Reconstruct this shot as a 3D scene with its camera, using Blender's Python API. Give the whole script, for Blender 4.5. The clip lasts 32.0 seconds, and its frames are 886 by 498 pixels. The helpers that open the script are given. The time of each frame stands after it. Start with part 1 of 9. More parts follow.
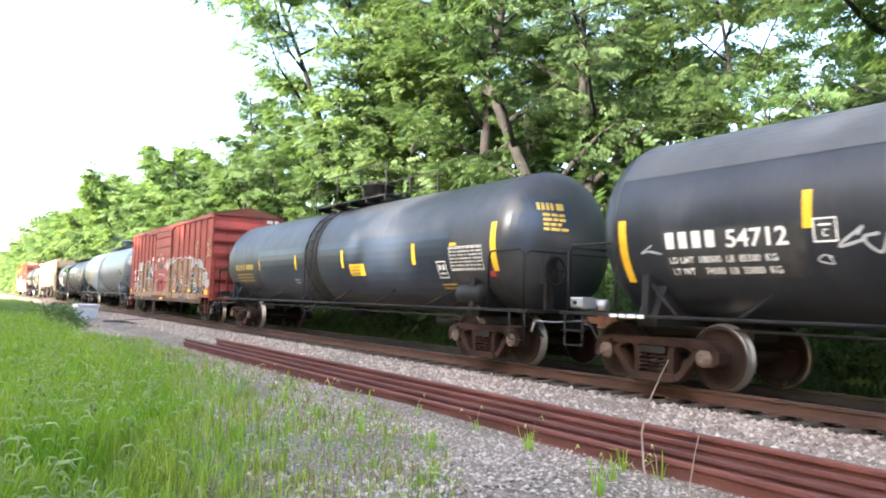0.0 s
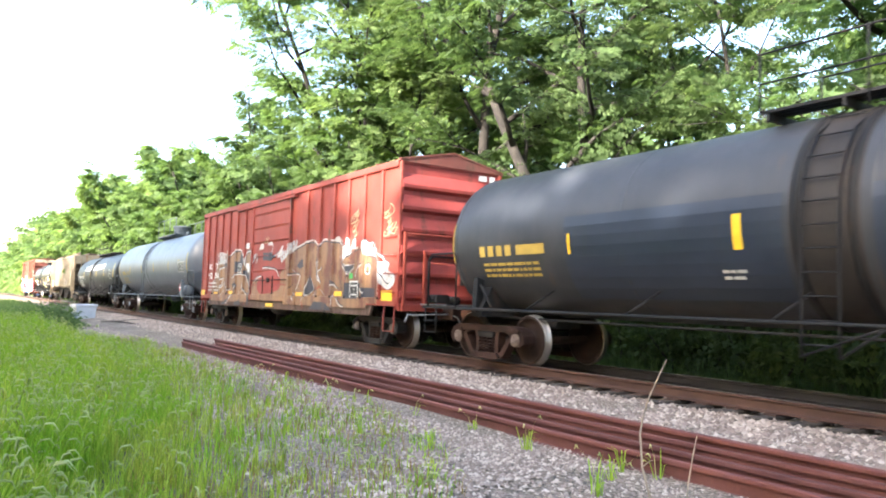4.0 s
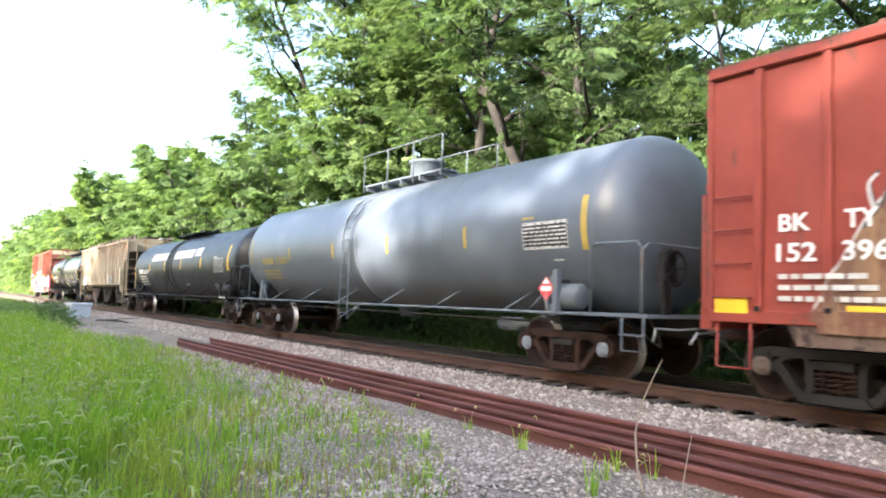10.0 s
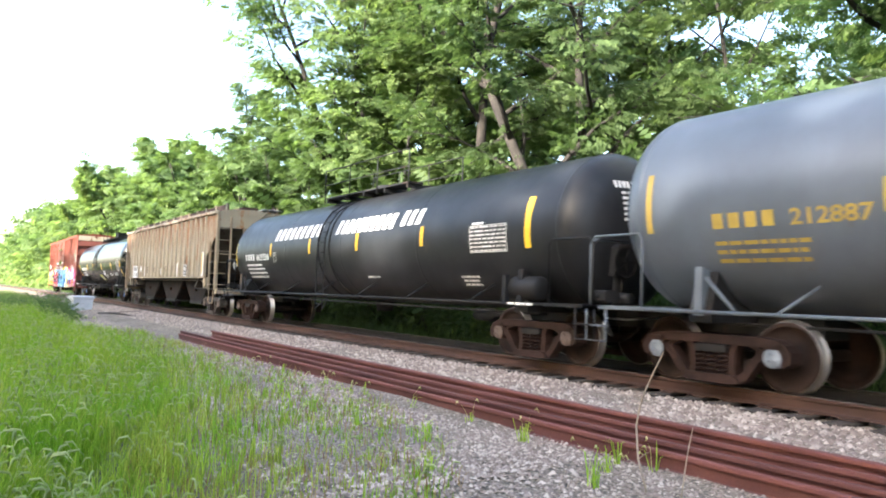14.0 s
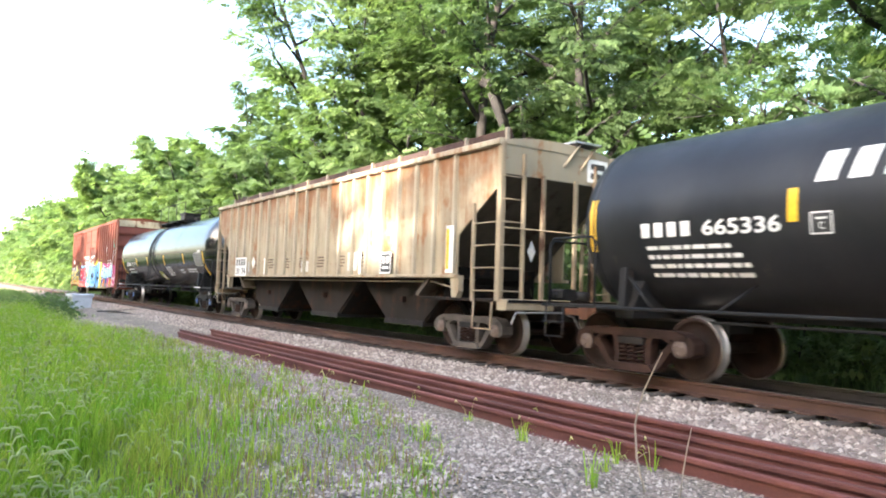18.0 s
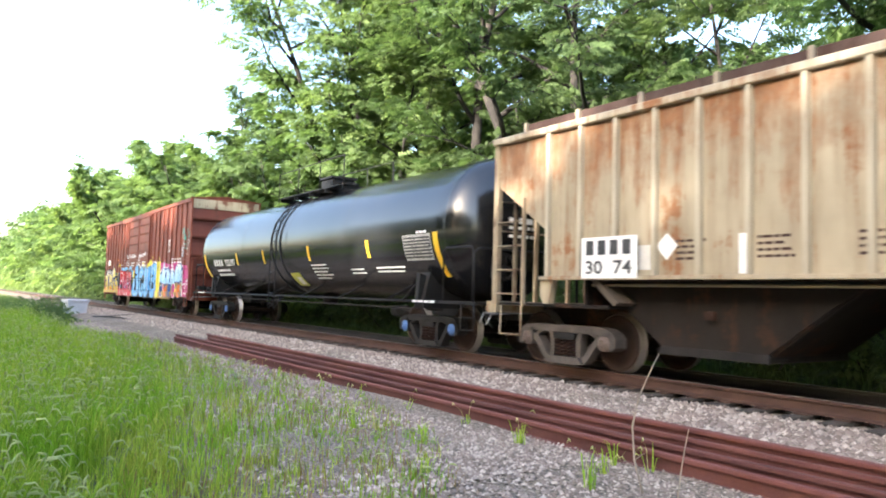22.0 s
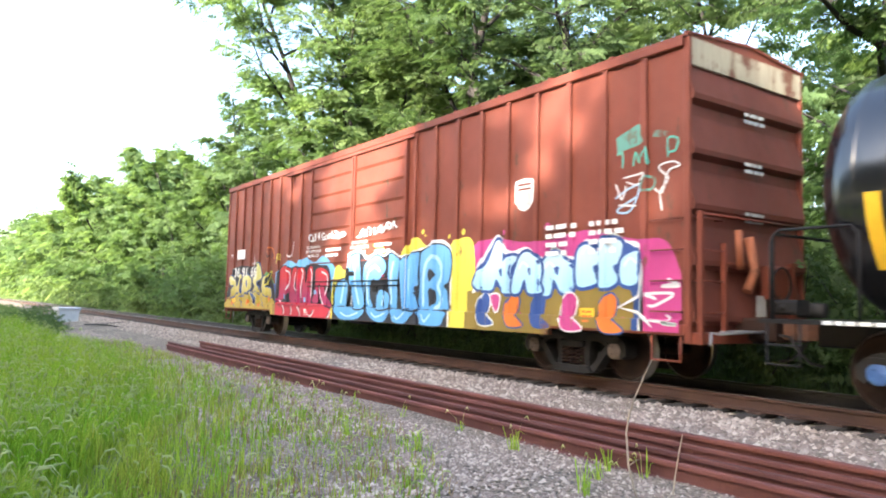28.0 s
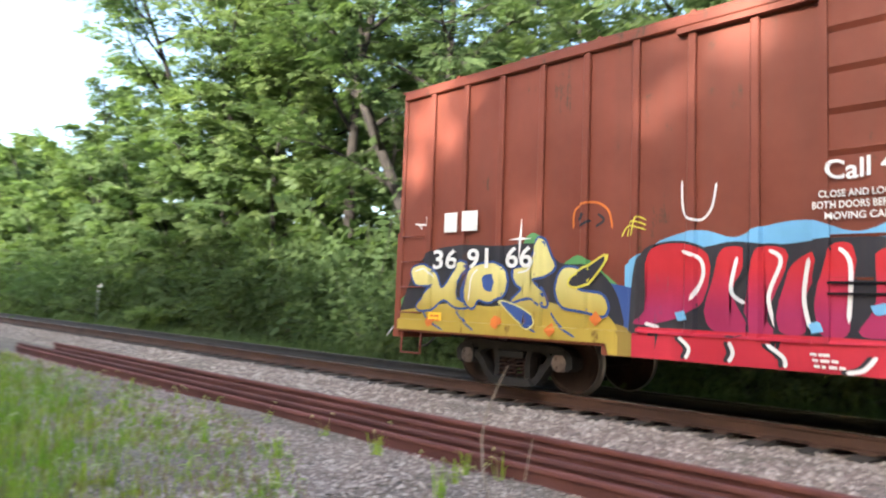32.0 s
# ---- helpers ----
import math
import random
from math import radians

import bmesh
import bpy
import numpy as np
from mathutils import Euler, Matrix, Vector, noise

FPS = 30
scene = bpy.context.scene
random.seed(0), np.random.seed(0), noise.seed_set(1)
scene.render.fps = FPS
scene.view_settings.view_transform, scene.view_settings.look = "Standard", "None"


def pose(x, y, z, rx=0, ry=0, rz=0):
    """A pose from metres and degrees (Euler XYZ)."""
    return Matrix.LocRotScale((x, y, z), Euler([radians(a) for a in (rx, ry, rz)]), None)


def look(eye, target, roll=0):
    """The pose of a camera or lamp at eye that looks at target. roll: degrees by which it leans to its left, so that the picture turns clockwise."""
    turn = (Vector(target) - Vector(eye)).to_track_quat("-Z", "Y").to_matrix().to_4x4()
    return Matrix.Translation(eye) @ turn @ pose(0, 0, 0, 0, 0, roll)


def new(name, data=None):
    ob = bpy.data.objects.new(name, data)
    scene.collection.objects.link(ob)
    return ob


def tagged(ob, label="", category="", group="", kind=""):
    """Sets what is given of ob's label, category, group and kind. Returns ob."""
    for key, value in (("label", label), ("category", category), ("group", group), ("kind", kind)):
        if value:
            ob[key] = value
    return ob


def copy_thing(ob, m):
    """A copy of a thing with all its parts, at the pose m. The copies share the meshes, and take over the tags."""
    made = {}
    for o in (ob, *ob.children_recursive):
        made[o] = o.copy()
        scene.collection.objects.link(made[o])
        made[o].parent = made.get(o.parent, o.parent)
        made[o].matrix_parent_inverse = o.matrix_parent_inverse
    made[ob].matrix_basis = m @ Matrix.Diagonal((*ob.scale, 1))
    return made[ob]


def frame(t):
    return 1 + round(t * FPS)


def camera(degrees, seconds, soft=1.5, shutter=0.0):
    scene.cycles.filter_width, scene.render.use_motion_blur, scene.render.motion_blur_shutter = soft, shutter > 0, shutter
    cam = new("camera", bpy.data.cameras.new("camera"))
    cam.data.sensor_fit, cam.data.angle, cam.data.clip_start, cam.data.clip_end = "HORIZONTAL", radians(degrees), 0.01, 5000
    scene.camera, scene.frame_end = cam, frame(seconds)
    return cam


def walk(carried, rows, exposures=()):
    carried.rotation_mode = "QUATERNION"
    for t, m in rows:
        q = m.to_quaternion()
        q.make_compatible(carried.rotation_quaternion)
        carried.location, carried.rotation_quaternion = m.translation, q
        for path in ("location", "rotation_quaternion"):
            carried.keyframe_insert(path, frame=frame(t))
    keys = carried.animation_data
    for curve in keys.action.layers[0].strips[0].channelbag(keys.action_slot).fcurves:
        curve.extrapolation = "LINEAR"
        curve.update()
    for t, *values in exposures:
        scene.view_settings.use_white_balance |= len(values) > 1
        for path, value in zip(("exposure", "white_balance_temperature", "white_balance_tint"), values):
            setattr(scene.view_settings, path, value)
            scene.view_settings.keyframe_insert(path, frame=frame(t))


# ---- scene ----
EYE = Vector((0, 0, 1.137))          # rail top is z = 0
TRACK_Y = 9.6                        # centre line of the track
cam = camera(63.0, 32.0, soft=1.9, shutter=0.4)


def aim(yaw, pitch, roll, step=0.0):
    """Camera pose: yaw to the left of +y, pitch up, lean to the left, in degrees; step: metres moved to the right."""
    a, b = radians(yaw), radians(pitch)
    eye = EYE + Vector((math.cos(a) * step, math.sin(a) * step, step * 0.25))
    return look(eye, eye + Vector((-math.sin(a) * math.cos(b), math.cos(a) * math.cos(b), math.sin(b))), roll)


TURNS = [
    (0.0, 56.16, 4.09, 1.70), (1.0, 56.17, 4.04, 1.52), (2.0, 56.15, 3.97, 1.46), (3.0, 56.11, 3.96, 1.60),
    (3.5, 56.06, 4.01, 1.60), (5.5, 55.95, 4.35, 1.94), (6.0, 55.86, 4.35, 1.87), (7.0, 55.63, 4.37, 1.67),
    (8.0, 55.55, 4.41, 1.78), (9.0, 55.65, 4.30, 1.73), (10.0, 55.72, 4.08, 1.84), (11.0, 55.75, 3.85, 1.70),
    (12.0, 55.80, 3.72, 1.61), (13.0, 55.82, 3.59, 1.75), (14.0, 55.81, 3.51, 1.80), (14.5, 55.80, 3.49, 1.65),
    (16.5, 55.65, 3.45, 1.76), (17.0, 55.71, 3.43, 1.90), (18.0, 55.76, 3.45, 1.99), (19.0, 55.65, 3.56, 1.83),
    (20.0, 55.52, 3.67, 1.75), (21.0, 55.47, 3.71, 1.78), (22.0, 55.47, 3.68, 1.58), (23.0, 55.47, 3.74, 1.89),
    (24.0, 55.45, 3.81, 1.87), (25.0, 55.39, 3.90, 1.64), (25.5, 55.38, 3.95, 1.57), (27.5, 55.15, 4.14, 1.25),
    (28.0, 54.95, 4.20, 1.35), (29.0, 54.52, 4.31, 1.76), (30.0, 54.24, 4.31, 1.71), (31.0, 54.10, 4.27, 1.77),
    (31.3, 53.29, 4.26, 1.95), (31.5, 52.05, 4.22, 1.70), (31.8, 49.05, 3.95, 0.95), (32.0, 45.88, 4.60, 2.15)]
STEPS = {31.3: 0.02, 31.5: 0.05, 31.8: 0.12, 32.0: 0.187}
walk(cam, [(t, aim(a, b, c, STEPS.get(t, 0.0))) for t, a, b, c in TURNS], [(0, 3.0), (3, 3.02), (6, 2.94), (9, 2.86), (14, 2.9), (18, 3.0), (20, 2.86), (22.5, 2.8), (23, 2.84), (24, 3.02), (25, 3.02), (28, 2.84), (29, 2.64), (32, 2.46)])

# ---- light ----
SUN_AZ, SUN_EL = radians(170), radians(22)     # from +y towards +x; low behind the camera
SUN_DIR = Vector((math.sin(SUN_AZ) * math.cos(SUN_EL), math.cos(SUN_AZ) * math.cos(SUN_EL), math.sin(SUN_EL)))
world = bpy.data.worlds.new("sky")
scene.world = world
world.use_nodes = True
_n = world.node_tree.nodes
_sky = _n.new("ShaderNodeTexSky")
_sky.sky_type, _sky.sun_disc = "NISHITA", False
_sky.sun_elevation, _sky.sun_rotation = SUN_EL, SUN_AZ
_sky.air_density, _sky.dust_density, _sky.ozone_density = 1.0, 3.0, 1.0
world.node_tree.links.new(_sky.outputs[0], _n["Background"].inputs[0])
_n["Background"].inputs[1].default_value = 0.15
sun = new("sun", bpy.data.lights.new("sun", "SUN"))
sun.data.energy, sun.data.angle, sun.data.color = 3.4, radians(0.8), (1.0, 0.94, 0.86)
sun.matrix_world = look(SUN_DIR * 60, (0, 0, 0))
scene.view_settings.exposure = 2.7

# ---- materials ----
MATS = {}


def nodes_of(name):
    m = bpy.data.materials.new(name)
    m.use_nodes = True
    t = m.node_tree
    return m, t, t.nodes["Principled BSDF"]


def node(t, kind, **sockets):
    n = t.nodes.new(kind)
    for k, v in sockets.items():
        n.inputs[k.replace("_", " ")].default_value = v
    return n


def noise_tex(t, coord, scale, detail=4.0, stretch=None, rough=0.55):
    n = node(t, "ShaderNodeTexNoise", Scale=scale, Detail=detail, Roughness=rough)
    if stretch:
        mp = node(t, "ShaderNodeMapping")
        mp.inputs["Scale"].default_value = stretch
        t.links.new(coord, mp.inputs["Vector"])
        coord = mp.outputs[0]
    t.links.new(coord, n.inputs["Vector"])
    return n.outputs["Fac"]


def ramp(t, fac, lo, hi, c0=(0, 0, 0, 1), c1=(1, 1, 1, 1)):
    r = t.nodes.new("ShaderNodeValToRGB")
    r.color_ramp.elements[0].position, r.color_ramp.elements[1].position = lo, hi
    r.color_ramp.elements[0].color, r.color_ramp.elements[1].color = c0, c1
    t.links.new(fac, r.inputs[0])
    return r.outputs[0]


def mix(t, fac, a, b, kind="MIX"):
    m = t.nodes.new("ShaderNodeMixRGB")
    m.blend_type = kind
    for sock, v in ((m.inputs[0], fac), (m.inputs[1], a), (m.inputs[2], b)):
        if hasattr(v, "links"):
            t.links.new(v, sock)
        elif isinstance(v, (int, float)):
            sock.default_value = v if sock.type == "VALUE" else (v, v, v, 1)
        else:
            sock.default_value = (*v, 1) if len(v) == 3 else v
    return m.outputs[0]


def rgba(c):
    return (*c, 1) if len(c) == 3 else c


def bumped(t, bsdf, height, strength, distance=0.02):
    b = node(t, "ShaderNodeBump", Strength=strength, Distance=distance)
    t.links.new(height, b.inputs["Height"])
    t.links.new(b.outputs[0], bsdf.inputs["Normal"])


def surface(name, c1, c2, scale=3.0, fine=40.0, rough=0.8, metal=0.0, bump=0.3, vary=0.0, coat=0.0):
    """A surface mottled between two colours at two scales."""
    if name in MATS:
        return MATS[name]
    m, t, b = nodes_of(name)
    co = node(t, "ShaderNodeTexCoord").outputs["Object"]
    big, small = noise_tex(t, co, scale), noise_tex(t, co, fine, 3.0)
    col = mix(t, ramp(t, big, 0.3, 0.7), rgba(c1), rgba(c2))
    col = mix(t, 0.35, col, mix(t, small, (0.35, 0.35, 0.35), (1.5, 1.5, 1.5), "MIX"), "MULTIPLY")
    if vary:
        oi = t.nodes.new("ShaderNodeObjectInfo")
        col = mix(t, vary, col, mix(t, oi.outputs["Random"], (0.55, 0.55, 0.55), (1.5, 1.45, 1.4)), "MULTIPLY")
    t.links.new(col, b.inputs["Base Color"])
    b.inputs["Roughness"].default_value, b.inputs["Metallic"].default_value = rough, metal
    b.inputs["Coat Weight"].default_value = coat
    bumped(t, b, small, bump, 0.01)
    MATS[name] = m
    return m


def paint(name, base, rust=(0.12, 0.05, 0.025), wear=0.3, dirt=0.3, rough=0.5, grime=(0.10, 0.085, 0.07), gloss_var=0.15, bump=0.08, spec=0.3):
    """Railway paint: faded, with streaks that run down and rust in blotches. wear, dirt: shares of the surface."""
    if name in MATS:
        return MATS[name]
    m, t, b = nodes_of(name)
    co = node(t, "ShaderNodeTexCoord").outputs["Object"]
    fade = noise_tex(t, co, 0.9, 5.0)
    streak = noise_tex(t, co, 3.0, 6.0, (1.0, 1.0, 0.09), 0.65)
    spots = noise_tex(t, co, 2.3, 10.0, None, 0.72)
    grain = noise_tex(t, co, 60.0, 2.0)
    col = mix(t, ramp(t, fade, 0.3, 0.75), [v * 0.82 for v in base], [min(1, v * 1.18 + 0.01) for v in base])
    col = mix(t, mix(t, ramp(t, streak, 0.42, 0.68), (0, 0, 0), (dirt, dirt, dirt)), col, rgba(grime))
    col = mix(t, ramp(t, mix(t, 0.5, spots, streak), 0.62 - 0.2 * wear, 0.68 - 0.2 * wear), col, rgba(rust))
    t.links.new(col, b.inputs["Base Color"])
    rr = mix(t, spots, (max(0.05, rough - gloss_var),) * 3, (min(1, rough + gloss_var),) * 3)
    t.links.new(rr, b.inputs["Roughness"])
    b.inputs["Specular IOR Level"].default_value = spec
    bumped(t, b, mix(t, 0.4, grain, spots), bump, 0.01)
    MATS[name] = m
    return m


def leaf_mat(name, dark, light, glow=0.35, patchy=False):
    """Leaves: each one of its own green, partly letting light through."""
    m, t, b = nodes_of(name)
    geo = t.nodes.new("ShaderNodeNewGeometry")
    oi = t.nodes.new("ShaderNodeObjectInfo")
    col = mix(t, geo.outputs["Random Per Island"], rgba(dark), rgba(light))
    col = mix(t, 0.45, col, mix(t, oi.outputs["Random"], (0.65, 0.75, 0.6), (1.35, 1.2, 1.15)), "MULTIPLY")
    if patchy:
        co = node(t, "ShaderNodeTexCoord").outputs["Object"]
        dry = ramp(t, noise_tex(t, co, 1.1, 3.0), 0.38, 0.66, (0.74, 1.0, 0.62, 1), (1.4, 1.08, 1.5, 1))
        col = mix(t, 1.0, col, dry, "MULTIPLY")
    t.links.new(col, b.inputs["Base Color"])
    b.inputs["Roughness"].default_value = 0.65
    b.inputs["Specular IOR Level"].default_value = 0.2
    tr = node(t, "ShaderNodeBsdfTranslucent")
    t.links.new(mix(t, 1.0, col, (1.35, 1.42, 0.95), "MULTIPLY"), tr.inputs["Color"])
    ms = t.nodes.new("ShaderNodeMixShader")
    ms.inputs[0].default_value = glow
    t.links.new(b.outputs[0], ms.inputs[1])
    t.links.new(tr.outputs[0], ms.inputs[2])
    t.links.new(ms.outputs[0], t.nodes["Material Output"].inputs["Surface"])
    MATS[name] = m
    return m


LEAF = leaf_mat("leaf_green", (0.084, 0.138, 0.052), (0.148, 0.222, 0.096), 0.5)
LEAF_YELLOW = leaf_mat("leaf_yellow_green", (0.100, 0.156, 0.052), (0.174, 0.246, 0.100), 0.5)
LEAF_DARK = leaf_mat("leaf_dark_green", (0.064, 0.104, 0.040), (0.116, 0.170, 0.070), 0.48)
# leaf green darkened once more, to hold the shade low along the wood
LEAF_SHADED = leaf_mat("leaf_shaded_green", (0.042, 0.072, 0.026), (0.080, 0.122, 0.046), 0.42)
GRASS = leaf_mat("grass_green", (0.15, 0.25, 0.026), (0.38, 0.50, 0.075), 0.5, True)
STRAW = leaf_mat("dry_grass", (0.20, 0.11, 0.06), (0.38, 0.27, 0.13), 0.3)
SEED = leaf_mat("seed_head", (0.34, 0.38, 0.16), (0.52, 0.54, 0.28), 0.4)
BARK = surface("bark", (0.014, 0.011, 0.009), (0.036, 0.030, 0.025), 2.0, 22.0, 0.95, 0, 0.9)
DRY_WOOD = surface("dry_wood", (0.22, 0.17, 0.12), (0.36, 0.31, 0.25), 4.0, 60.0, 0.9, 0, 0.5)
RAIL_RUST = surface("rail_rust", (0.040, 0.018, 0.012), (0.072, 0.034, 0.022), 1.5, 30.0, 0.85, 0.1, 0.3)
PILE_RUST = surface("pile_rust", (0.092, 0.028, 0.022), (0.148, 0.052, 0.042), 1.2, 45.0, 0.85, 0.1, 0.35, 0.5)
TIE = surface("tie_timber", (0.03, 0.024, 0.02), (0.075, 0.06, 0.048), 3.0, 35.0, 0.95, 0, 0.8, 0.5)
GREASE = surface("greasy_rail", (0.012, 0.011, 0.011), (0.03, 0.026, 0.024), 2.0, 40.0, 0.6, 0.2, 0.2)
STEEL = surface("worn_steel", (0.28, 0.26, 0.24), (0.42, 0.40, 0.38), 2.0, 50.0, 0.4, 0.9, 0.1)


def stone_mat(name, a, b_, c):
    m, t, b = nodes_of(name)
    geo = t.nodes.new("ShaderNodeNewGeometry")
    r = t.nodes.new("ShaderNodeValToRGB")
    r.color_ramp.elements[0].color, r.color_ramp.elements[1].color = rgba(a), rgba(c)
    r.color_ramp.elements.new(0.55).color = rgba(b_)
    t.links.new(geo.outputs["Random Per Island"], r.inputs[0])
    co = node(t, "ShaderNodeTexCoord").outputs["Object"]
    sm = noise_tex(t, co, 45.0, 3.0)
    t.links.new(mix(t, 0.4, r.outputs[0], mix(t, sm, (0.5, 0.5, 0.5), (1.5, 1.5, 1.5)), "MULTIPLY"), b.inputs["Base Color"])
    b.inputs["Roughness"].default_value = 0.85
    bumped(t, b, sm, 0.4, 0.006)
    return m


STONE = stone_mat("ballast_stone", (0.155, 0.115, 0.092), (0.29, 0.222, 0.178), (0.54, 0.445, 0.36))


def ground_mat():
    m, t, b = nodes_of("ground_gravel_and_soil")
    co = node(t, "ShaderNodeTexCoord").outputs["Object"]
    sep = node(t, "ShaderNodeSeparateXYZ")
    t.links.new(co, sep.inputs[0])
    vor = node(t, "ShaderNodeTexVoronoi", Scale=33.0)
    t.links.new(co, vor.inputs["Vector"])
    tone = node(t, "ShaderNodeSeparateXYZ")
    t.links.new(vor.outputs["Color"], tone.inputs[0])
    gravel = mix(t, tone.outputs["X"], (0.19, 0.15, 0.115), (0.50, 0.415, 0.325))
    gravel = mix(t, ramp(t, vor.outputs["Distance"], 0.35, 0.75), gravel, (0.12, 0.095, 0.075))
    gravel = mix(t, ramp(t, noise_tex(t, co, 0.7), 0.35, 0.7), mix(t, 1.0, gravel, (0.72, 0.70, 0.66), "MULTIPLY"), gravel)
    soil = mix(t, noise_tex(t, co, 1.4, 6.0), (0.05, 0.05, 0.02), (0.09, 0.12, 0.03))
    # gravel lies between the grass verge and the woods
    edge = node(t, "ShaderNodeMath", )
    edge.operation = "ADD"
    wob = node(t, "ShaderNodeMath")
    wob.operation, wob.inputs[1].default_value = "MULTIPLY", 3.0
    t.links.new(noise_tex(t, co, 0.9, 4.0), wob.inputs[0])
    t.links.new(sep.outputs["Y"], edge.inputs[0])
    t.links.new(wob.outputs[0], edge.inputs[1])
    mp1 = node(t, "ShaderNodeMapRange")
    for k, v in (("From Min", 2.6), ("From Max", 4.2)):
        mp1.inputs[k].default_value = v
    t.links.new(edge.outputs[0], mp1.inputs["Value"])
    mp2 = node(t, "ShaderNodeMapRange")
    for k, v in (("From Min", 12.6), ("From Max", 14.2)):
        mp2.inputs[k].default_value = v
    t.links.new(edge.outputs[0], mp2.inputs["Value"])
    col = mix(t, mp1.outputs[0], soil, gravel)
    col = mix(t, mp2.outputs[0], col, mix(t, 0.5, soil, (0.05, 0.04, 0.025)))
    t.links.new(col, b.inputs["Base Color"])
    b.inputs["Roughness"].default_value = 0.95
    bumped(t, b, vor.outputs["Distance"], 1.0, -0.02)
    return m


GROUND = ground_mat()


# ---- mesh helpers ----
class Shape:
    """Collects vertices and faces of one mesh."""

    def __init__(self):
        self.v, self.f, self.smooth = [], [], set()

    def add(self, verts, faces, smooth=False):
        o = len(self.v)
        self.v += [tuple(p) for p in verts]
        if smooth:
            self.smooth.update(range(len(self.f), len(self.f) + len(faces)))
        self.f += [tuple(i + o for i in f) for f in faces]
        return self

    def box(self, x0, x1, y0, y1, z0, z1, bevel=0.0):
        """A box, with its edges along the longest side chamfered where bevel is given."""
        if not bevel:
            v = [(x, y, z) for x in (x0, x1) for y in (y0, y1) for z in (z0, z1)]
            return self.add(v, [(0, 1, 3, 2), (4, 6, 7, 5), (0, 4, 5, 1), (2, 3, 7, 6), (0, 2, 6, 4), (1, 5, 7, 3)])
        c, d = bevel, (x1 - x0, y1 - y0, z1 - z0)
        k = d.index(max(d))
        lo, hi = (x0, y0, z0), (x1, y1, z1)
        a, b = [i for i in range(3) if i != k]
        ring = [(lo[a] + c, lo[b]), (hi[a] - c, lo[b]), (hi[a], lo[b] + c), (hi[a], hi[b] - c),
                (hi[a] - c, hi[b]), (lo[a] + c, hi[b]), (lo[a], hi[b] - c), (lo[a], lo[b] + c)]
        v = []
        for s in (lo[k], hi[k]):
            for p, q in ring:
                w = [0, 0, 0]
                w[k], w[a], w[b] = s, p, q
                v.append(w)
        f = [tuple(range(7, -1, -1)), tuple(range(8, 16))] + [(i, (i + 1) % 8, (i + 1) % 8 + 8, i + 8) for i in range(8)]
        return self.add(v, f)

    def tube(self, pts, r, n=8, cap=True):
        """A round bar along points; r is one radius or one for each point."""
        pts = [Vector(p) for p in pts]
        rs = r if isinstance(r, (list, tuple)) else [r] * len(pts)
        v, up = [], None
        for i, p in enumerate(pts):
            d = (pts[min(i + 1, len(pts) - 1)] - pts[max(i - 1, 0)]).normalized()
            if up is None:
                up = d.orthogonal().normalized()
            up = (up - d * up.dot(d)).normalized()
            w = d.cross(up)
            v += [p + (up * math.cos(a) + w * math.sin(a)) * rs[i] for a in (2 * math.pi * k / n for k in range(n))]
        f = [(i * n + k, i * n + (k + 1) % n, (i + 1) * n + (k + 1) % n, (i + 1) * n + k) for i in range(len(pts) - 1) for k in range(n)]
        self.add(v, f, True)
        if cap:
            o = len(self.v) - len(v)
            self.f += [tuple(o + k for k in range(n - 1, -1, -1)), tuple(o + (len(pts) - 1) * n + k for k in range(n))]
        return self

    def lathe(self, profile, axis="x", n=48, centre=(0, 0, 0)):
        """Turns (along, radius) pairs about an axis."""
        v, m = [], len(profile)
        for s, r in profile:
            for k in range(n):
                a = 2 * math.pi * k / n
                c, d = r * math.cos(a), r * math.sin(a)
                p = {"x": (s, c, d), "y": (d, s, c), "z": (c, d, s)}[axis]
                v.append([p[i] + centre[i] for i in range(3)])
        f = [(i * n + k, i * n + (k + 1) % n, (i + 1) * n + (k + 1) % n, (i + 1) * n + k) for i in range(m - 1) for k in range(n)]
        return self.add(v, f, True)

    def prism(self, ring, axis, a, b):
        """A closed outline, pushed along an axis from a to b. The outline's pairs are the two other axes in order."""
        n, v = len(ring), []
        for s in (a, b):
            for p, q in ring:
                v.append({"x": (s, p, q), "y": (p, s, q), "z": (p, q, s)}[axis])
        return self.add(v, [tuple(range(n - 1, -1, -1)), tuple(range(n, 2 * n))] + [(i, (i + 1) % n, (i + 1) % n + n, i + n) for i in range(n)])

    def mesh(self, name, material):
        me = bpy.data.meshes.new(name)
        me.from_pydata(self.v, [], self.f)
        if self.smooth:
            me.polygons.foreach_set("use_smooth", [i in self.smooth for i in range(len(self.f))])
        bm = bmesh.new()
        bm.from_mesh(me)
        bmesh.ops.recalc_face_normals(bm, faces=bm.faces)
        bm.to_mesh(me)
        bm.free()
        me.materials.append(material)
        return me


def part(name, shape, material, parent=None, label="", at=None):
    """Links a Shape, or a mesh shared with others, as one mesh object under its parent."""
    me = shape if isinstance(shape, bpy.types.Mesh) else shape.mesh(name, material)
    ob = new(name, me)
    ob.parent = parent
    if at is not None:
        ob.matrix_basis = at if isinstance(at, Matrix) else Matrix.Translation(at)
    if label:
        ob["label"] = label
    return ob


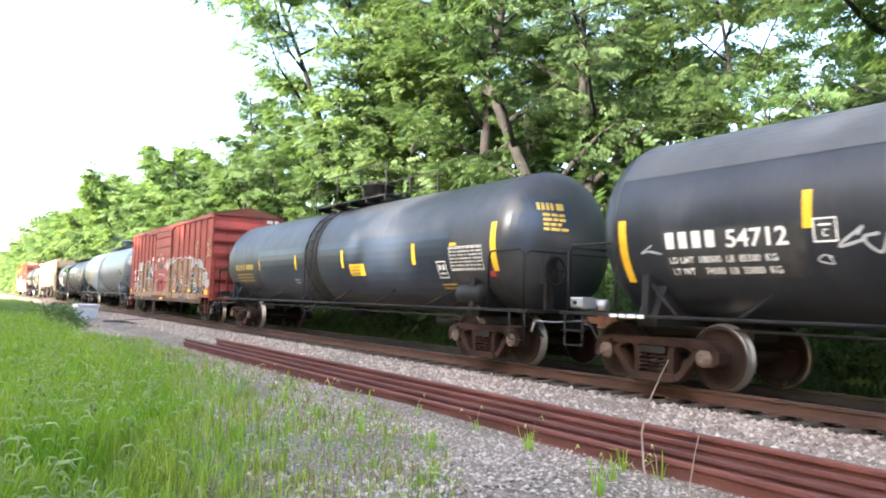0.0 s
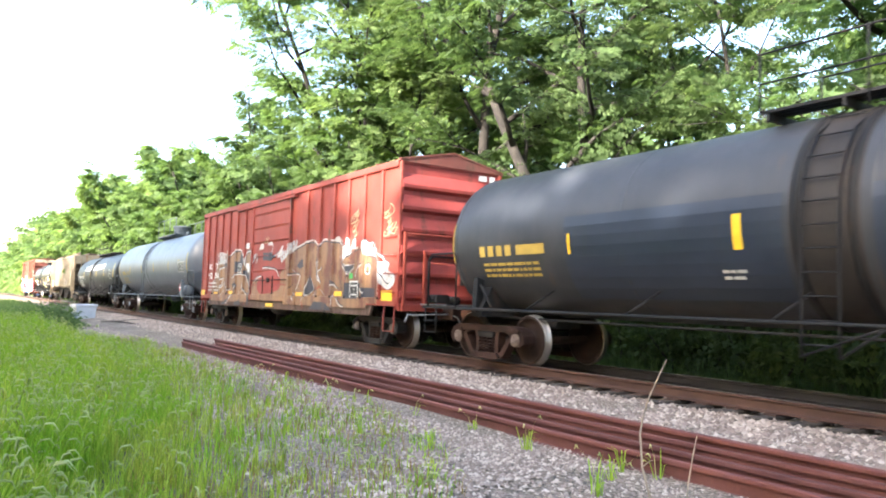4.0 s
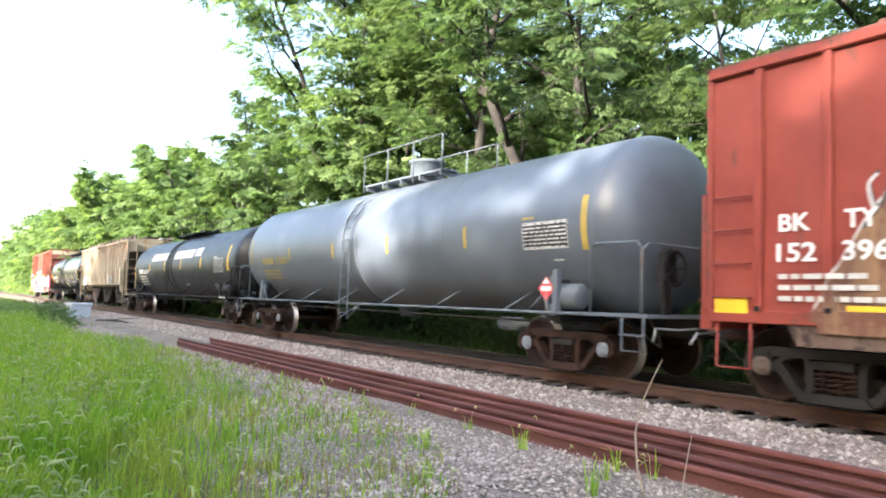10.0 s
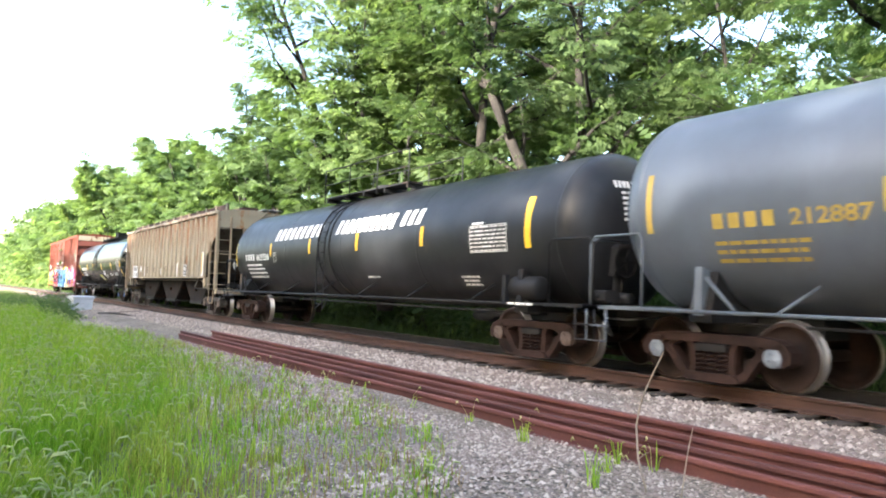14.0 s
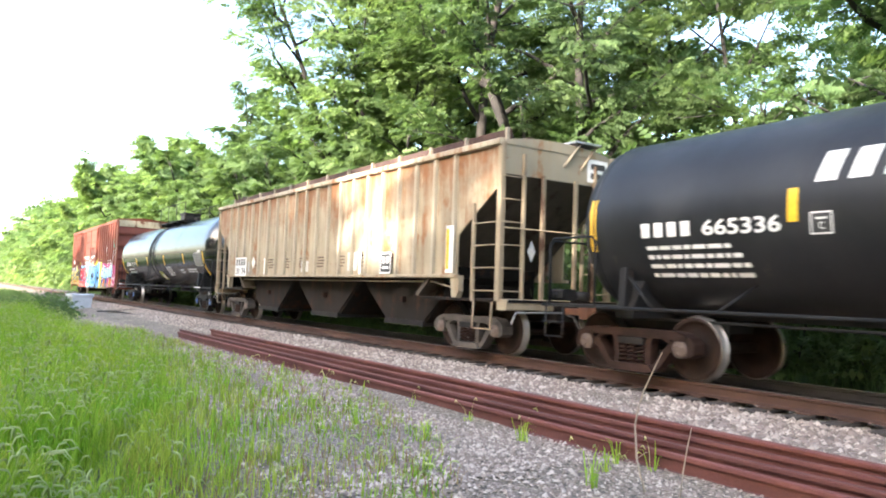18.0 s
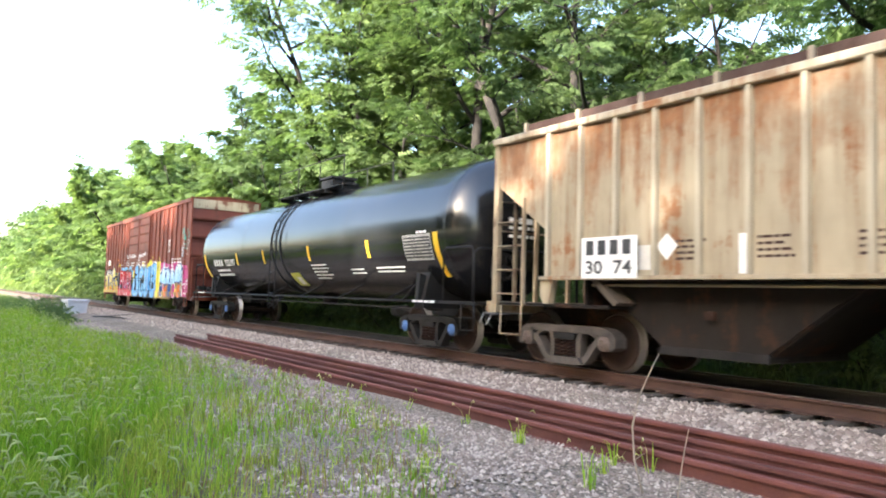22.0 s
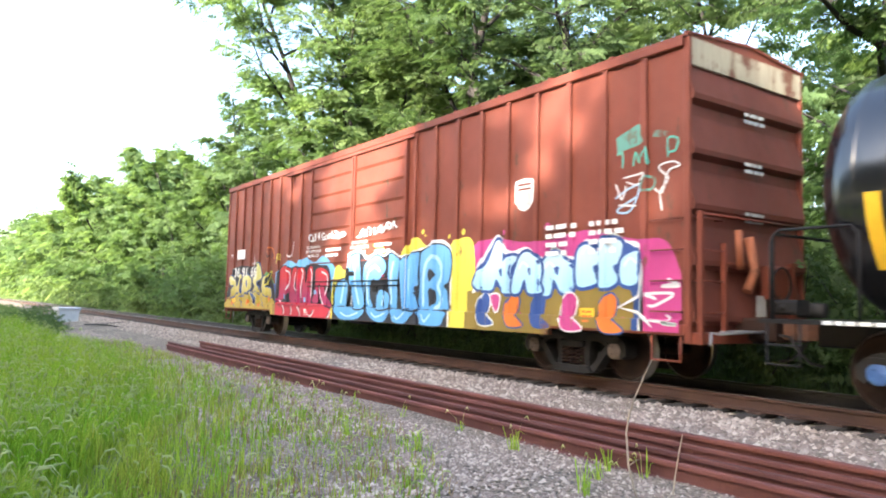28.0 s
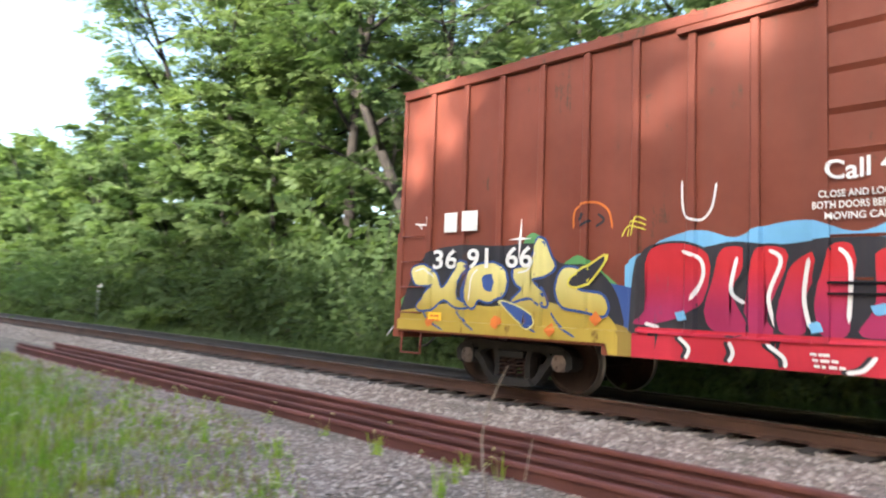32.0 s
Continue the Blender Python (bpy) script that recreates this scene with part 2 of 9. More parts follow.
def from_arrays(name, verts, faces, material):
    """A mesh of equal faces from arrays."""
    me = bpy.data.meshes.new(name)
    n, k = faces.shape
    me.vertices.add(len(verts))
    me.vertices.foreach_set("co", np.ascontiguousarray(verts, np.float32).ravel())
    me.loops.add(n * k)
    me.loops.foreach_set("vertex_index", np.ascontiguousarray(faces, np.int32).ravel())
    me.polygons.add(n)
    me.polygons.foreach_set("loop_start", np.arange(0, n * k, k, dtype=np.int32))
    me.update(calc_edges=True)
    me.materials.append(material)
    return me


# ---- ground ----
def ground_height(y):
    """Height of the ground across the track."""
    ys = [-600, 3.0, 5.3, 6.4, 8.2, 8.6, 10.6, 11.2, 13.0, 16.0, 600]
    zs = [-0.43, -0.43, -0.42, -0.27, -0.225, -0.25, -0.25, -0.26, -0.75, -0.62, -0.6]
    return float(np.interp(y, ys, zs))


def build_ground():
    xs = sorted({*range(-80, 31, 1), -600, -450, -350, -280, -220, -170, -140, -120, -110, -100, -95, -90, -85, 40, 55, 80, 120, 200, 350, 600})
    ys = sorted({*[round(-4 + 0.25 * i, 2) for i in range(85)], -600, -300, -150, -80, -40, -20, -10, -6, 18, 20, 25, 35, 60, 120, 300, 600})
    v = []
    for x in xs:
        for y in ys:
            v.append((x, y, ground_height(y) + (0.05 * noise.noise((x * 0.5, y * 0.8, 0)) if y < 8 or y > 11.5 else 0.0)))
    n = len(ys)
    f = [(i * n + j, (i + 1) * n + j, (i + 1) * n + j + 1, i * n + j + 1) for i in range(len(xs) - 1) for j in range(n - 1)]
    sh = Shape().add(v, f, True)
    tagged(part("ground", sh, GROUND), "grey gravel railway verge fading into grass and soil", "ground", kind="structure")


build_ground()


def rail_outline(s=1.0):
    half = [(0.076, 0), (0.076, 0.012), (0.014, 0.032), (0.0085, 0.06), (0.0085, 0.115), (0.014, 0.137), (0.0375, 0.145), (0.0375, 0.172), (0.028, 0.181)]
    return [(x * s, z * s) for x, z in half] + [(-x * s, z * s) for x, z in reversed(half)]


def build_track():
    track = tagged(new("railway_track"), "single railway track of rusty rails on timber sleepers in grey ballast", "railway track", kind="structure")
    for side in (-1, 1):
        y = TRACK_Y + side * 0.755
        r = part("rail", Shape().prism([(y + a, b - 0.181) for a, b in rail_outline()], "x", -400, 60), RAIL_RUST if side < 0 else GREASE, track, "rusty steel rail with a worn top" if side < 0 else "black greasy steel rail")
        part("running_surface", Shape().box(-400, 60, y - 0.026, y + 0.026, 0.0, 0.0015), STEEL, r, "shiny worn rail head")
    tie = Shape().box(-0.11, 0.11, -1.3, 1.3, -0.17, 0, 0.012).mesh("sleeper", TIE)
    plate = Shape().box(-0.09, 0.09, -0.17, 0.17, 0, 0.013).mesh("tie_plate", RAIL_RUST)
    far = Shape()
    rng = random.Random(5)
    for i in range(170):
        x = 4 - 0.52 * i + rng.uniform(-0.03, 0.03)
        if i < 120:
            t = part("sleeper", tie, TIE, track, at=pose(x, TRACK_Y + rng.uniform(-0.04, 0.04), -0.196, 0, 0, rng.uniform(-1, 1)))
            for s in (-1, 1):
                part("tie_plate", plate, RAIL_RUST, t, at=(0, s * 0.755, 0.001))
        else:
            far.box(x - 0.11, x + 0.11, TRACK_Y - 1.3, TRACK_Y + 1.3, -0.36, -0.19)
    tagged(part("distant_sleepers", far, TIE, track), kind="stuff")


build_track()


def build_pile():
    """Four old rails that lie side by side on the slope of the ballast."""
    for k, (y, top, x0) in enumerate(((5.47, -0.232, -21.3), (5.71, -0.199, -22.0), (5.95, -0.155, -19.6), (6.19, -0.098, -20.4))):
        ob = new("loose_rail")
        ob.matrix_world = pose(0, y, top - 0.181, (0, 0, -4, 6)[k], 0, 0.25 * (k - 1.5) * 0.2)
        x1 = 9.0 + 0.4 * k
        part("rail_base", Shape().prism([(-0.0715, 0.0), (0.0715, 0.0), (0.0715, 0.011), (0.012, 0.03), (-0.012, 0.03), (-0.0715, 0.011)], "x", x0, x1), PILE_RUST, ob)
        part("rail_web", Shape().prism([(-0.012, 0.029), (0.012, 0.029), (0.0085, 0.06), (0.0085, 0.115), (0.013, 0.14), (-0.013, 0.14), (-0.0085, 0.115), (-0.0085, 0.06)], "x", x0, x1), PILE_RUST, ob)
        part("rail_head", Shape().prism([(-0.034, 0.136), (0.034, 0.136), (0.037, 0.146), (0.035, 0.172), (0.025, 0.181), (-0.025, 0.181), (-0.035, 0.172), (-0.037, 0.146)], "x", x0, x1), PILE_RUST, ob)
        tagged(ob, "long rusty red steel rail lying loose on the gravel", "rail", "rails beside the track")


build_pile()


# ---- stones ----
def build_stones():
    rng = np.random.default_rng(3)
    xs, ys, ss = [], [], []

    def scatter(n, x0, x1, y0, y1, lo, hi, power=1.0):
        xs.append(x1 + (x0 - x1) * rng.random(n) ** power)
        ys.append(y0 + (y1 - y0) * rng.random(n))
        ss.append(lo + (hi - lo) * rng.random(n) ** 2)
    scatter(34000, -48, 1, 6.3, 8.62, 0.02, 0.054, 1.6)
    scatter(5000, -40, 1, 8.9, 10.2, 0.022, 0.05, 1.5)
    scatter(3000, -30, 1, 10.4, 12.2, 0.022, 0.05, 1.5)
    scatter(24000, -30, 0, 1.8, 5.45, 0.009, 0.026, 1.55)
    scatter(15000, -13, 0.5, 2.2, 5.45, 0.013, 0.034, 1.2)
    scatter(20000, -34, -5, 2.6, 5.45, 0.015, 0.035, 1.2)
    scatter(2500, -15, 1, 5.5, 6.3, 0.015, 0.04, 1.3)
    x, y, s = map(np.concatenate, (xs, ys, ss))
    z = np.array([ground_height(v) for v in y])
    base = np.array([(1, 0, 0), (-1, 0, 0), (0, 1, 0), (0, -1, 0), (0, 0, 1), (0, 0, -1)], float)
    n = len(x)
    p = base[None] * (0.65 + 0.7 * rng.random((n, 6, 1))) + 0.35 * (rng.random((n, 6, 3)) - 0.5)
    a = rng.random(n) * 6.28
    ca, sa = np.cos(a)[:, None], np.sin(a)[:, None]
    p = np.stack((p[..., 0] * ca - p[..., 1] * sa, p[..., 0] * sa + p[..., 1] * ca, p[..., 2] * 0.75), -1) * s[:, None, None]
    p += np.stack((x, y, z + s * 0.15), -1)[:, None]
    tri = np.array([(0, 2, 4), (2, 1, 4), (1, 3, 4), (3, 0, 4)])
    f = (tri[None] + 6 * np.arange(n)[:, None, None]).reshape(-1, 3)
    tagged(new("ballast_stones", from_arrays("ballast_stones", p.reshape(-1, 3), f, STONE)), "grey and pinkish crushed ballast stones", "ballast", kind="stuff")


build_stones()


# ---- plants ----
def fronds(rng, base, heading, out, length):
    """Feathered leaves: an arching spine with three pairs of leaflets, each frond one island."""
    n = len(base)
    d = heading + rng.normal(size=(n, 3)) * 0.28 + (0, 0, -0.18)
    d /= np.linalg.norm(d, axis=1, keepdims=True)
    nrm = out * 0.75 + rng.normal(size=(n, 3)) * 0.35 + (0, 0, 0.5)
    w = np.cross(d, nrm)
    w /= np.linalg.norm(w, axis=1, keepdims=True) + 1e-6
    s = length * (0.6 + 0.8 * rng.random((n, 1)))
    down = np.array((0, 0, -0.22))
    spine = [base + d * s * t + down * s * t * t for t in (0.0, 0.34, 0.68, 1.0)]
    pts = list(spine)
    for side in (-1, 1):
        for i, reach in enumerate((0.26, 0.33, 0.22)):
            pts.append((spine[i] * 0.35 + spine[i + 1] * 0.65) + w * s * reach * side)
    v = np.stack(pts, 1).reshape(-1, 3)
    tri = np.array([(0, 1, 4), (1, 2, 5), (2, 3, 6), (1, 0, 7), (2, 1, 8), (3, 2, 9)])
    return v, (tri[None] + 10 * np.arange(n)[:, None, None]).reshape(-1, 3)


def outward(c, tips_, axis):
    """Directions away from each clump's heart and from the stem."""
    a = c - tips_
    a /= np.linalg.norm(a, axis=1, keepdims=True) + 1e-6
    b = c - axis
    b[:, 2] *= 0.5
    b /= np.linalg.norm(b, axis=1, keepdims=True) + 1e-6
    return a * 0.75 + b * 0.55


def grow(rng, start, direction, length, bend, steps=5):
    """A wandering line of points."""
    p, d = np.array(start, float), np.array(direction, float)
    out = [p.copy()]
    for _ in range(steps):
        d = d + rng.normal(size=3) * bend
        d /= np.linalg.norm(d)
        p = p + d * length / steps
        out.append(p.copy())
    return out


def make_tree(name, seed, height, spread, leaves, size, bare=0.3, lean=0.0, limbs=12, leaf=None, crown_label="", path=None, twigs=3, stout=1.0, inner=1):
    """Trunk, limbs and a crown of flat leafy sprays along the twigs."""
    rng = np.random.default_rng(seed)
    root = new(name)
    r0 = height * 0.0125 * stout
    trunk = [np.array(q, float) for q in path] if path else grow(rng, (0, 0, -0.4), (lean, 0.05, 1), height * 0.93, 0.07, 9)
    rs = [r0 * (1.25 if i == 0 else 1 - 0.088 * i) for i in range(10)]
    part("trunk", Shape().tube(trunk, rs, 9), BARK, root, "rough grey-brown bark")
    runs = []
    for i in range(limbs):
        f = bare + (0.97 - bare) * (i + 0.5) / limbs
        k = min(int(f * 9), 8)
        u = f * 9 - k
        s = trunk[k] * (1 - u) + trunk[k + 1] * u
        a = i * 2.4 + rng.uniform(-0.5, 0.5)
        reach = spread * (1.05 - 0.55 * max(0, (f - 0.5) / 0.5) ** 2) * rng.uniform(0.7, 1.12)
        up = 0.25 + 0.8 * f
        line = grow(rng, s, (math.cos(a), math.sin(a), up), reach * 1.15, 0.16, 5)
        lr = r0 * 0.52 * (1.1 - f * 0.7)
        sh = Shape().tube(line, [lr * (1 - 0.17 * j) for j in range(6)], 5)
        for j in range(inner, 6):
            for side in range(3):
                b = a + rng.uniform(-1.35, 1.35)
                tw = grow(rng, line[j], (math.cos(b), math.sin(b), rng.uniform(-0.18, 0.42)), reach * rng.uniform(0.24, 0.46), 0.16, 3)
                if side < twigs:
                    sh.tube(tw, [lr * 0.3 * (1 - 0.28 * q) for q in range(4)], 3, False)
                runs.append(tw)
        part("limb", sh, BARK, root)
    runs = np.array(runs)
    per = max(1, leaves // len(runs))
    which = np.repeat(np.arange(len(runs)), per)
    n = len(which)
    t = 0.15 + 0.9 * rng.random(n) ** 0.8
    a, b = runs[which, 0], runs[which, 3]
    along = b - a
    span = np.linalg.norm(along, axis=1, keepdims=True)
    along = along / span
    mid = np.where(t[:, None] < 0.5, a + (runs[which, 1] - a) * t[:, None] * 3 * 0.67, runs[which, 1] + (b - runs[which, 1]) * (t[:, None] - 0.33) * 1.5)
    side = np.cross(along, (0, 0, 1.0))
    side /= np.linalg.norm(side, axis=1, keepdims=True) + 1e-6
    q = rng.uniform(-1, 1, (n, 1))
    base = mid + side * q * span * (0.48 - 0.22 * t[:, None]) + rng.normal(size=(n, 3)) * np.array((0.06, 0.06, 0.075)) * spread / 4.5
    out = base - np.array((0, 0, height * 0.45))
    out[:, 2] *= 0.4
    out /= np.linalg.norm(out, axis=1, keepdims=True) + 1e-6
    v, f = fronds(rng, base, along + side * np.sign(q) * 0.75, out, size)
    part("crown", from_arrays("crown", v, f, leaf or LEAF), None, root, crown_label)
    return root


def make_shrub(name, seed, height, radius, leaves, size, leaf=None):
    rng = np.random.default_rng(seed)
    root = new(name)
    tips = []
    for i in range(9):
        a = i * 2.4
        o = rng.normal(size=2) * radius * 0.25
        ln = grow(rng, (o[0], o[1], -0.3), (math.cos(a) * 0.45, math.sin(a) * 0.45, 1), height * rng.uniform(0.7, 1.05), 0.2, 5)
        part("stem", Shape().tube(ln, [0.035 * (1 - 0.17 * j) for j in range(6)], 5), BARK, root)
        for j in range(1, 6):
            for _ in range(4):
                b = rng.uniform(0, 6.28)
                tips += grow(rng, ln[j], (math.cos(b), math.sin(b), rng.uniform(-0.3, 0.6)), radius * rng.uniform(0.4, 0.8), 0.2, 3)[1:]
    tips = np.array(tips)
    hearts = np.repeat(tips, max(1, leaves // len(tips)), 0)
    c = hearts + rng.normal(size=hearts.shape) * np.array((0.3, 0.3, 0.22)) * radius / 1.6
    c[:, 2] = np.maximum(c[:, 2], 0.02)
    out = outward(c, hearts, np.array((0, 0, height * 0.3)))
    v, f = fronds(rng, c, out + rng.normal(size=c.shape) * 0.5, out, size)
    part("foliage", from_arrays("foliage", v, f, leaf or LEAF_DARK), None, root)
    return root


TREE_TEXT = "tall broad-leaved tree in full green summer leaf, at the wood's edge or unseen and casting shade"
SHRUB_TEXT = "dense leafy shrub below the trees, in greens partly darkened for shade"


def placed(ob, x, y, turn, s, label, category, group):
    ob.scale = (s, s, s)
    c = copy_thing(ob, pose(x, y, ground_height(y) - 0.1, 0, 0, turn))
    return tagged(c, label, category, group)


def drop(root):
    for o in (*root.children_recursive, root):
        bpy.data.objects.remove(o)


def build_woods():
    rng = random.Random(11)
    kinds = [make_tree("tree", 1, 19, 5.2, 13000, 0.30, 0.3, 0.05, 13, LEAF),
             make_tree("tree", 2, 17, 4.6, 12500, 0.30, 0.25, -0.08, 13, LEAF_YELLOW),
             make_tree("tree", 3, 20, 5.4, 13000, 0.30, 0.34, 0.1, 14, LEAF_YELLOW),
             make_tree("tree", 4, 15, 4.4, 12000, 0.30, 0.2, 0.0, 12, LEAF_YELLOW),
             make_tree("tree", 5, 18, 4.8, 12000, 0.30, 0.28, 0.04, 13, LEAF_DARK)]
    far = [make_tree("tree", 6, 17, 5.0, 2600, 0.8, 0.12, 0.0, 11, LEAF_YELLOW, "", None, 0),
           make_tree("tree", 7, 16, 4.8, 2600, 0.8, 0.12, 0.05, 11, LEAF, "", None, 0),
           make_tree("tree", 8, 18, 5.2, 2600, 0.8, 0.15, -0.05, 11, LEAF_YELLOW, "", None, 0)]
    hazy = [make_tree("tree", 41, 17, 5.0, 800, 1.4, 0.12, 0.0, 10, LEAF_YELLOW, "", None, 0), make_tree("tree", 42, 16, 4.8, 800, 1.4, 0.12, 0.04, 10, LEAF, "", None, 0)]
    back = make_shrub("shrub", 43, 4.8, 2.1, 750, 0.55, LEAF_DARK)
    close = [make_tree("tree", 31, 17, 5.0, 15000, 0.26, 0.2, 0.03, 14, LEAF, "", None, 3, 1.2), make_tree("tree", 32, 19, 5.2, 15000, 0.26, 0.25, -0.04, 14, LEAF_DARK, "", None, 3, 1.2, 2)]
    hedge = [make_shrub("shrub", 33, 4.4, 1.9, 3000, 0.24, LEAF_SHADED), make_shrub("shrub", 34, 3.4, 1.8, 3000, 0.24, LEAF_SHADED)]
    brush = make_shrub("shrub", 35, 4.5, 2.6, 800, 0.8, LEAF_YELLOW)
    mid = [make_tree("tree", 22, 17, 4.6, 8500, 0.44, 0.12, -0.05, 12, LEAF_YELLOW, "", None, 1), make_tree("tree", 24, 15, 4.4, 8200, 0.44, 0.12, 0.05, 12, LEAF, "", None, 1)]
    shade = [make_tree("tree", 16, 19.5, 4.6, 900, 1.45, 0.2, 0.0, 13, LEAF, "", None, 0), make_tree("tree", 17, 19.0, 4.8, 900, 1.45, 0.2, 0.04, 13, LEAF_DARK, "", None, 0)]
    dense = make_tree("tree", 44, 20.0, 4.8, 1500, 1.45, 0.15, 0.02, 14, LEAF_DARK, "", None, 0)
    shrubs = [make_shrub("shrub", 9, 4.2, 1.9, 1800, 0.34, LEAF_SHADED), make_shrub("shrub", 10, 3.2, 1.7, 1700, 0.32, LEAF_DARK),
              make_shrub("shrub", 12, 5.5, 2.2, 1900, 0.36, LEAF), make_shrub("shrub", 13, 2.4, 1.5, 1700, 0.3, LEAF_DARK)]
    airy = make_tree("tree", 14, 19.0, 2.6, 1900, 0.40, 0.5, 0.02, 9, LEAF_DARK)
    # the leaning tree and its upright neighbour, whose dark forks show through the leaves
    # their darker leaf green carries the denser shade of this spot
    lean = make_tree("tree", 15, 17, 3.9, 10500, 0.26, 0.24, 0.0, 13, LEAF_DARK, "",
                     [(0, 0, -0.4), (-1.3, 0, 2.0), (-2.6, 0, 4.2), (-3.8, 0, 6.3), (-5.0, 0, 8.2), (-6.4, 0.1, 10.5), (-8.3, 0.2, 11.8), (-10.0, 0.2, 13.0), (-12.0, 0.3, 14.2), (-14.0, 0.3, 15.0)], 3, 1.2, 2)
    fork = make_tree("tree", 18, 17, 4.4, 10500, 0.26, 0.28, 0.0, 13, LEAF_DARK, "",
                     [(0, 0, -0.4), (0.1, 0, 2.0), (0.0, 0, 4.5), (-0.1, 0, 6.8), (0.0, 0, 9.0), (0.2, 0, 11.2), (0.7, 0.1, 13.0), (1.0, 0.1, 14.6), (1.4, 0.2, 16.2), (1.6, 0.2, 17.5)], 3, 1.3, 2)
    placed(lean, -14.6, 15.5, 0, 1.0, "tall leaning tree with a dark forked trunk below a high crown", "tree", "trees behind the track")
    placed(fork, -22.0, 16.6, 0, 1.0, "tall upright tree with dark bare lower trunk and high crown", "tree", "trees behind the track")
    placed(close[1], -16.6, 17.4, 130, 0.95, TREE_TEXT, "tree", "trees behind the track")
    for x, y, turn, s in ((-43.4, 15.0, 40, 0.9), (-45.0, 17.6, 200, 0.84)):
        placed(airy, x, y, turn, s, "tall airy tree whose layered branches let the sky through", "tree", "trees behind the track")
    # the edge of the wood, then deeper rows
    x = 12.0
    while x > -32:
        thin = -25.5 < x < -12.5
        placed(kinds[(4, 0, 1)[rng.randrange(3)]] if thin else close[rng.randrange(2)] if x > -15 else kinds[rng.randrange(5)], x + rng.uniform(-0.8, 0.8), rng.uniform(22, 24.5) if thin else rng.uniform(16.8, 19), rng.uniform(0, 360), rng.uniform(0.8, 0.98) if thin else 0.55 if -12.2 < x < -7.8 else rng.uniform(0.85, 1.1), TREE_TEXT, "tree", "trees behind the track")
        x -= rng.uniform(3.0, 3.8) if thin else rng.uniform(3.4, 4.6)
    x = -8.0
    while x > -40:
        placed(far[rng.randrange(3)] if x < -18 or x > -12 else back, x + rng.uniform(-1, 1), rng.uniform(24, 29), rng.uniform(0, 360), rng.uniform(0.8, 1.0), TREE_TEXT, "tree", "trees behind the track")
        x -= rng.uniform(4.0, 5.5)
    x = 14.0
    while x > -52:
        placed(back if x < -13 else shrubs[2], x, rng.uniform(17.5, 20.5), rng.uniform(0, 360), rng.uniform(1.2, 1.6), SHRUB_TEXT, "shrub", "shrubs along the wood")
        x -= rng.uniform(1.9, 2.6)
    x = -26.0
    while x > -62:
        placed(mid[rng.randrange(2)], x, rng.uniform(14.2, 16.5), rng.uniform(0, 360), rng.uniform(0.65, 0.73) if x > -54 else rng.uniform(0.74, 0.86), TREE_TEXT, "tree", "trees behind the track")
        x -= rng.uniform(2.4, 3.2)
    x = -60.0
    while x > -340:
        y = rng.uniform(14.5, 18)
        placed(far[rng.randrange(3)] if x > -115 else hazy[rng.randrange(2)], x, y, rng.uniform(0, 360), rng.uniform(0.84, 0.99) if -98 < x < -70 else rng.uniform(0.8, 0.95), TREE_TEXT, "tree", "trees behind the track")
        x -= rng.uniform(2.8, 4.2) * (1 if x > -150 else 1.8)
    x = 10.0
    while x > -110:
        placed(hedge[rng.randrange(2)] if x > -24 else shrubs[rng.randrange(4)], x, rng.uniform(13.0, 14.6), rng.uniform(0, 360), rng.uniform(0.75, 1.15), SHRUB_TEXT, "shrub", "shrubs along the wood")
        x -= rng.uniform(1.5, 2.4) if x > -50 else rng.uniform(3, 5)
    x = -112.0
    while x > -330:
        placed(brush, x, rng.uniform(12.8, 15.0), rng.uniform(0, 360), rng.uniform(0.9, 1.4), SHRUB_TEXT, "shrub", "shrubs along the wood")
        x -= rng.uniform(4, 6) * (1 if x > -180 else 1.6)
    # unseen trees added across the verge, to lay broken shade over the near track
    row = random.Random(4)
    x = -52.0
    while x < -43:
        x += row.uniform(2.4, 3.0)
    while x < 48:
        thin = -0.4 < x < 2.2
        placed(far[0] if thin else dense if -44 < x < -12 else shade[row.randrange(2)], x, row.uniform(-26.0, -24.0), row.uniform(0, 360), 1.1 if thin else row.uniform(0.92, 1.01), TREE_TEXT, "tree", "trees across the verge")
        x += row.uniform(2.4, 3.0)
    for x, turn in ((-75.0, 15), (-72.0, 95), (-69.2, 170), (-66.1, 40), (-63.0, 310), (-60.1, 140), (-57.0, 220), (-54.0, 80), (-51.0, 10), (-48.2, 200), (-45.3, 120)):
        placed(shade[1], x, -25.0, turn, 0.95 if x < -55 else 0.93, TREE_TEXT, "tree", "trees across the verge")
    # more unseen trees, added to tune the sun patches on the cars
    placed(far[2], 0.9, -28.5, 100, 1.15, TREE_TEXT, "tree", "trees across the verge")
    placed(shade[0], 4.6, -28.5, 60, 1.13, TREE_TEXT, "tree", "trees across the verge")
    placed(shade[0], -3.9, -28.0, 15, 1.08, TREE_TEXT, "tree", "trees across the verge")
    for x, turn in ((0.2, 30), (1.6, 140), (3.0, 250)):
        placed(shade[1], x, -27.5, turn, 0.84, TREE_TEXT, "tree", "trees across the verge")
    for x, y, turn in ((-30.3, 16.5, 300), (-33.6, 19.0, 70), (-28.0, 18.5, 190)):
        placed(kinds[2], x, y, turn, 0.98, TREE_TEXT, "tree", "trees behind the track")
    for k in [brush, back, dense] + hazy + kinds + close + hedge + far + mid + shrubs + shade + [airy, lean, fork]:
        drop(k)


build_woods()


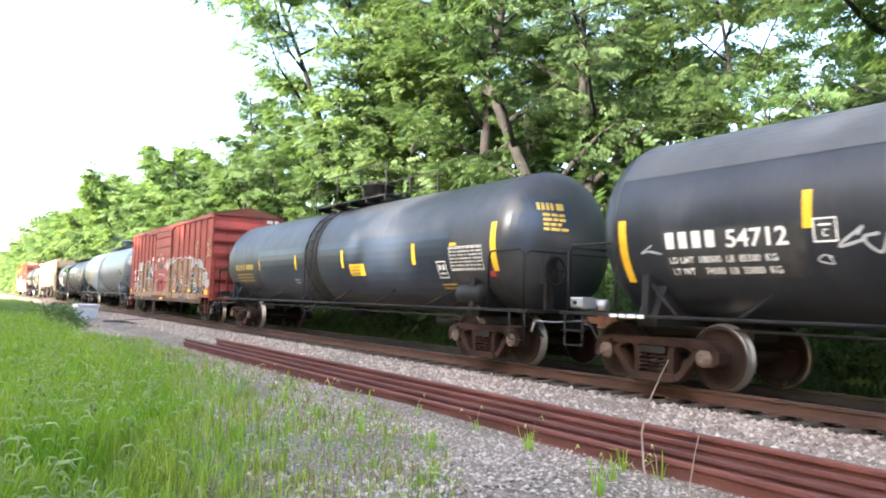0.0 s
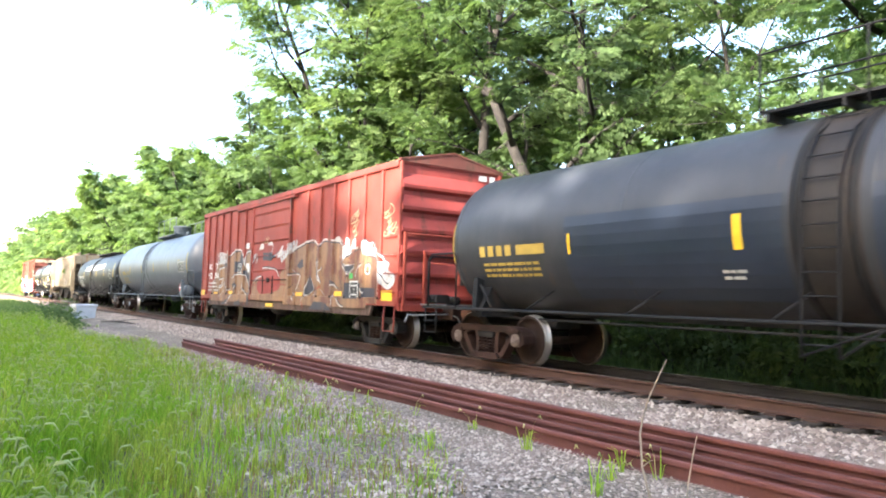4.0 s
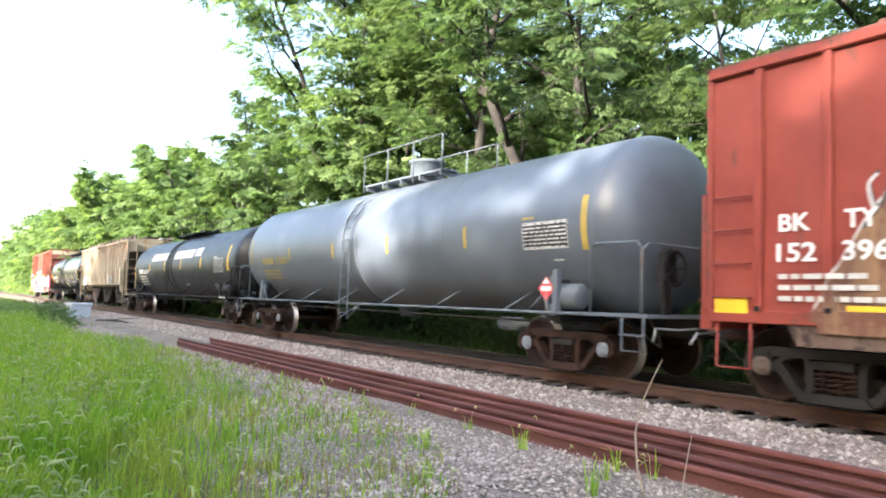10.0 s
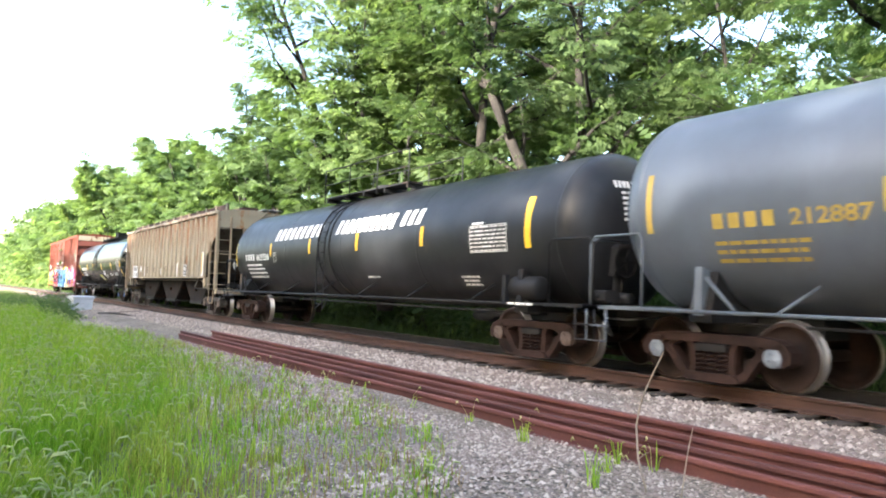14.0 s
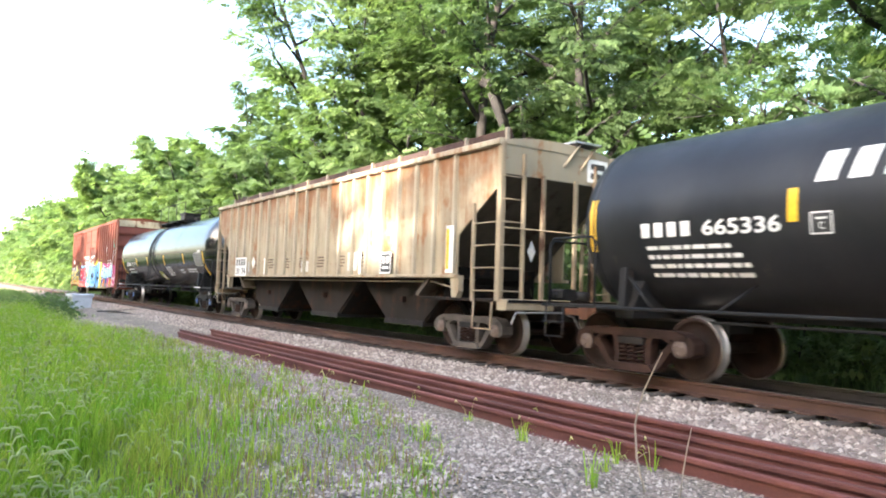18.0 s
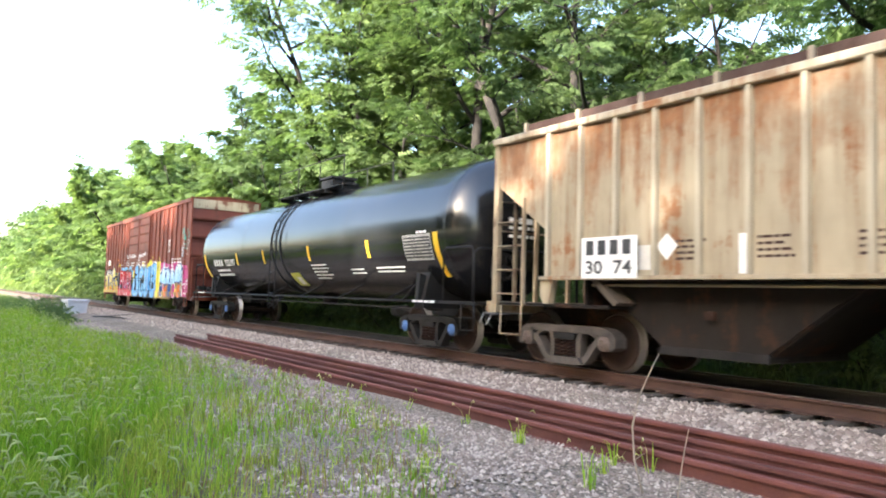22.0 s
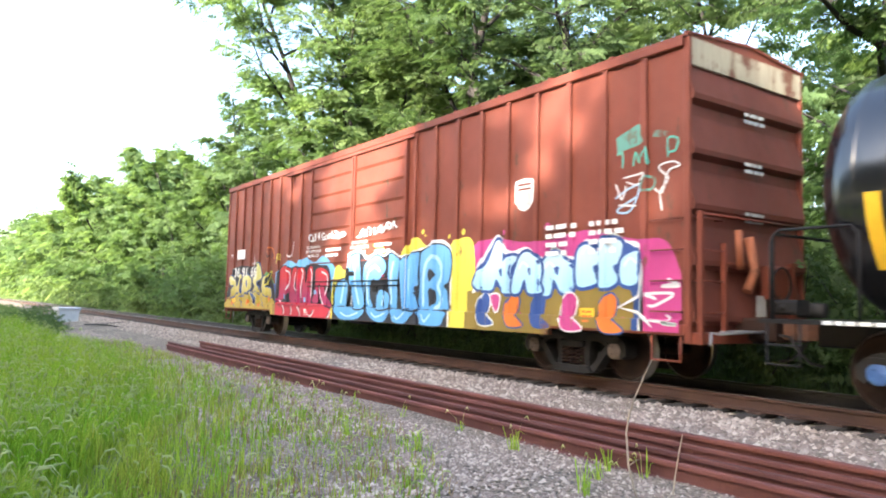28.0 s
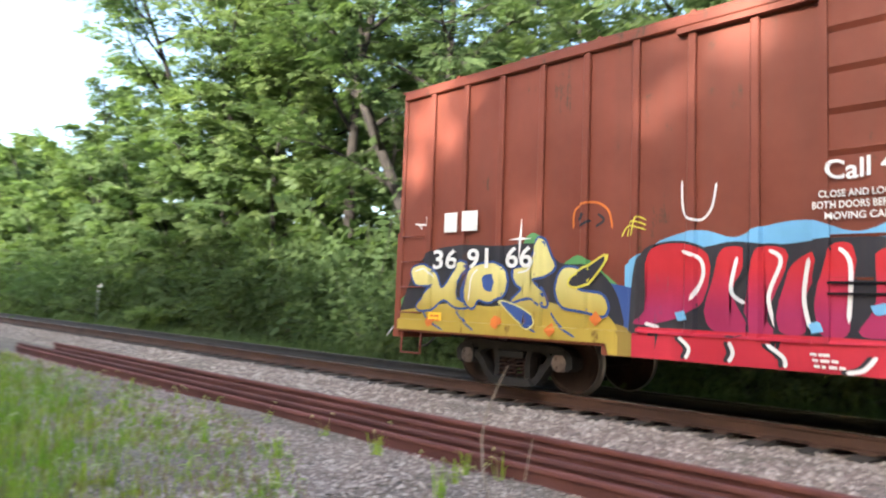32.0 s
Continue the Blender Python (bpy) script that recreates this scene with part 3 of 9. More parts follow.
def build_grass():
    rng = np.random.default_rng(21)

    def blades(x, y, h, name, label, material=GRASS, wide=1.0):
        n = len(x)
        z = np.array([ground_height(v) for v in y]) - 0.01
        a = rng.random(n) * 6.283
        d = np.stack((np.cos(a), np.sin(a), np.zeros(n)), -1)
        w = np.stack((-np.sin(a), np.cos(a), np.zeros(n)), -1) * (0.0022 + 0.0045 * rng.random((n, 1))) * wide
        b = np.stack((x, y, z), -1)
        h = h[:, None]
        lean = h * (0.12 + 0.5 * rng.random((n, 1)))
        up = np.array((0, 0, 1.0))
        mid = b + d * lean * 0.3 + up * h * 0.6
        tip = b + d * lean + up * h * (1 - 0.15 * rng.random((n, 1)))
        v = np.stack((b - w, b + w, mid + w * 0.8, mid - w * 0.8, tip, tip + w * 0.1), 1).reshape(-1, 3)
        i = 6 * np.arange(n)[:, None]
        f = np.concatenate((i + (0, 1, 2, 3), i + (3, 2, 5, 4)), 0)
        tagged(new(name, from_arrays(name, v, f, material)), label, "grass", kind="stuff")
        return tip

    def edge(x):
        return 4.15 - 17.5 / np.maximum(4.5, -x)
    # meadow: thick near the camera, thinner with distance
    n = 84000
    x = -4.4 - 34 * rng.random(n) ** 1.9
    y = -0.3 + (edge(x) + 0.6) * rng.random(n) ** 0.9
    gap = np.array([noise.noise((u * 0.9, v * 1.3, 2.0)) for u, v in zip(x, y)])
    keep = rng.random(n) < np.clip((edge(x) + 0.25 - y) * 0.8 + 0.9 * gap, 0.04, 1)
    x, y = x[keep], y[keep]
    patch = np.array([noise.noise((u * 0.8, v * 0.8, 4.0)) for u, v in zip(x, y)])
    tuft_ = np.array([noise.noise((u * 3.1, v * 3.1, 9.0)) for u, v in zip(x, y)])
    h = (0.50 + 0.30 * patch + 0.26 * tuft_) * (0.35 + 0.95 * rng.random(len(x)) ** 1.2) * np.clip(0.6 + (edge(x) - y) * 0.5, 0.5, 1)
    tips = blades(x, y, h, "meadow_grass", "lush green uncut meadow grass with seed heads")
    n = 16000
    xf = -38 - 55 * rng.random(n)
    yf = 0.2 + (np.minimum(0.104 * -xf, 5.6) - 0.2) * rng.random(n)
    blades(xf, yf, 0.3 + 0.3 * rng.random(n), "distant_grass", "green uncut grass along the railway verge", LEAF_YELLOW, 1.8)
    # thin clumps that grow through the gravel
    m = 2400
    cx = -3.4 - 22 * rng.random(m) ** 1.5
    cy = edge(cx) - 0.1 + 3.0 * rng.random(m) ** 1.5
    ok = cy < 5.25
    cx, cy = cx[ok], cy[ok]
    m = len(cx)
    k = rng.integers(2, 12, m)
    tx = np.repeat(cx, k) + rng.normal(size=k.sum()) * 0.05
    ty = np.repeat(cy, k) + rng.normal(size=k.sum()) * 0.05
    thick = np.repeat(np.clip(1.1 - 0.4 * (cy - edge(cx)), 0.35, 1), k)
    tuft = blades(tx, ty, (0.10 + 0.36 * rng.random(len(tx)) ** 1.3) * thick, "grass_tufts", "thin green grass tufts growing through gravel")
    tips = np.concatenate((tips, tuft[rng.random(len(tuft)) < 0.4]))
    # reddish dry stems among them
    some = rng.random(len(tx)) < 0.35
    blades(tx[some] + rng.normal(size=some.sum()) * 0.06, ty[some] + rng.normal(size=some.sum()) * 0.06, 0.06 + 0.16 * rng.random(some.sum()), "dry_grass", "reddish dry grass stems among the green tufts", STRAW)
    # undergrowth beside the far ballast
    n = 20000
    ux, uy = 6 - 68 * rng.random(n) ** 1.2, 11.5 + 1.9 * rng.random(n)
    blades(ux, uy, 0.2 + 0.55 * rng.random(n), "undergrowth", "low green weeds below the wood's edge", LEAF, 1.6)
    # nodding seed heads
    pick = tips[rng.random(len(tips)) < 0.06]
    m = len(pick)
    a = rng.random(m) * 6.283
    L = (0.085 + 0.065 * rng.random(m))[:, None]
    out = np.stack((np.cos(a), np.sin(a), 0 * a), -1) * L
    w = np.stack((-np.sin(a), np.cos(a), 0 * a), -1) * 0.0095
    up = np.array((0, 0, 1.0)) * L
    # four rings of three points along an arch
    arch = ((0.0, 0.0, 0.25), (0.25, 0.45, 1.0), (0.7, 0.5, 1.0), (1.05, 0.1, 0.25))
    rings = []
    for o, u, r in arch:
        c = pick + out * o + up * u
        rings += [c + w * r, c - w * r, c + np.array((0, 0, 0.012)) * r]
    v = np.stack(rings, 1).reshape(-1, 3)
    i = 12 * np.arange(m)[:, None]
    f = np.concatenate([i + (3 * k + p, 3 * k + (p + 1) % 3, 3 * k + 3 + (p + 1) % 3, 3 * k + 3 + p) for k in range(3) for p in range(3)], 0)
    tagged(new("grass_seed_heads", from_arrays("grass_seed_heads", v, f, SEED)), "pale nodding foxtail seed heads on grass stems", "grass", kind="stuff")


build_grass()

# ---- train: shared pieces ----
IRON = surface("truck_iron", (0.017, 0.010, 0.008), (0.046, 0.025, 0.020), 2.5, 30.0, 0.85, 0.2, 0.4, 0.4)
WHEEL = surface("wheel_steel", (0.014, 0.0095, 0.008), (0.036, 0.022, 0.0175), 3.0, 40.0, 0.75, 0.3, 0.3)
BLACK_IRON = surface("black_iron", (0.009, 0.0085, 0.0085), (0.026, 0.024, 0.023), 2.5, 30.0, 0.7, 0.1, 0.3)
CAP_BLUE = surface("bearing_blue", (0.025, 0.075, 0.22), (0.06, 0.14, 0.34), 6.0, 60.0, 0.5)
CAP_GREY = surface("bearing_grey", (0.06, 0.04, 0.032), (0.13, 0.095, 0.078), 6.0, 60.0, 0.6)
YELLOW = surface("reflective_yellow", (0.72, 0.40, 0.02), (0.85, 0.52, 0.035), 5.0, 50.0, 0.45, 0, 0.05)
YELLOW_OLD = surface("faded_yellow", (0.34, 0.235, 0.05), (0.45, 0.31, 0.06), 5.0, 50.0, 0.6, 0, 0.05)
LIME = surface("notice_yellow_green", (0.42, 0.42, 0.05), (0.55, 0.54, 0.08), 5.0, 50.0, 0.5, 0, 0.05)
WHITE = surface("white_lettering", (0.66, 0.65, 0.62), (0.82, 0.81, 0.78), 3.0, 40.0, 0.6, 0, 0.05)
WHITE_DIM = surface("dirty_white", (0.42, 0.41, 0.38), (0.60, 0.58, 0.54), 3.0, 40.0, 0.7, 0, 0.05)
PLATE_BLACK = surface("plate_black", (0.02, 0.02, 0.02), (0.05, 0.05, 0.05), 3.0, 40.0, 0.6)
PLATE_RED = surface("plate_red", (0.5, 0.04, 0.05), (0.62, 0.08, 0.08), 3.0, 40.0, 0.5)
GALV = surface("galvanised", (0.30, 0.31, 0.32), (0.42, 0.43, 0.44), 2.5, 30.0, 0.55, 0.5, 0.15)
HOSE = surface("rubber_hose", (0.015, 0.015, 0.015), (0.035, 0.033, 0.03), 5.0, 40.0, 0.8)


def bent_bar(s, pts, width, y0, y1):
    """A flat bar of even width that follows points in the plane of x and z."""
    n, left, right = len(pts), [], []
    for i, (x, z) in enumerate(pts):
        (ax, az), (bx, bz) = pts[max(i - 1, 0)], pts[min(i + 1, n - 1)]
        q = math.hypot(bx - ax, bz - az) or 1e-6
        ox, oz = -(bz - az) / q * width / 2, (bx - ax) / q * width / 2
        left.append((x + ox, z + oz))
        right.append((x - ox, z - oz))
    s.prism(left + right[::-1], "y", y0, y1)


def side_frame_mesh():
    """Cast frame: top chord, sagging tension member, two columns, spring seat and pedestals."""
    s = Shape()
    y0, y1 = -0.09, 0.09
    bent_bar(s, [(-1.02, 0.56), (-0.92, 0.625), (-0.7, 0.645), (0.7, 0.645), (0.92, 0.625), (1.02, 0.56)], 0.12, y0 - 0.03, y1 + 0.03)
    sag = [(0.30, 0.125), (0.40, 0.14), (0.48, 0.20), (0.60, 0.36), (0.68, 0.45), (0.78, 0.50), (0.90, 0.52)]
    bent_bar(s, [(-x, z) for x, z in reversed(sag)] + sag, 0.105, y0 - 0.005, y1 + 0.005)
    for k in (-1, 1):
        bent_bar(s, [(k * 0.34, 0.60), (k * 0.30, 0.5), (k * 0.29, 0.3), (k * 0.31, 0.16)], 0.095, y0 + 0.005, y1 - 0.005)
        bent_bar(s, [(k * 0.52, 0.62), (k * 0.66, 0.56), (k * 0.74, 0.47)], 0.07, y0 + 0.01, y1 - 0.01)
        s.prism([(k * 1.12, 0.40), (k * 1.12, 0.54), (k * 1.04, 0.63), (k * 0.86, 0.64), (k * 0.76, 0.56), (k * 0.76, 0.40), (k * 0.80, 0.34), (k * 0.86, 0.50), (k * 0.94, 0.50), (k * 1.02, 0.34)], "y", y0 - 0.04, y1 + 0.04)
        s.box(k * 0.889 - 0.11, k * 0.889 + 0.11, y0 - 0.06, y1 + 0.06, 0.57, 0.64, 0.02)
    s.prism([(-0.44, 0.10), (-0.36, 0.19), (0.36, 0.19), (0.44, 0.10), (0.32, 0.075), (-0.32, 0.075)], "y", y0 - 0.07, y1 + 0.07)
    return s.mesh("side_frame", IRON)


def spring_mesh():
    pts = [(0.066 * math.cos(a), 0.066 * math.sin(a), 0.20 + 0.27 * a / (2 * math.pi * 4.5)) for a in (2 * math.pi * k / 8 for k in range(37))]
    return Shape().tube(pts, 0.016, 5).mesh("spring", IRON)


def wheelset_mesh():
    s = Shape()
    for k in (-1, 1):
        prof = [(0.80, 0.0), (0.80, 0.11), (0.765, 0.13), (0.752, 0.24), (0.75, 0.36), (0.79, 0.385), (0.80, 0.40), (0.80, 0.447), (0.79, 0.454),
                (0.70, 0.459), (0.69, 0.475), (0.68, 0.484), (0.668, 0.482), (0.66, 0.465), (0.66, 0.39), (0.70, 0.37), (0.70, 0.22), (0.66, 0.14), (0.66, 0.08)]
        s.lathe([(k * a, r) for a, r in prof], "y", 32)
    s.lathe([(-1.06, 0.0), (-1.06, 0.075), (-0.8, 0.08), (0.8, 0.08), (1.06, 0.075), (1.06, 0.0)], "y", 12)
    me = s.mesh("wheelset", WHEEL)
    me.materials.append(STEEL)
    for f in me.polygons:
        r = min(math.hypot(me.vertices[i].co.x, me.vertices[i].co.z) for i in f.vertices)
        if r > 0.446:
            f.material_index = 1
    return me


def cap_mesh(mat_):
    s = Shape()
    for k in (-1,):
        s.lathe([(k * 1.0, 0.0), (k * 1.0, 0.125), (k * 1.13, 0.125), (k * 1.145, 0.105), (k * 1.15, 0.0)], "y", 16)
        for a in range(3):
            c, d = 0.065 * math.cos(a * 2.094), 0.065 * math.sin(a * 2.094)
            s.lathe([(k * 1.145, 0.022), (k * 1.172, 0.022), (k * 1.172, 0.0)], "y", 6, (c, 0, d))
    return s.mesh("bearing_cap", mat_)


FRAME_ME, SPRING_ME, WHEEL_ME = side_frame_mesh(), spring_mesh(), wheelset_mesh()
GREY_IRON = surface("grey_iron", (0.05, 0.045, 0.042), (0.11, 0.095, 0.085), 2.5, 30.0, 0.8, 0.2, 0.4, 0.4)
FRAMES = {"": FRAME_ME, "black": FRAME_ME.copy(), "grey": FRAME_ME.copy()}
FRAMES["black"].materials[0], FRAMES["grey"].materials[0] = BLACK_IRON, GREY_IRON
CAP_STEEL = surface("bearing_steel_blue", (0.10, 0.12, 0.15), (0.20, 0.23, 0.27), 6.0, 60.0, 0.5)
CAPS = {"steel": cap_mesh(CAP_STEEL), "blue": cap_mesh(CAP_BLUE), "grey": cap_mesh(CAP_GREY)}
BOLSTER_ME = Shape().box(-0.24, 0.24, -1.13, 1.13, 0.475, 0.575, 0.02).box(-0.2, 0.2, -0.25, 0.25, 0.5, 0.66).mesh("bolster", BLACK_IRON)
BEAM_ME = Shape().box(-0.05, 0.05, -0.85, 0.85, 0.28, 0.40, 0.01).box(-0.16, -0.05, -0.82, -0.7, 0.2, 0.5).box(-0.16, -0.05, 0.7, 0.82, 0.2, 0.5).mesh("brake_beam", BLACK_IRON)
WHEELSETS = []


def truck(car, x, caps="grey"):
    """A two-axle bogie under a car; its wheelsets roll."""
    caps, _, look_ = caps.partition(" ")
    t = new("truck")
    t.parent, t.location = car, (x, 0, 0)
    for k in (-1, 1):
        part("side_frame", FRAMES[look_], None, t, at=(0, k * 1.0, 0))
        for q in (-0.17, 0, 0.17):
            part("spring", SPRING_ME, IRON, t, at=(q, k * 1.07, 0.0))
        part("brake_beam", BEAM_ME, BLACK_IRON, t, at=pose(k * 0.38, 0, 0, 0, 0, 0 if k > 0 else 180))
        w = part("wheelset", WHEEL_ME, WHEEL, t, at=(k * 0.889, 0, 0.459))
        WHEELSETS.append((w, k * 0.889, 0))
        for turn in (0, 180):
            c = part("bearing_cap", CAPS[caps], None, t, at=pose(k * 0.889, 0, 0.459, 0, 0, turn))
            WHEELSETS.append((c, k * 0.889, turn))
    part("bolster", BOLSTER_ME, BLACK_IRON, t)
    return t


COUPLER_RUST = surface("coupler_rust", (0.055, 0.024, 0.015), (0.13, 0.055, 0.03), 4.0, 40.0, 0.85, 0.1, 0.4)
COUPLER_ME = Shape().box(-0.55, 0.05, -0.07, 0.07, 0.80, 0.93, 0.015).prism([(0.05, -0.11), (0.22, -0.14), (0.33, -0.05), (0.33, 0.03), (0.24, 0.02), (0.2, 0.13), (0.05, 0.13)], "z", 0.74, 0.99).mesh("coupler", COUPLER_RUST)
AIR_ME = Shape().tube([(-0.1, -0.3, 0.80), (0.05, -0.3, 0.78), (0.15, -0.28, 0.6), (0.28, -0.22, 0.45), (0.42, -0.16, 0.42)], 0.022, 6).mesh("air_hose", HOSE)


def ends(car, x):
    """Couplers and air hoses beyond both ends of the sill at x."""
    for turn in (0, 180):
        m = pose(0, 0, 0, 0, 0, turn) @ Matrix.Translation((x, 0, 0))
        part("coupler", COUPLER_ME, IRON, car, "rusty knuckle coupler", at=m)
        part("air_hose", AIR_ME, HOSE, car, at=m)


def bars(car, name, runs, r, material, label=""):
    for pts in runs:
        part(name, Shape().tube(pts, r, 6), material, car, label)


def ladder(car, x0, x1, y, z0, z1, n, material, y_top=None, shape=None):
    """Two stiles and n rungs, each its own piece; shape(z) gives y where the ladder bends."""
    lad = new("ladder")
    lad.parent = car
    yy = shape or (lambda z: y)
    zs = [z0 + (z1 - z0) * i / 8 for i in range(9)]
    for x in (x0, x1):
        part("stile", Shape().tube([(x, yy(z), z) for z in zs], 0.02, 5), material, lad)
    for i in range(n):
        z = z0 + (z1 - z0) * (i + 0.5) / n
        part("rung", Shape().tube([(x0, yy(z), z), (x1, yy(z), z)], 0.013, 5), material, lad)
    return lad


FONT_CURVE = bpy.data.curves.new("lettering", "FONT")


def lettering(car, text, x, z, height, material, place, width=None, name="lettering", label=""):
    """Letters on a side. place(u, v) gives the point for x = u, height v."""
    cu = FONT_CURVE.copy()
    cu.body, cu.size, cu.resolution_u, cu.offset = text, 1.0, 3, 0.018
    ob = bpy.data.objects.new("lettering", cu)
    scene.collection.objects.link(ob)
    bpy.context.view_layer.update()
    me = bpy.data.meshes.new_from_object(ob.evaluated_get(bpy.context.evaluated_depsgraph_get()))
    bpy.data.objects.remove(ob)
    co = np.zeros(len(me.vertices) * 3)
    me.vertices.foreach_get("co", co)
    co = co.reshape(-1, 3)
    w = co[:, 0].max() - co[:, 0].min()
    s = height / 0.72
    sx = s if width is None else width / w
    co[:, 0] = x + (co[:, 0] - co[:, 0].min()) * sx
    co[:, 1] = z + co[:, 1] * s
    me.vertices.foreach_set("co", np.array([place(u, v) for u, v, _ in co]).ravel())
    me.update()
    me.materials.clear()
    me.materials.append(material)
    if height < 0.15 or len(text) == 1:
        ob = new(name, me)
        ob.parent = car
        return ob
    # large characters stand apart, each a piece of its own
    ob = new(name)
    ob.parent = car
    bm = bmesh.new()
    bm.from_mesh(me)
    left = set(bm.faces)
    while left:
        todo, island = [left.pop()], []
        while todo:
            f = todo.pop()
            island.append(f)
            for e in f.edges:
                for g in e.link_faces:
                    if g in left:
                        left.remove(g)
                        todo.append(g)
        points = {}
        faces = [[points.setdefault(v, len(points)) for v in f.verts] for f in island]
        one = bpy.data.meshes.new("letter")
        one.from_pydata([tuple(v.co) for v in points], [], faces)
        one.materials.append(material)
        new("letter", one).parent = ob
    bm.free()
    return ob


def sheet(place, x0, x1, z0, z1, nx=1, nz=4, slant=0.0):
    """A thin skin laid on a side."""
    s = Shape()
    v = []
    for i in range(nx + 1):
        for j in range(nz + 1):
            z = z0 + (z1 - z0) * j / nz
            v.append(place(x0 + (x1 - x0) * i / nx + slant * (z - z0), z))
    m = nz + 1
    return s.add(v, [(i * m + j, (i + 1) * m + j, (i + 1) * m + j + 1, i * m + j + 1) for i in range(nx) for j in range(nz)])


def text_lines(car, place, x0, x1, z_top, rows, h, gap, material, seed=0, name="stencil_line"):
    """Unreadable small print: rows of bars of uneven length."""
    rng = random.Random(seed)
    for r in range(rows):
        z = z_top - r * (h + gap)
        x = x0
        s = Shape()
        end = x0 + (x1 - x0) * rng.uniform(0.75, 1)
        while x < end - h:
            w = min(rng.uniform(1.2, 4.5) * h, end - x)
            q = sheet(place, x, x + w, z - h, z, 1, 1)
            s.add(q.v, q.f)
            x += w + 0.6 * h
        tagged(part(name, s, material, car), kind="stuff")


def letter_blocks(car, place, x0, x1, z0, z1, n, material, slant=0.0, name="name_block"):
    """A company's mark as plain blocks, one for each character."""
    w = (x1 - x0) / n
    for i in range(n):
        part(name, sheet(place, x0 + i * w + w * 0.14, x0 + (i + 1) * w - w * 0.22, z0, z1, 1, 3, slant), material, car)


def data_plate(car, place, x0, x1, z0, z1, off, rows=7, seed=1):
    """A white-lined table of small print."""
    pl = part("data_plate", sheet(lambda u, v: place(u, v, off), x0, x1, z0, z1, 2, 6), PLATE_BLACK, car, "white stencilled test-data table")
    b = 0.016
    for u0, u1, v0, v1 in ((x0, x1, z1 - b, z1), (x0, x1, z0, z0 + b), (x0, x0 + b, z0 + b, z1 - b), (x1 - b, x1, z0 + b, z1 - b)):
        part("table_frame", sheet(lambda u, v: place(u, v, off + 0.004), u0, u1, v0, v1, 1, 4), WHITE_DIM, pl)
    rng = random.Random(seed)
    dz = (z1 - z0) / rows
    for r in range(rows):
        x = x0 + 0.03
        s = Shape()
        while x < x1 - 0.06:
            w = min(rng.choice((0.08, 0.12, 0.3)), x1 - 0.03 - x)
            q = sheet(lambda u, v: place(u, v, off + 0.004), x, x + w, z0 + dz * (r + 0.28), z0 + dz * (r + 0.66), 1, 1)
            s.add(q.v, q.f)
            x += w + 0.035
        tagged(part("table_line", s, WHITE_DIM, pl), kind="stuff")


CARS = []


def start_car(name, x, label, category):
    car = tagged(new(name), label, category, "cars of the freight train")
    car.location = (x, TRACK_Y, 0)
    CARS.append((car, x))
    return car


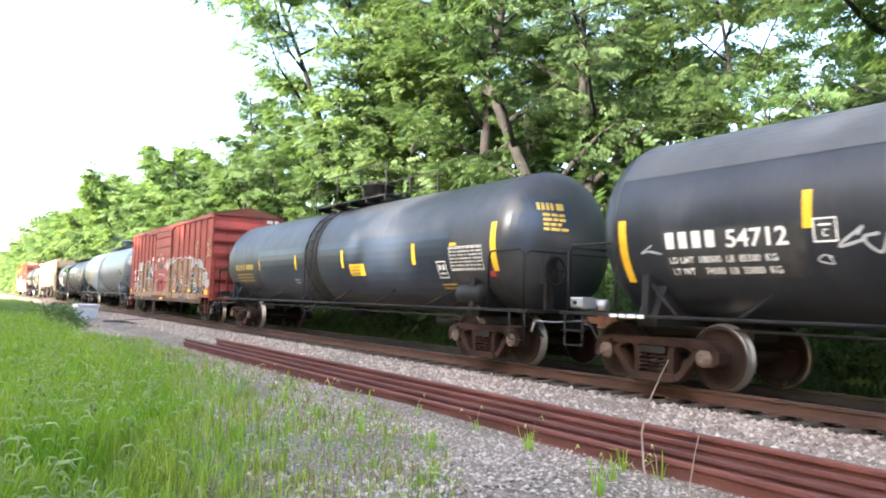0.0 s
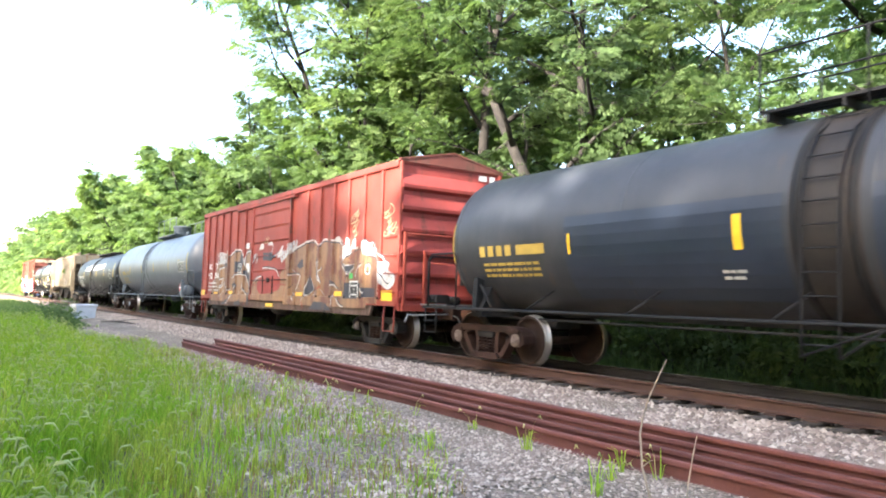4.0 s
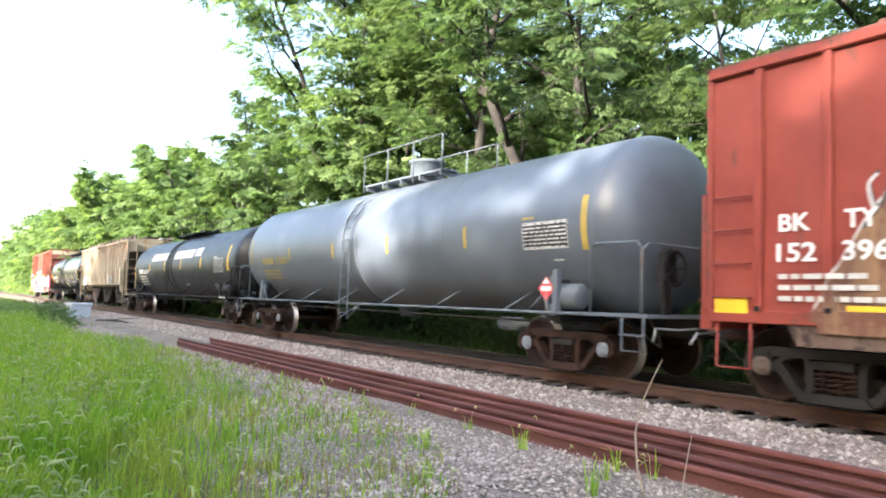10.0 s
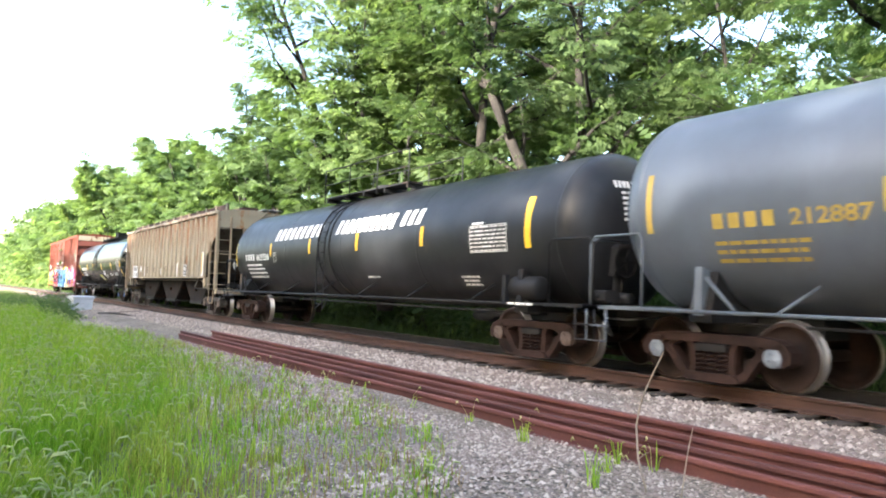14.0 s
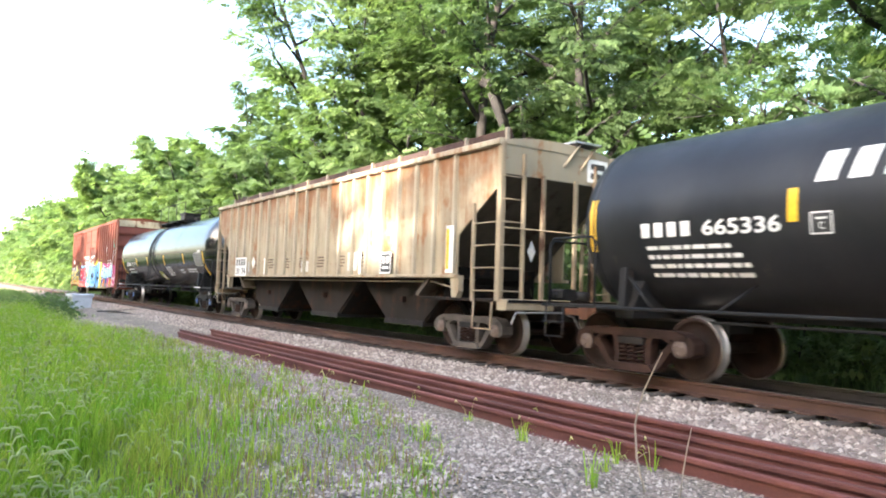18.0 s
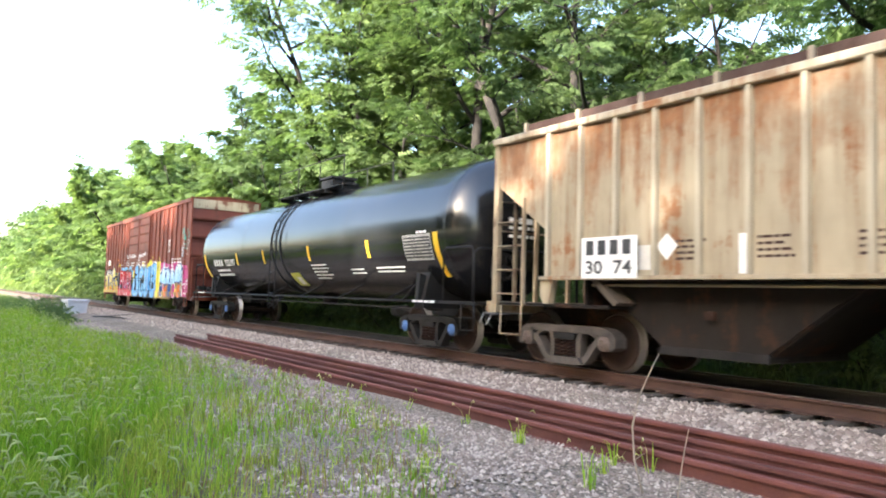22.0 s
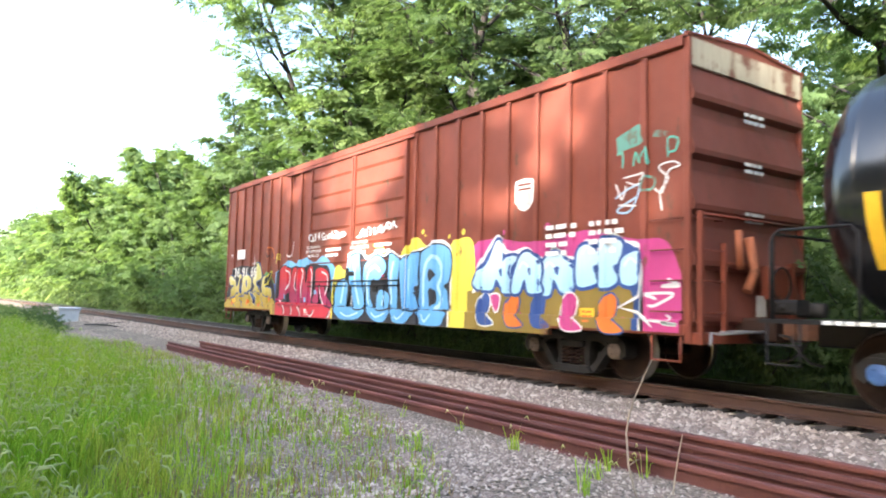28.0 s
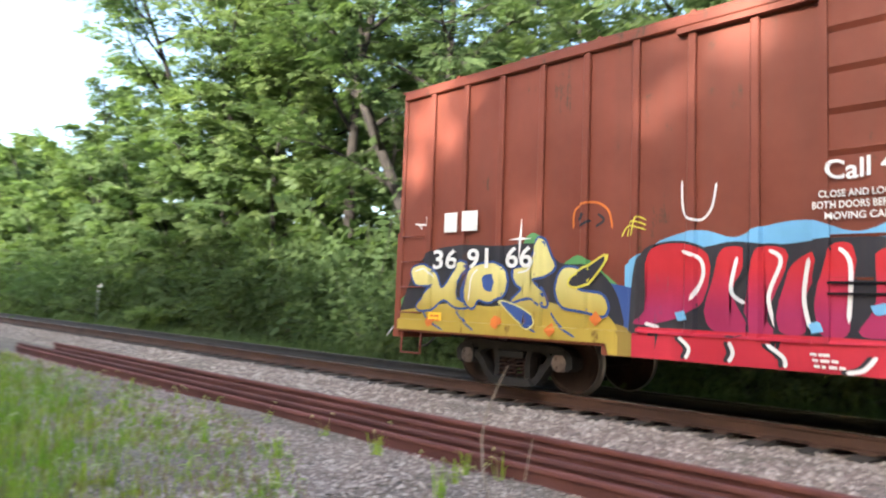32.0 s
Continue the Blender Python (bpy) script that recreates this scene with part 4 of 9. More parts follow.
# ---- tank cars ----
def tank_car(x, r, zc, half, trucks, skin, trim, label, ladder_x, dome_x, dome, marks, caps="grey", rail_trim=None, deck_run=(-1.7, 2.0)):
    car = start_car("tank_car", x, label, "tank car")
    trim_r = rail_trim or trim
    head = r * 0.5
    prof = [(-half, 0.0)]
    for i in range(1, 9):
        a = math.pi / 2 * i / 8
        prof.append((-half + head * (1 - math.cos(a)), r * math.sin(a)))
    prof += [(q, r) for q in np.linspace(-half + head + 0.4, half - head - 0.4, 13)]
    for i in range(8, -1, -1):
        a = math.pi / 2 * i / 8
        prof.append((half - head * (1 - math.cos(a)), r * math.sin(a)))
    shell = part("tank_shell", Shape().lathe(prof, "x", 72, (0, 0, zc)), skin, car)
    for q in (-half + head, -half * 0.42, 0.0, half * 0.42, half - head):
        part("weld_seam", Shape().lathe([(q - 0.03, r - 0.002), (q - 0.02, r + 0.004), (q + 0.02, r + 0.004), (q + 0.03, r - 0.002)], "x", 72, (0, 0, zc)), skin, shell)

    def place(u, v, off=0.006):
        """A point of the near side at height v."""
        a = max(-1.0, min(1.0, (v - zc) / r))
        c = math.sqrt(1 - a * a)
        uu = abs(u) - (half - head)
        rr = r
        if uu > 0:
            rr = r * math.sqrt(max(0.02, 1 - (uu / head) ** 2))
        return (u, -(rr + off) * c, zc + (rr + off) * a * (1 if uu <= 0 else 1))

    # underframe
    for k in (-1, 1):
        tx = k * trucks[(k + 1) // 2]
        sx = k * min(abs(tx), half - 1.3)
        part("stub_sill", Shape().box(min(tx - k * 1.1, k * (half + 0.25)), max(tx - k * 1.1, k * (half + 0.25)), -0.3, 0.3, 0.68, 1.0, 0.02), TRIM_DARK, car)
        sd = Shape()
        ring = [(-1.35, 0.86), (1.35, 0.86), (1.35, 1.0)]
        for i in range(9):
            a = math.radians(-38 - 104 * i / 8)
            ring.append((math.cos(a) * (r + 0.01), zc + math.sin(a) * (r + 0.01)))
        ring.append((-1.35, 1.0))
        part("saddle", sd.prism(ring, "x", sx - 0.17, sx + 0.17), TRIM_DARK, car)
        part("saddle_rib", Shape().prism([(-1.42, 0.95), (-1.28, 0.95), (-1.22, 1.55), (-1.38, 1.6)], "x", sx - 0.06, sx + 0.06), trim, car)
        part("saddle_brace", Shape().tube([(sx, -1.3, 1.5), (sx - k * 0.55, -1.4, 1.02)], 0.03, 5), trim, car)
        part("end_platform", Shape().box(min(k * (half - 1.25), k * (half + 0.35)), max(k * (half - 1.25), k * (half + 0.35)), -1.5, 1.5, 0.98, 1.03), trim, car)
        part("end_step", Shape().tube([(k * (half - 0.15), -1.48, 1.0), (k * (half - 0.15), -1.48, 0.5), (k * (half + 0.25), -1.48, 0.5), (k * (half + 0.25), -1.48, 1.0)], 0.018, 6), trim_r, car)
        part("end_step_tread", Shape().box(min(k * (half - 0.15), k * (half + 0.25)), max(k * (half - 0.15), k * (half + 0.25)), -1.55, -1.42, 0.72, 0.74), trim_r, car)
        part("end_rail", Shape().tube([(k * (half - 0.8), -1.46, 1.03), (k * (half - 0.8), -1.46, 2.0), (k * (half - 0.72), -1.46, 2.08), (k * (half + 0.1), -1.46, 2.08), (k * (half + 0.18), -1.46, 2.0), (k * (half + 0.18), -1.46, 1.03)], 0.02, 6), trim_r, car)
        part("cross_rail", Shape().tube([(k * (half + 0.2), -1.46, 1.03), (k * (half + 0.2), -1.46, 1.95), (k * (half + 0.22), -1.35, 2.05), (k * (half + 0.22), 1.35, 2.05), (k * (half + 0.2), 1.46, 1.95), (k * (half + 0.2), 1.46, 1.03)], 0.02, 6), trim_r, car)
        truck(car, tx, caps)
    ends(car, half + 0.62)
    # low side rail with its braces
    for k in (-1, 1):
        part("side_rail", Shape().tube([(-half + 0.9, k * 1.5, 1.0), (half - 0.9, k * 1.5, 1.0)], 0.026, 6), trim_r, car)
        for q in np.linspace(-half * 0.66, half * 0.66, 6):
            yb = -k * 0.0 + k * math.sqrt(max(0.1, r * r - (zc - 1.38) ** 2))
            part("rail_brace", Shape().tube([(q, k * 1.5, 1.0), (q + 0.28, yb, 1.36)], 0.02, 5), trim_r, car)
    if dome == "square":
        u, z = half - 2.05, 1.40
        part("brake_valve", Shape().prism([(u - 0.17, z), (u, z + 0.2), (u + 0.17, z), (u, z - 0.2)], "y", -1.2, -1.1).box(u - 0.06, u + 0.06, -1.1, -0.8, z - 0.08, z + 0.08), BLACK_IRON, car, "dark diamond-shaped valve plate")
    else:
        part("brake_reservoir", Shape().lathe([(-0.38, 0), (-0.38, 0.17), (-0.32, 0.21), (0.32, 0.21), (0.38, 0.17), (0.38, 0)], "x", 20, (half - 1.55, -1.24, 1.27)), trim, car)
    part("brake_pipe", Shape().tube([(-trucks[0], -0.75, 0.85), (trucks[1], -0.75, 0.82)], 0.022, 6), BLACK_IRON, car)
    part("outlet_valve", Shape().lathe([(zc - r - 0.25, 0), (zc - r - 0.25, 0.2), (zc - r + 0.1, 0.28)], "z", 16), trim, car)
    part("brake_cylinder", Shape().lathe([(-0.3, 0), (-0.3, 0.13), (0.25, 0.14), (0.3, 0.05), (0.75, 0.03)], "x", 14, (trucks[1] - 2.0, -0.55, 0.74)), trim if trim is TRIM_GREY else BLACK_IRON, car)
    # hand brake on its stand before the tank head, and the brake gear on the other end
    stand = part("brake_stand", Shape().box(half + 0.02, half + 0.10, -0.86, -0.66, 1.03, 1.55, 0.02).prism([(-0.92, 1.5), (-0.60, 1.5), (-0.64, 1.95), (-0.76, 2.02), (-0.88, 1.95)], "x", half + 0.01, half + 0.14), BLACK_IRON, car)
    wheel = Shape().lathe([(half + 0.20, 0.25), (half + 0.22, 0.275), (half + 0.24, 0.25), (half + 0.22, 0.225), (half + 0.20, 0.25)], "x", 22, (0, -0.76, 1.72))
    for i in range(5):
        a = 2 * math.pi * i / 5
        wheel.tube([(half + 0.20, -0.76, 1.72), (half + 0.22, -0.76 + 0.25 * math.cos(a), 1.72 + 0.25 * math.sin(a))], 0.012, 5)
    part("brake_wheel", wheel, BLACK_IRON, stand)
    part("brake_chain", Shape().tube([(half + 0.12, -0.76, 1.5), (half + 0.1, -0.7, 1.1), (half - 0.1, -0.6, 0.75)], 0.016, 5), BLACK_IRON, car)
    box = part("brake_valve_body", Shape().box(-half - 0.22, -half + 0.08, -1.42, -1.12, 1.08, 1.26, 0.03).lathe([(-half - 0.12, 0.0), (-half - 0.12, 0.09), (-half + 0.2, 0.09), (-half + 0.2, 0.0)], "x", 12, (0, -1.0, 1.14)), GALV if marks is marks_first else BLACK_IRON, car)
    part("bolt", Shape().lathe([(-1.45, 0.0), (-1.45, 0.035), (-1.41, 0.035)], "y", 6, (-half - 0.08, 0, 1.17)), BLACK_IRON, box)
    part("brake_hose", Shape().tube([(half + 0.1, -1.2, 1.0), (half + 0.25, -1.15, 0.7), (half + 0.1, -0.9, 0.55), (half - 0.3, -0.8, 0.7)], 0.018, 6), HOSE, car)
    part("uncoupling_lever", Shape().tube([(half + 0.35, -1.4, 0.66), (half + 0.32, -1.3, 0.84), (half + 0.4, -0.9, 0.82), (half + 0.5, -0.2, 0.86)], 0.015, 6), GALV, car)
    # ladder, walkway and valve housing on top
    lad = ladder(car, ladder_x - 0.22, ladder_x + 0.22, 0, 0.62, zc + r * 0.96, 11, trim_r,
                 shape=lambda z: -(math.sqrt(max(0.0, r * r - (z - zc) ** 2)) + 0.07) if z > zc else -(r + 0.07) if z > 1.1 else -(r + 0.07))
    part("ladder_strut", Shape().tube([(ladder_x - 0.22, -(r + 0.07), 0.62), (ladder_x + 0.75, -1.5, 1.0)], 0.016, 5), trim_r, lad)
    part("ladder_strut", Shape().tube([(ladder_x + 0.22, -(r + 0.07), 0.62), (ladder_x + 0.75, -1.5, 1.0)], 0.016, 5), trim_r, lad)
    wx0, wx1 = deck_run
    top = zc + r
    band = Shape()
    for q in (ladder_x - 0.33, ladder_x + 0.33):
        band.lathe([(q - 0.05, r), (q - 0.05, r + 0.012), (q + 0.05, r + 0.012), (q + 0.05, r)], "x", 72, (0, 0, zc))
    part("ladder_band", band, trim, car)
    deck = new("top_platform")
    deck.parent = car
    for k in (-1, 1):
        for j in range(3):
            y = k * (0.42 + 0.14 * j)
            part("deck_board", Shape().box(wx0, wx1, y - 0.06, y + 0.06, top + 0.05, top + 0.09), trim, deck)
        for q in np.linspace(wx0, wx1, 4):
            part("deck_post", Shape().tube([(q, k * 0.78, top - 0.1), (q, k * 0.78, top + 0.86)], 0.016, 6), trim_r, deck)
        for hz in ((0.86,) if dome == "square" or trim is TRIM_GREY else (0.45, 0.86)):
            part("deck_rail", Shape().tube([(wx0, k * 0.78, top + hz), (wx1, k * 0.78, top + hz)], 0.014, 6), trim_r, deck)
    for q in np.linspace(wx0 + 0.1, wx1 - 0.1, 5):
        part("deck_bearer", Shape().box(q - 0.02, q + 0.02, -0.76, 0.76, top - 0.06, top + 0.05), trim, deck)
    if dome == "round":
        d = part("valve_housing", Shape().lathe([(top - 0.06, 0.42), (top + 0.5, 0.42), (top + 0.51, 0.46), (top + 0.58, 0.46), (top + 0.61, 0.3), (top + 0.61, 0.0)], "z", 28, (dome_x, 0, 0)), trim, car)
    elif dome == "square":
        d = part("valve_housing", Shape().box(dome_x - 0.38, dome_x + 0.38, -0.38, 0.38, top - 0.06, top + 0.45, 0.05), trim, car)
        part("housing_lid", Shape().box(dome_x - 0.42, dome_x + 0.42, -0.42, 0.42, top + 0.45, top + 0.51), trim, d)
    else:
        d = part("manway", Shape().lathe([(top - 0.06, 0.34), (top + 0.16, 0.34), (top + 0.17, 0.4), (top + 0.24, 0.4), (top + 0.27, 0.0)], "z", 24, (dome_x, 0, 0)), trim, car)
    part("relief_valve", Shape().lathe([(top - 0.05, 0.1), (top + 0.18, 0.1), (top + 0.2, 0.14), (top + 0.26, 0.0)], "z", 12, (dome_x + 1.1, 0, 0)), trim, car)
    marks(car, place, half, trim_r)
    return car


def strip(car, place, x, z0, z1, material=None, w=0.13):
    part("reflective_strip", sheet(place, x - w / 2, x + w / 2, z0, z1, 1, 8), material or YELLOW, car, "yellow reflective strip")


def placard(car, place, x, z, size, face=None, off=0.006, squares=False):
    """A dark square in a thin white frame, with a short line and a letter."""
    f = part("placard_field", sheet(lambda u, v: place(u, v, off), x - size / 2, x + size / 2, z - size / 2, z + size / 2, 2, 3), PLATE_BLACK, car, "white-framed stencil square")
    h, b = size / 2, size * 0.07
    for u0, u1, v0, v1 in ((-h, h, h - b, h), (-h, h, -h, -h + b), (-h, -h + b, -h + b, h - b), (h - b, h, -h + b, h - b)):
        part("placard_frame", sheet(lambda u, v: place(u, v, off + 0.004), x + u0, x + u1, z + v0, z + v1, 1, 2), face or WHITE, f)
    if squares:
        for k in (-1, 1):
            part("placard_square", sheet(lambda u, v: place(u, v, off + 0.004), x + k * size * 0.19 - size * 0.12, x + k * size * 0.19 + size * 0.12, z - size * 0.02, z + size * 0.28, 1, 1), face or WHITE, f)
        part("placard_bar", sheet(lambda u, v: place(u, v, off + 0.004), x - size * 0.3, x + size * 0.3, z - size * 0.27, z - size * 0.17, 1, 1), face or WHITE, f)
    elif size > 0.4:
        for k in (-1, 1):
            part("placard_bar", sheet(lambda u, v: place(u, v, off + 0.004), x + k * size * 0.2 - size * 0.14, x + k * size * 0.2 + size * 0.14, z + size * 0.2, z + size * 0.27, 1, 1), face or WHITE, f)
        part("placard_bar", sheet(lambda u, v: place(u, v, off + 0.004), x - size * 0.02, x + size * 0.02, z - size * 0.2, z + size * 0.38, 1, 1), face or WHITE, f)
        part("placard_bar", sheet(lambda u, v: place(u, v, off + 0.004), x - size * 0.3, x + size * 0.3, z - size * 0.3, z - size * 0.24, 1, 1), face or WHITE, f)
    else:
        part("placard_bar", sheet(lambda u, v: place(u, v, off + 0.004), x - size * 0.26, x + size * 0.26, z + size * 0.16, z + size * 0.25, 1, 1), face or WHITE, f)
        lettering(f, "C", x - size * 0.11, z - size * 0.27, size * 0.32, face or WHITE, lambda u, v: place(u, v, off + 0.005), size * 0.22)


def diamond(car, x, y, z, s):
    d = part("hazard_placard", Shape().prism([(x - s, z), (x, z - s), (x + s, z), (x, z + s)], "y", y - 0.006, y), PLATE_RED, car, "red and white diamond placard")
    part("placard_bar", Shape().prism([(x - s * 0.6, z - s * 0.2), (x + s * 0.6, z - s * 0.2), (x + s * 0.6, z + s * 0.2), (x - s * 0.6, z + s * 0.2)], "y", y - 0.01, y - 0.0065), WHITE, d)
    part("placard_rim", Shape().prism([(x - s * 0.45, z + s * 0.4), (x + s * 0.45, z + s * 0.4), (x, z + s * 0.85)], "y", y - 0.01, y - 0.0065), WHITE, d)
    part("placard_post", Shape().tube([(x, y + 0.01, 1.0), (x, y + 0.01, z)], 0.02, 6), GALV, car)


TANK_OLD = paint("tank_black_faded", (0.031, 0.033, 0.038), (0.06, 0.045, 0.035), 0.18, 0.32, 0.45, (0.060, 0.056, 0.055), 0.14, 0.06, 0.4)
TANK_STAIN = paint("tank_brown_stain", (0.022, 0.018, 0.016), (0.06, 0.045, 0.035), 0.2, 0.4, 0.6, (0.05, 0.04, 0.035))
TANK_WORN = paint("tank_black_worn", (0.017, 0.020, 0.027), (0.05, 0.035, 0.028), 0.12, 0.25, 0.42, (0.046, 0.045, 0.046), 0.12, 0.06, 0.45)
TANK_PATCH = paint("tank_black_fresh", (0.017, 0.025, 0.042), (0.05, 0.04, 0.035), 0.05, 0.2, 0.36, (0.03, 0.032, 0.036), 0.1, 0.04, 0.5)
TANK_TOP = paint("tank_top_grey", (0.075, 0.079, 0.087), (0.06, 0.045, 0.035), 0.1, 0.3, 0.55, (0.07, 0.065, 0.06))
TANK_GREY = paint("tank_grey", (0.092, 0.108, 0.132), (0.10, 0.08, 0.06), 0.02, 0.15, 0.38, (0.075, 0.08, 0.09), 0.08, 0.05, 0.7)
TANK_SATIN = paint("tank_black_satin", (0.012, 0.0125, 0.0145), (0.05, 0.04, 0.03), 0.05, 0.18, 0.40, (0.03, 0.029, 0.029))
TANK_GLOSS = paint("tank_black_gloss", (0.005, 0.005, 0.0065), (0.02, 0.016, 0.014), 0.0, 0.1, 0.2, (0.010, 0.010, 0.011), 0.05, 0.02, 1.0)
TRIM_DARK = paint("trim_dark", (0.009, 0.009, 0.010), (0.036, 0.024, 0.018), 0.3, 0.3, 0.6, (0.028, 0.024, 0.02))
TRIM_GREY = paint("trim_grey", (0.11, 0.13, 0.15), (0.10, 0.07, 0.05), 0.15, 0.3, 0.55)
GREY_SPRAY = surface("grey_spray", (0.30, 0.31, 0.32), (0.45, 0.46, 0.47), 4.0, 30.0, 0.7, 0, 0.05)


def on_head(half, r, zc):
    """Places on the tank's rounded end, by distance across and height."""
    def face(u, v, off=0.006):
        q = min(0.98, (u * u + (v - zc) ** 2) / (r * r))
        return (half - r * 0.5 * (1 - math.sqrt(1 - q)) + off, u, v)
    return face


def marks_first(car, place, half, trim):
    part("painted_panel", sheet(place, -6.76, -4.70, 1.55, 2.20, 8, 8), PLATE_BLACK, car, "fresh black painted panel")
    p2 = lambda u, v: place(u, v, 0.014)
    letter_blocks(car, p2, -6.72, -5.86, 1.95, 2.17, 4, WHITE)
    lettering(car, "54712", -5.74, 1.94, 0.225, WHITE, p2, 0.84)
    lettering(car, "LD LMT  188500  LB  85500  KG", -6.67, 1.755, 0.085, WHITE, p2, 1.6)
    lettering(car, "LT WT     74500  LB  33800  KG", -6.65, 1.605, 0.085, WHITE, p2, 1.6)
    strip(car, place, -7.47, 1.5, 2.4, None, 0.14)
    strip(car, place, -4.65, 2.11, 2.56, None, 0.12)
    placard(car, place, -4.45, 2.08, 0.28, WHITE)
    part("top_coat", sheet(place, -7.62, half - 0.78, 3.02, 3.70, 24, 8), TANK_TOP, car, "greyer upper band of the shell")
    for k in range(3):
        spray(car, place, -4.15 + 0.28 * k, 1.9, 0.35, 0.4, 5 + k, GREY_SPRAY, 0.035)
    spray(car, place, -7.0, 1.9, 0.5, 0.4, 11, GREY_SPRAY, 0.02)
    spray(car, place, -4.45, 1.75, 0.25, 0.15, 12, GREY_SPRAY, 0.02)
    text_lines(car, lambda u, v: (u, -1.53, v), -7.6, -6.8, 1.02, 1, 0.05, 0.05, WHITE, 3)


def spray(car, place, x, z, w, h, seed, material, width):
    """A loose spray-can scrawl of loops, no lettering."""
    rng = random.Random(seed)
    pts = [(x + w * rng.uniform(-0.5, 0.5), z + h * rng.uniform(-0.5, 0.5)) for _ in range(5)]
    part("spray_scrawl", ribbon(place, curve_through(pts, 6), width, 2, 0.008), material, car, "loose spray-paint scrawl")


def curve_through(pts, k=8):
    """Catmull-Rom points through the given ones."""
    out = []
    p = [pts[0]] + list(pts) + [pts[-1]]
    for i in range(1, len(p) - 2):
        for j in range(k):
            t = j / k
            out.append(tuple(0.5 * (2 * p[i][c] + (p[i + 1][c] - p[i - 1][c]) * t + (2 * p[i - 1][c] - 5 * p[i][c] + 4 * p[i + 1][c] - p[i + 2][c]) * t * t
                                    + (3 * p[i][c] - p[i - 1][c] - 3 * p[i + 1][c] + p[i + 2][c]) * t ** 3) for c in (0, 1)))
    return out + [tuple(pts[-1])]


SEAMS = []      # where the side being painted folds round posts and door edges


def cut_at_seams(pts):
    """The line with added points wherever it crosses a fold."""
    out = [pts[0]]
    for (a, b), (c, d) in zip(pts, pts[1:]):
        qs = sorted((q for q in SEAMS if (q - a) * (q - c) < 0), reverse=c < a)
        out += [(q, b + (d - b) * (q - a) / (c - a)) for q in qs] + [(c, d)]
    return out


def ribbon(place, pts, width, across=4, off=0.006, ends_round=True):
    """A painted stroke of even width with rounded ends, laid on a side."""
    s = Shape()
    pts = cut_at_seams(pts)
    v = []
    n = len(pts)
    total = [0.0]
    for i in range(1, n):
        total.append(total[-1] + math.dist(pts[i], pts[i - 1]))
    for i, p in enumerate(pts):
        a, b = pts[max(i - 1, 0)], pts[min(i + 1, n - 1)]
        dx, dz = b[0] - a[0], b[1] - a[1]
        L = math.hypot(dx, dz) or 1e-6
        nx, nz = -dz / L, dx / L
        e = min(total[i], total[-1] - total[i]) / (width / 2)
        f = math.sqrt(max(0.0, 1 - max(0.0, 1 - e) ** 2)) if ends_round else 1.0
        f = max(f, 0.12)
        for j in range(across + 1):
            q = (j / across - 0.5) * width * f
            v.append(place(p[0] + nx * q, p[1] + nz * q, off))
    m = across + 1
    return s.add(v, [(i * m + j, (i + 1) * m + j, (i + 1) * m + j + 1, i * m + j + 1) for i in range(n - 1) for j in range(across)])


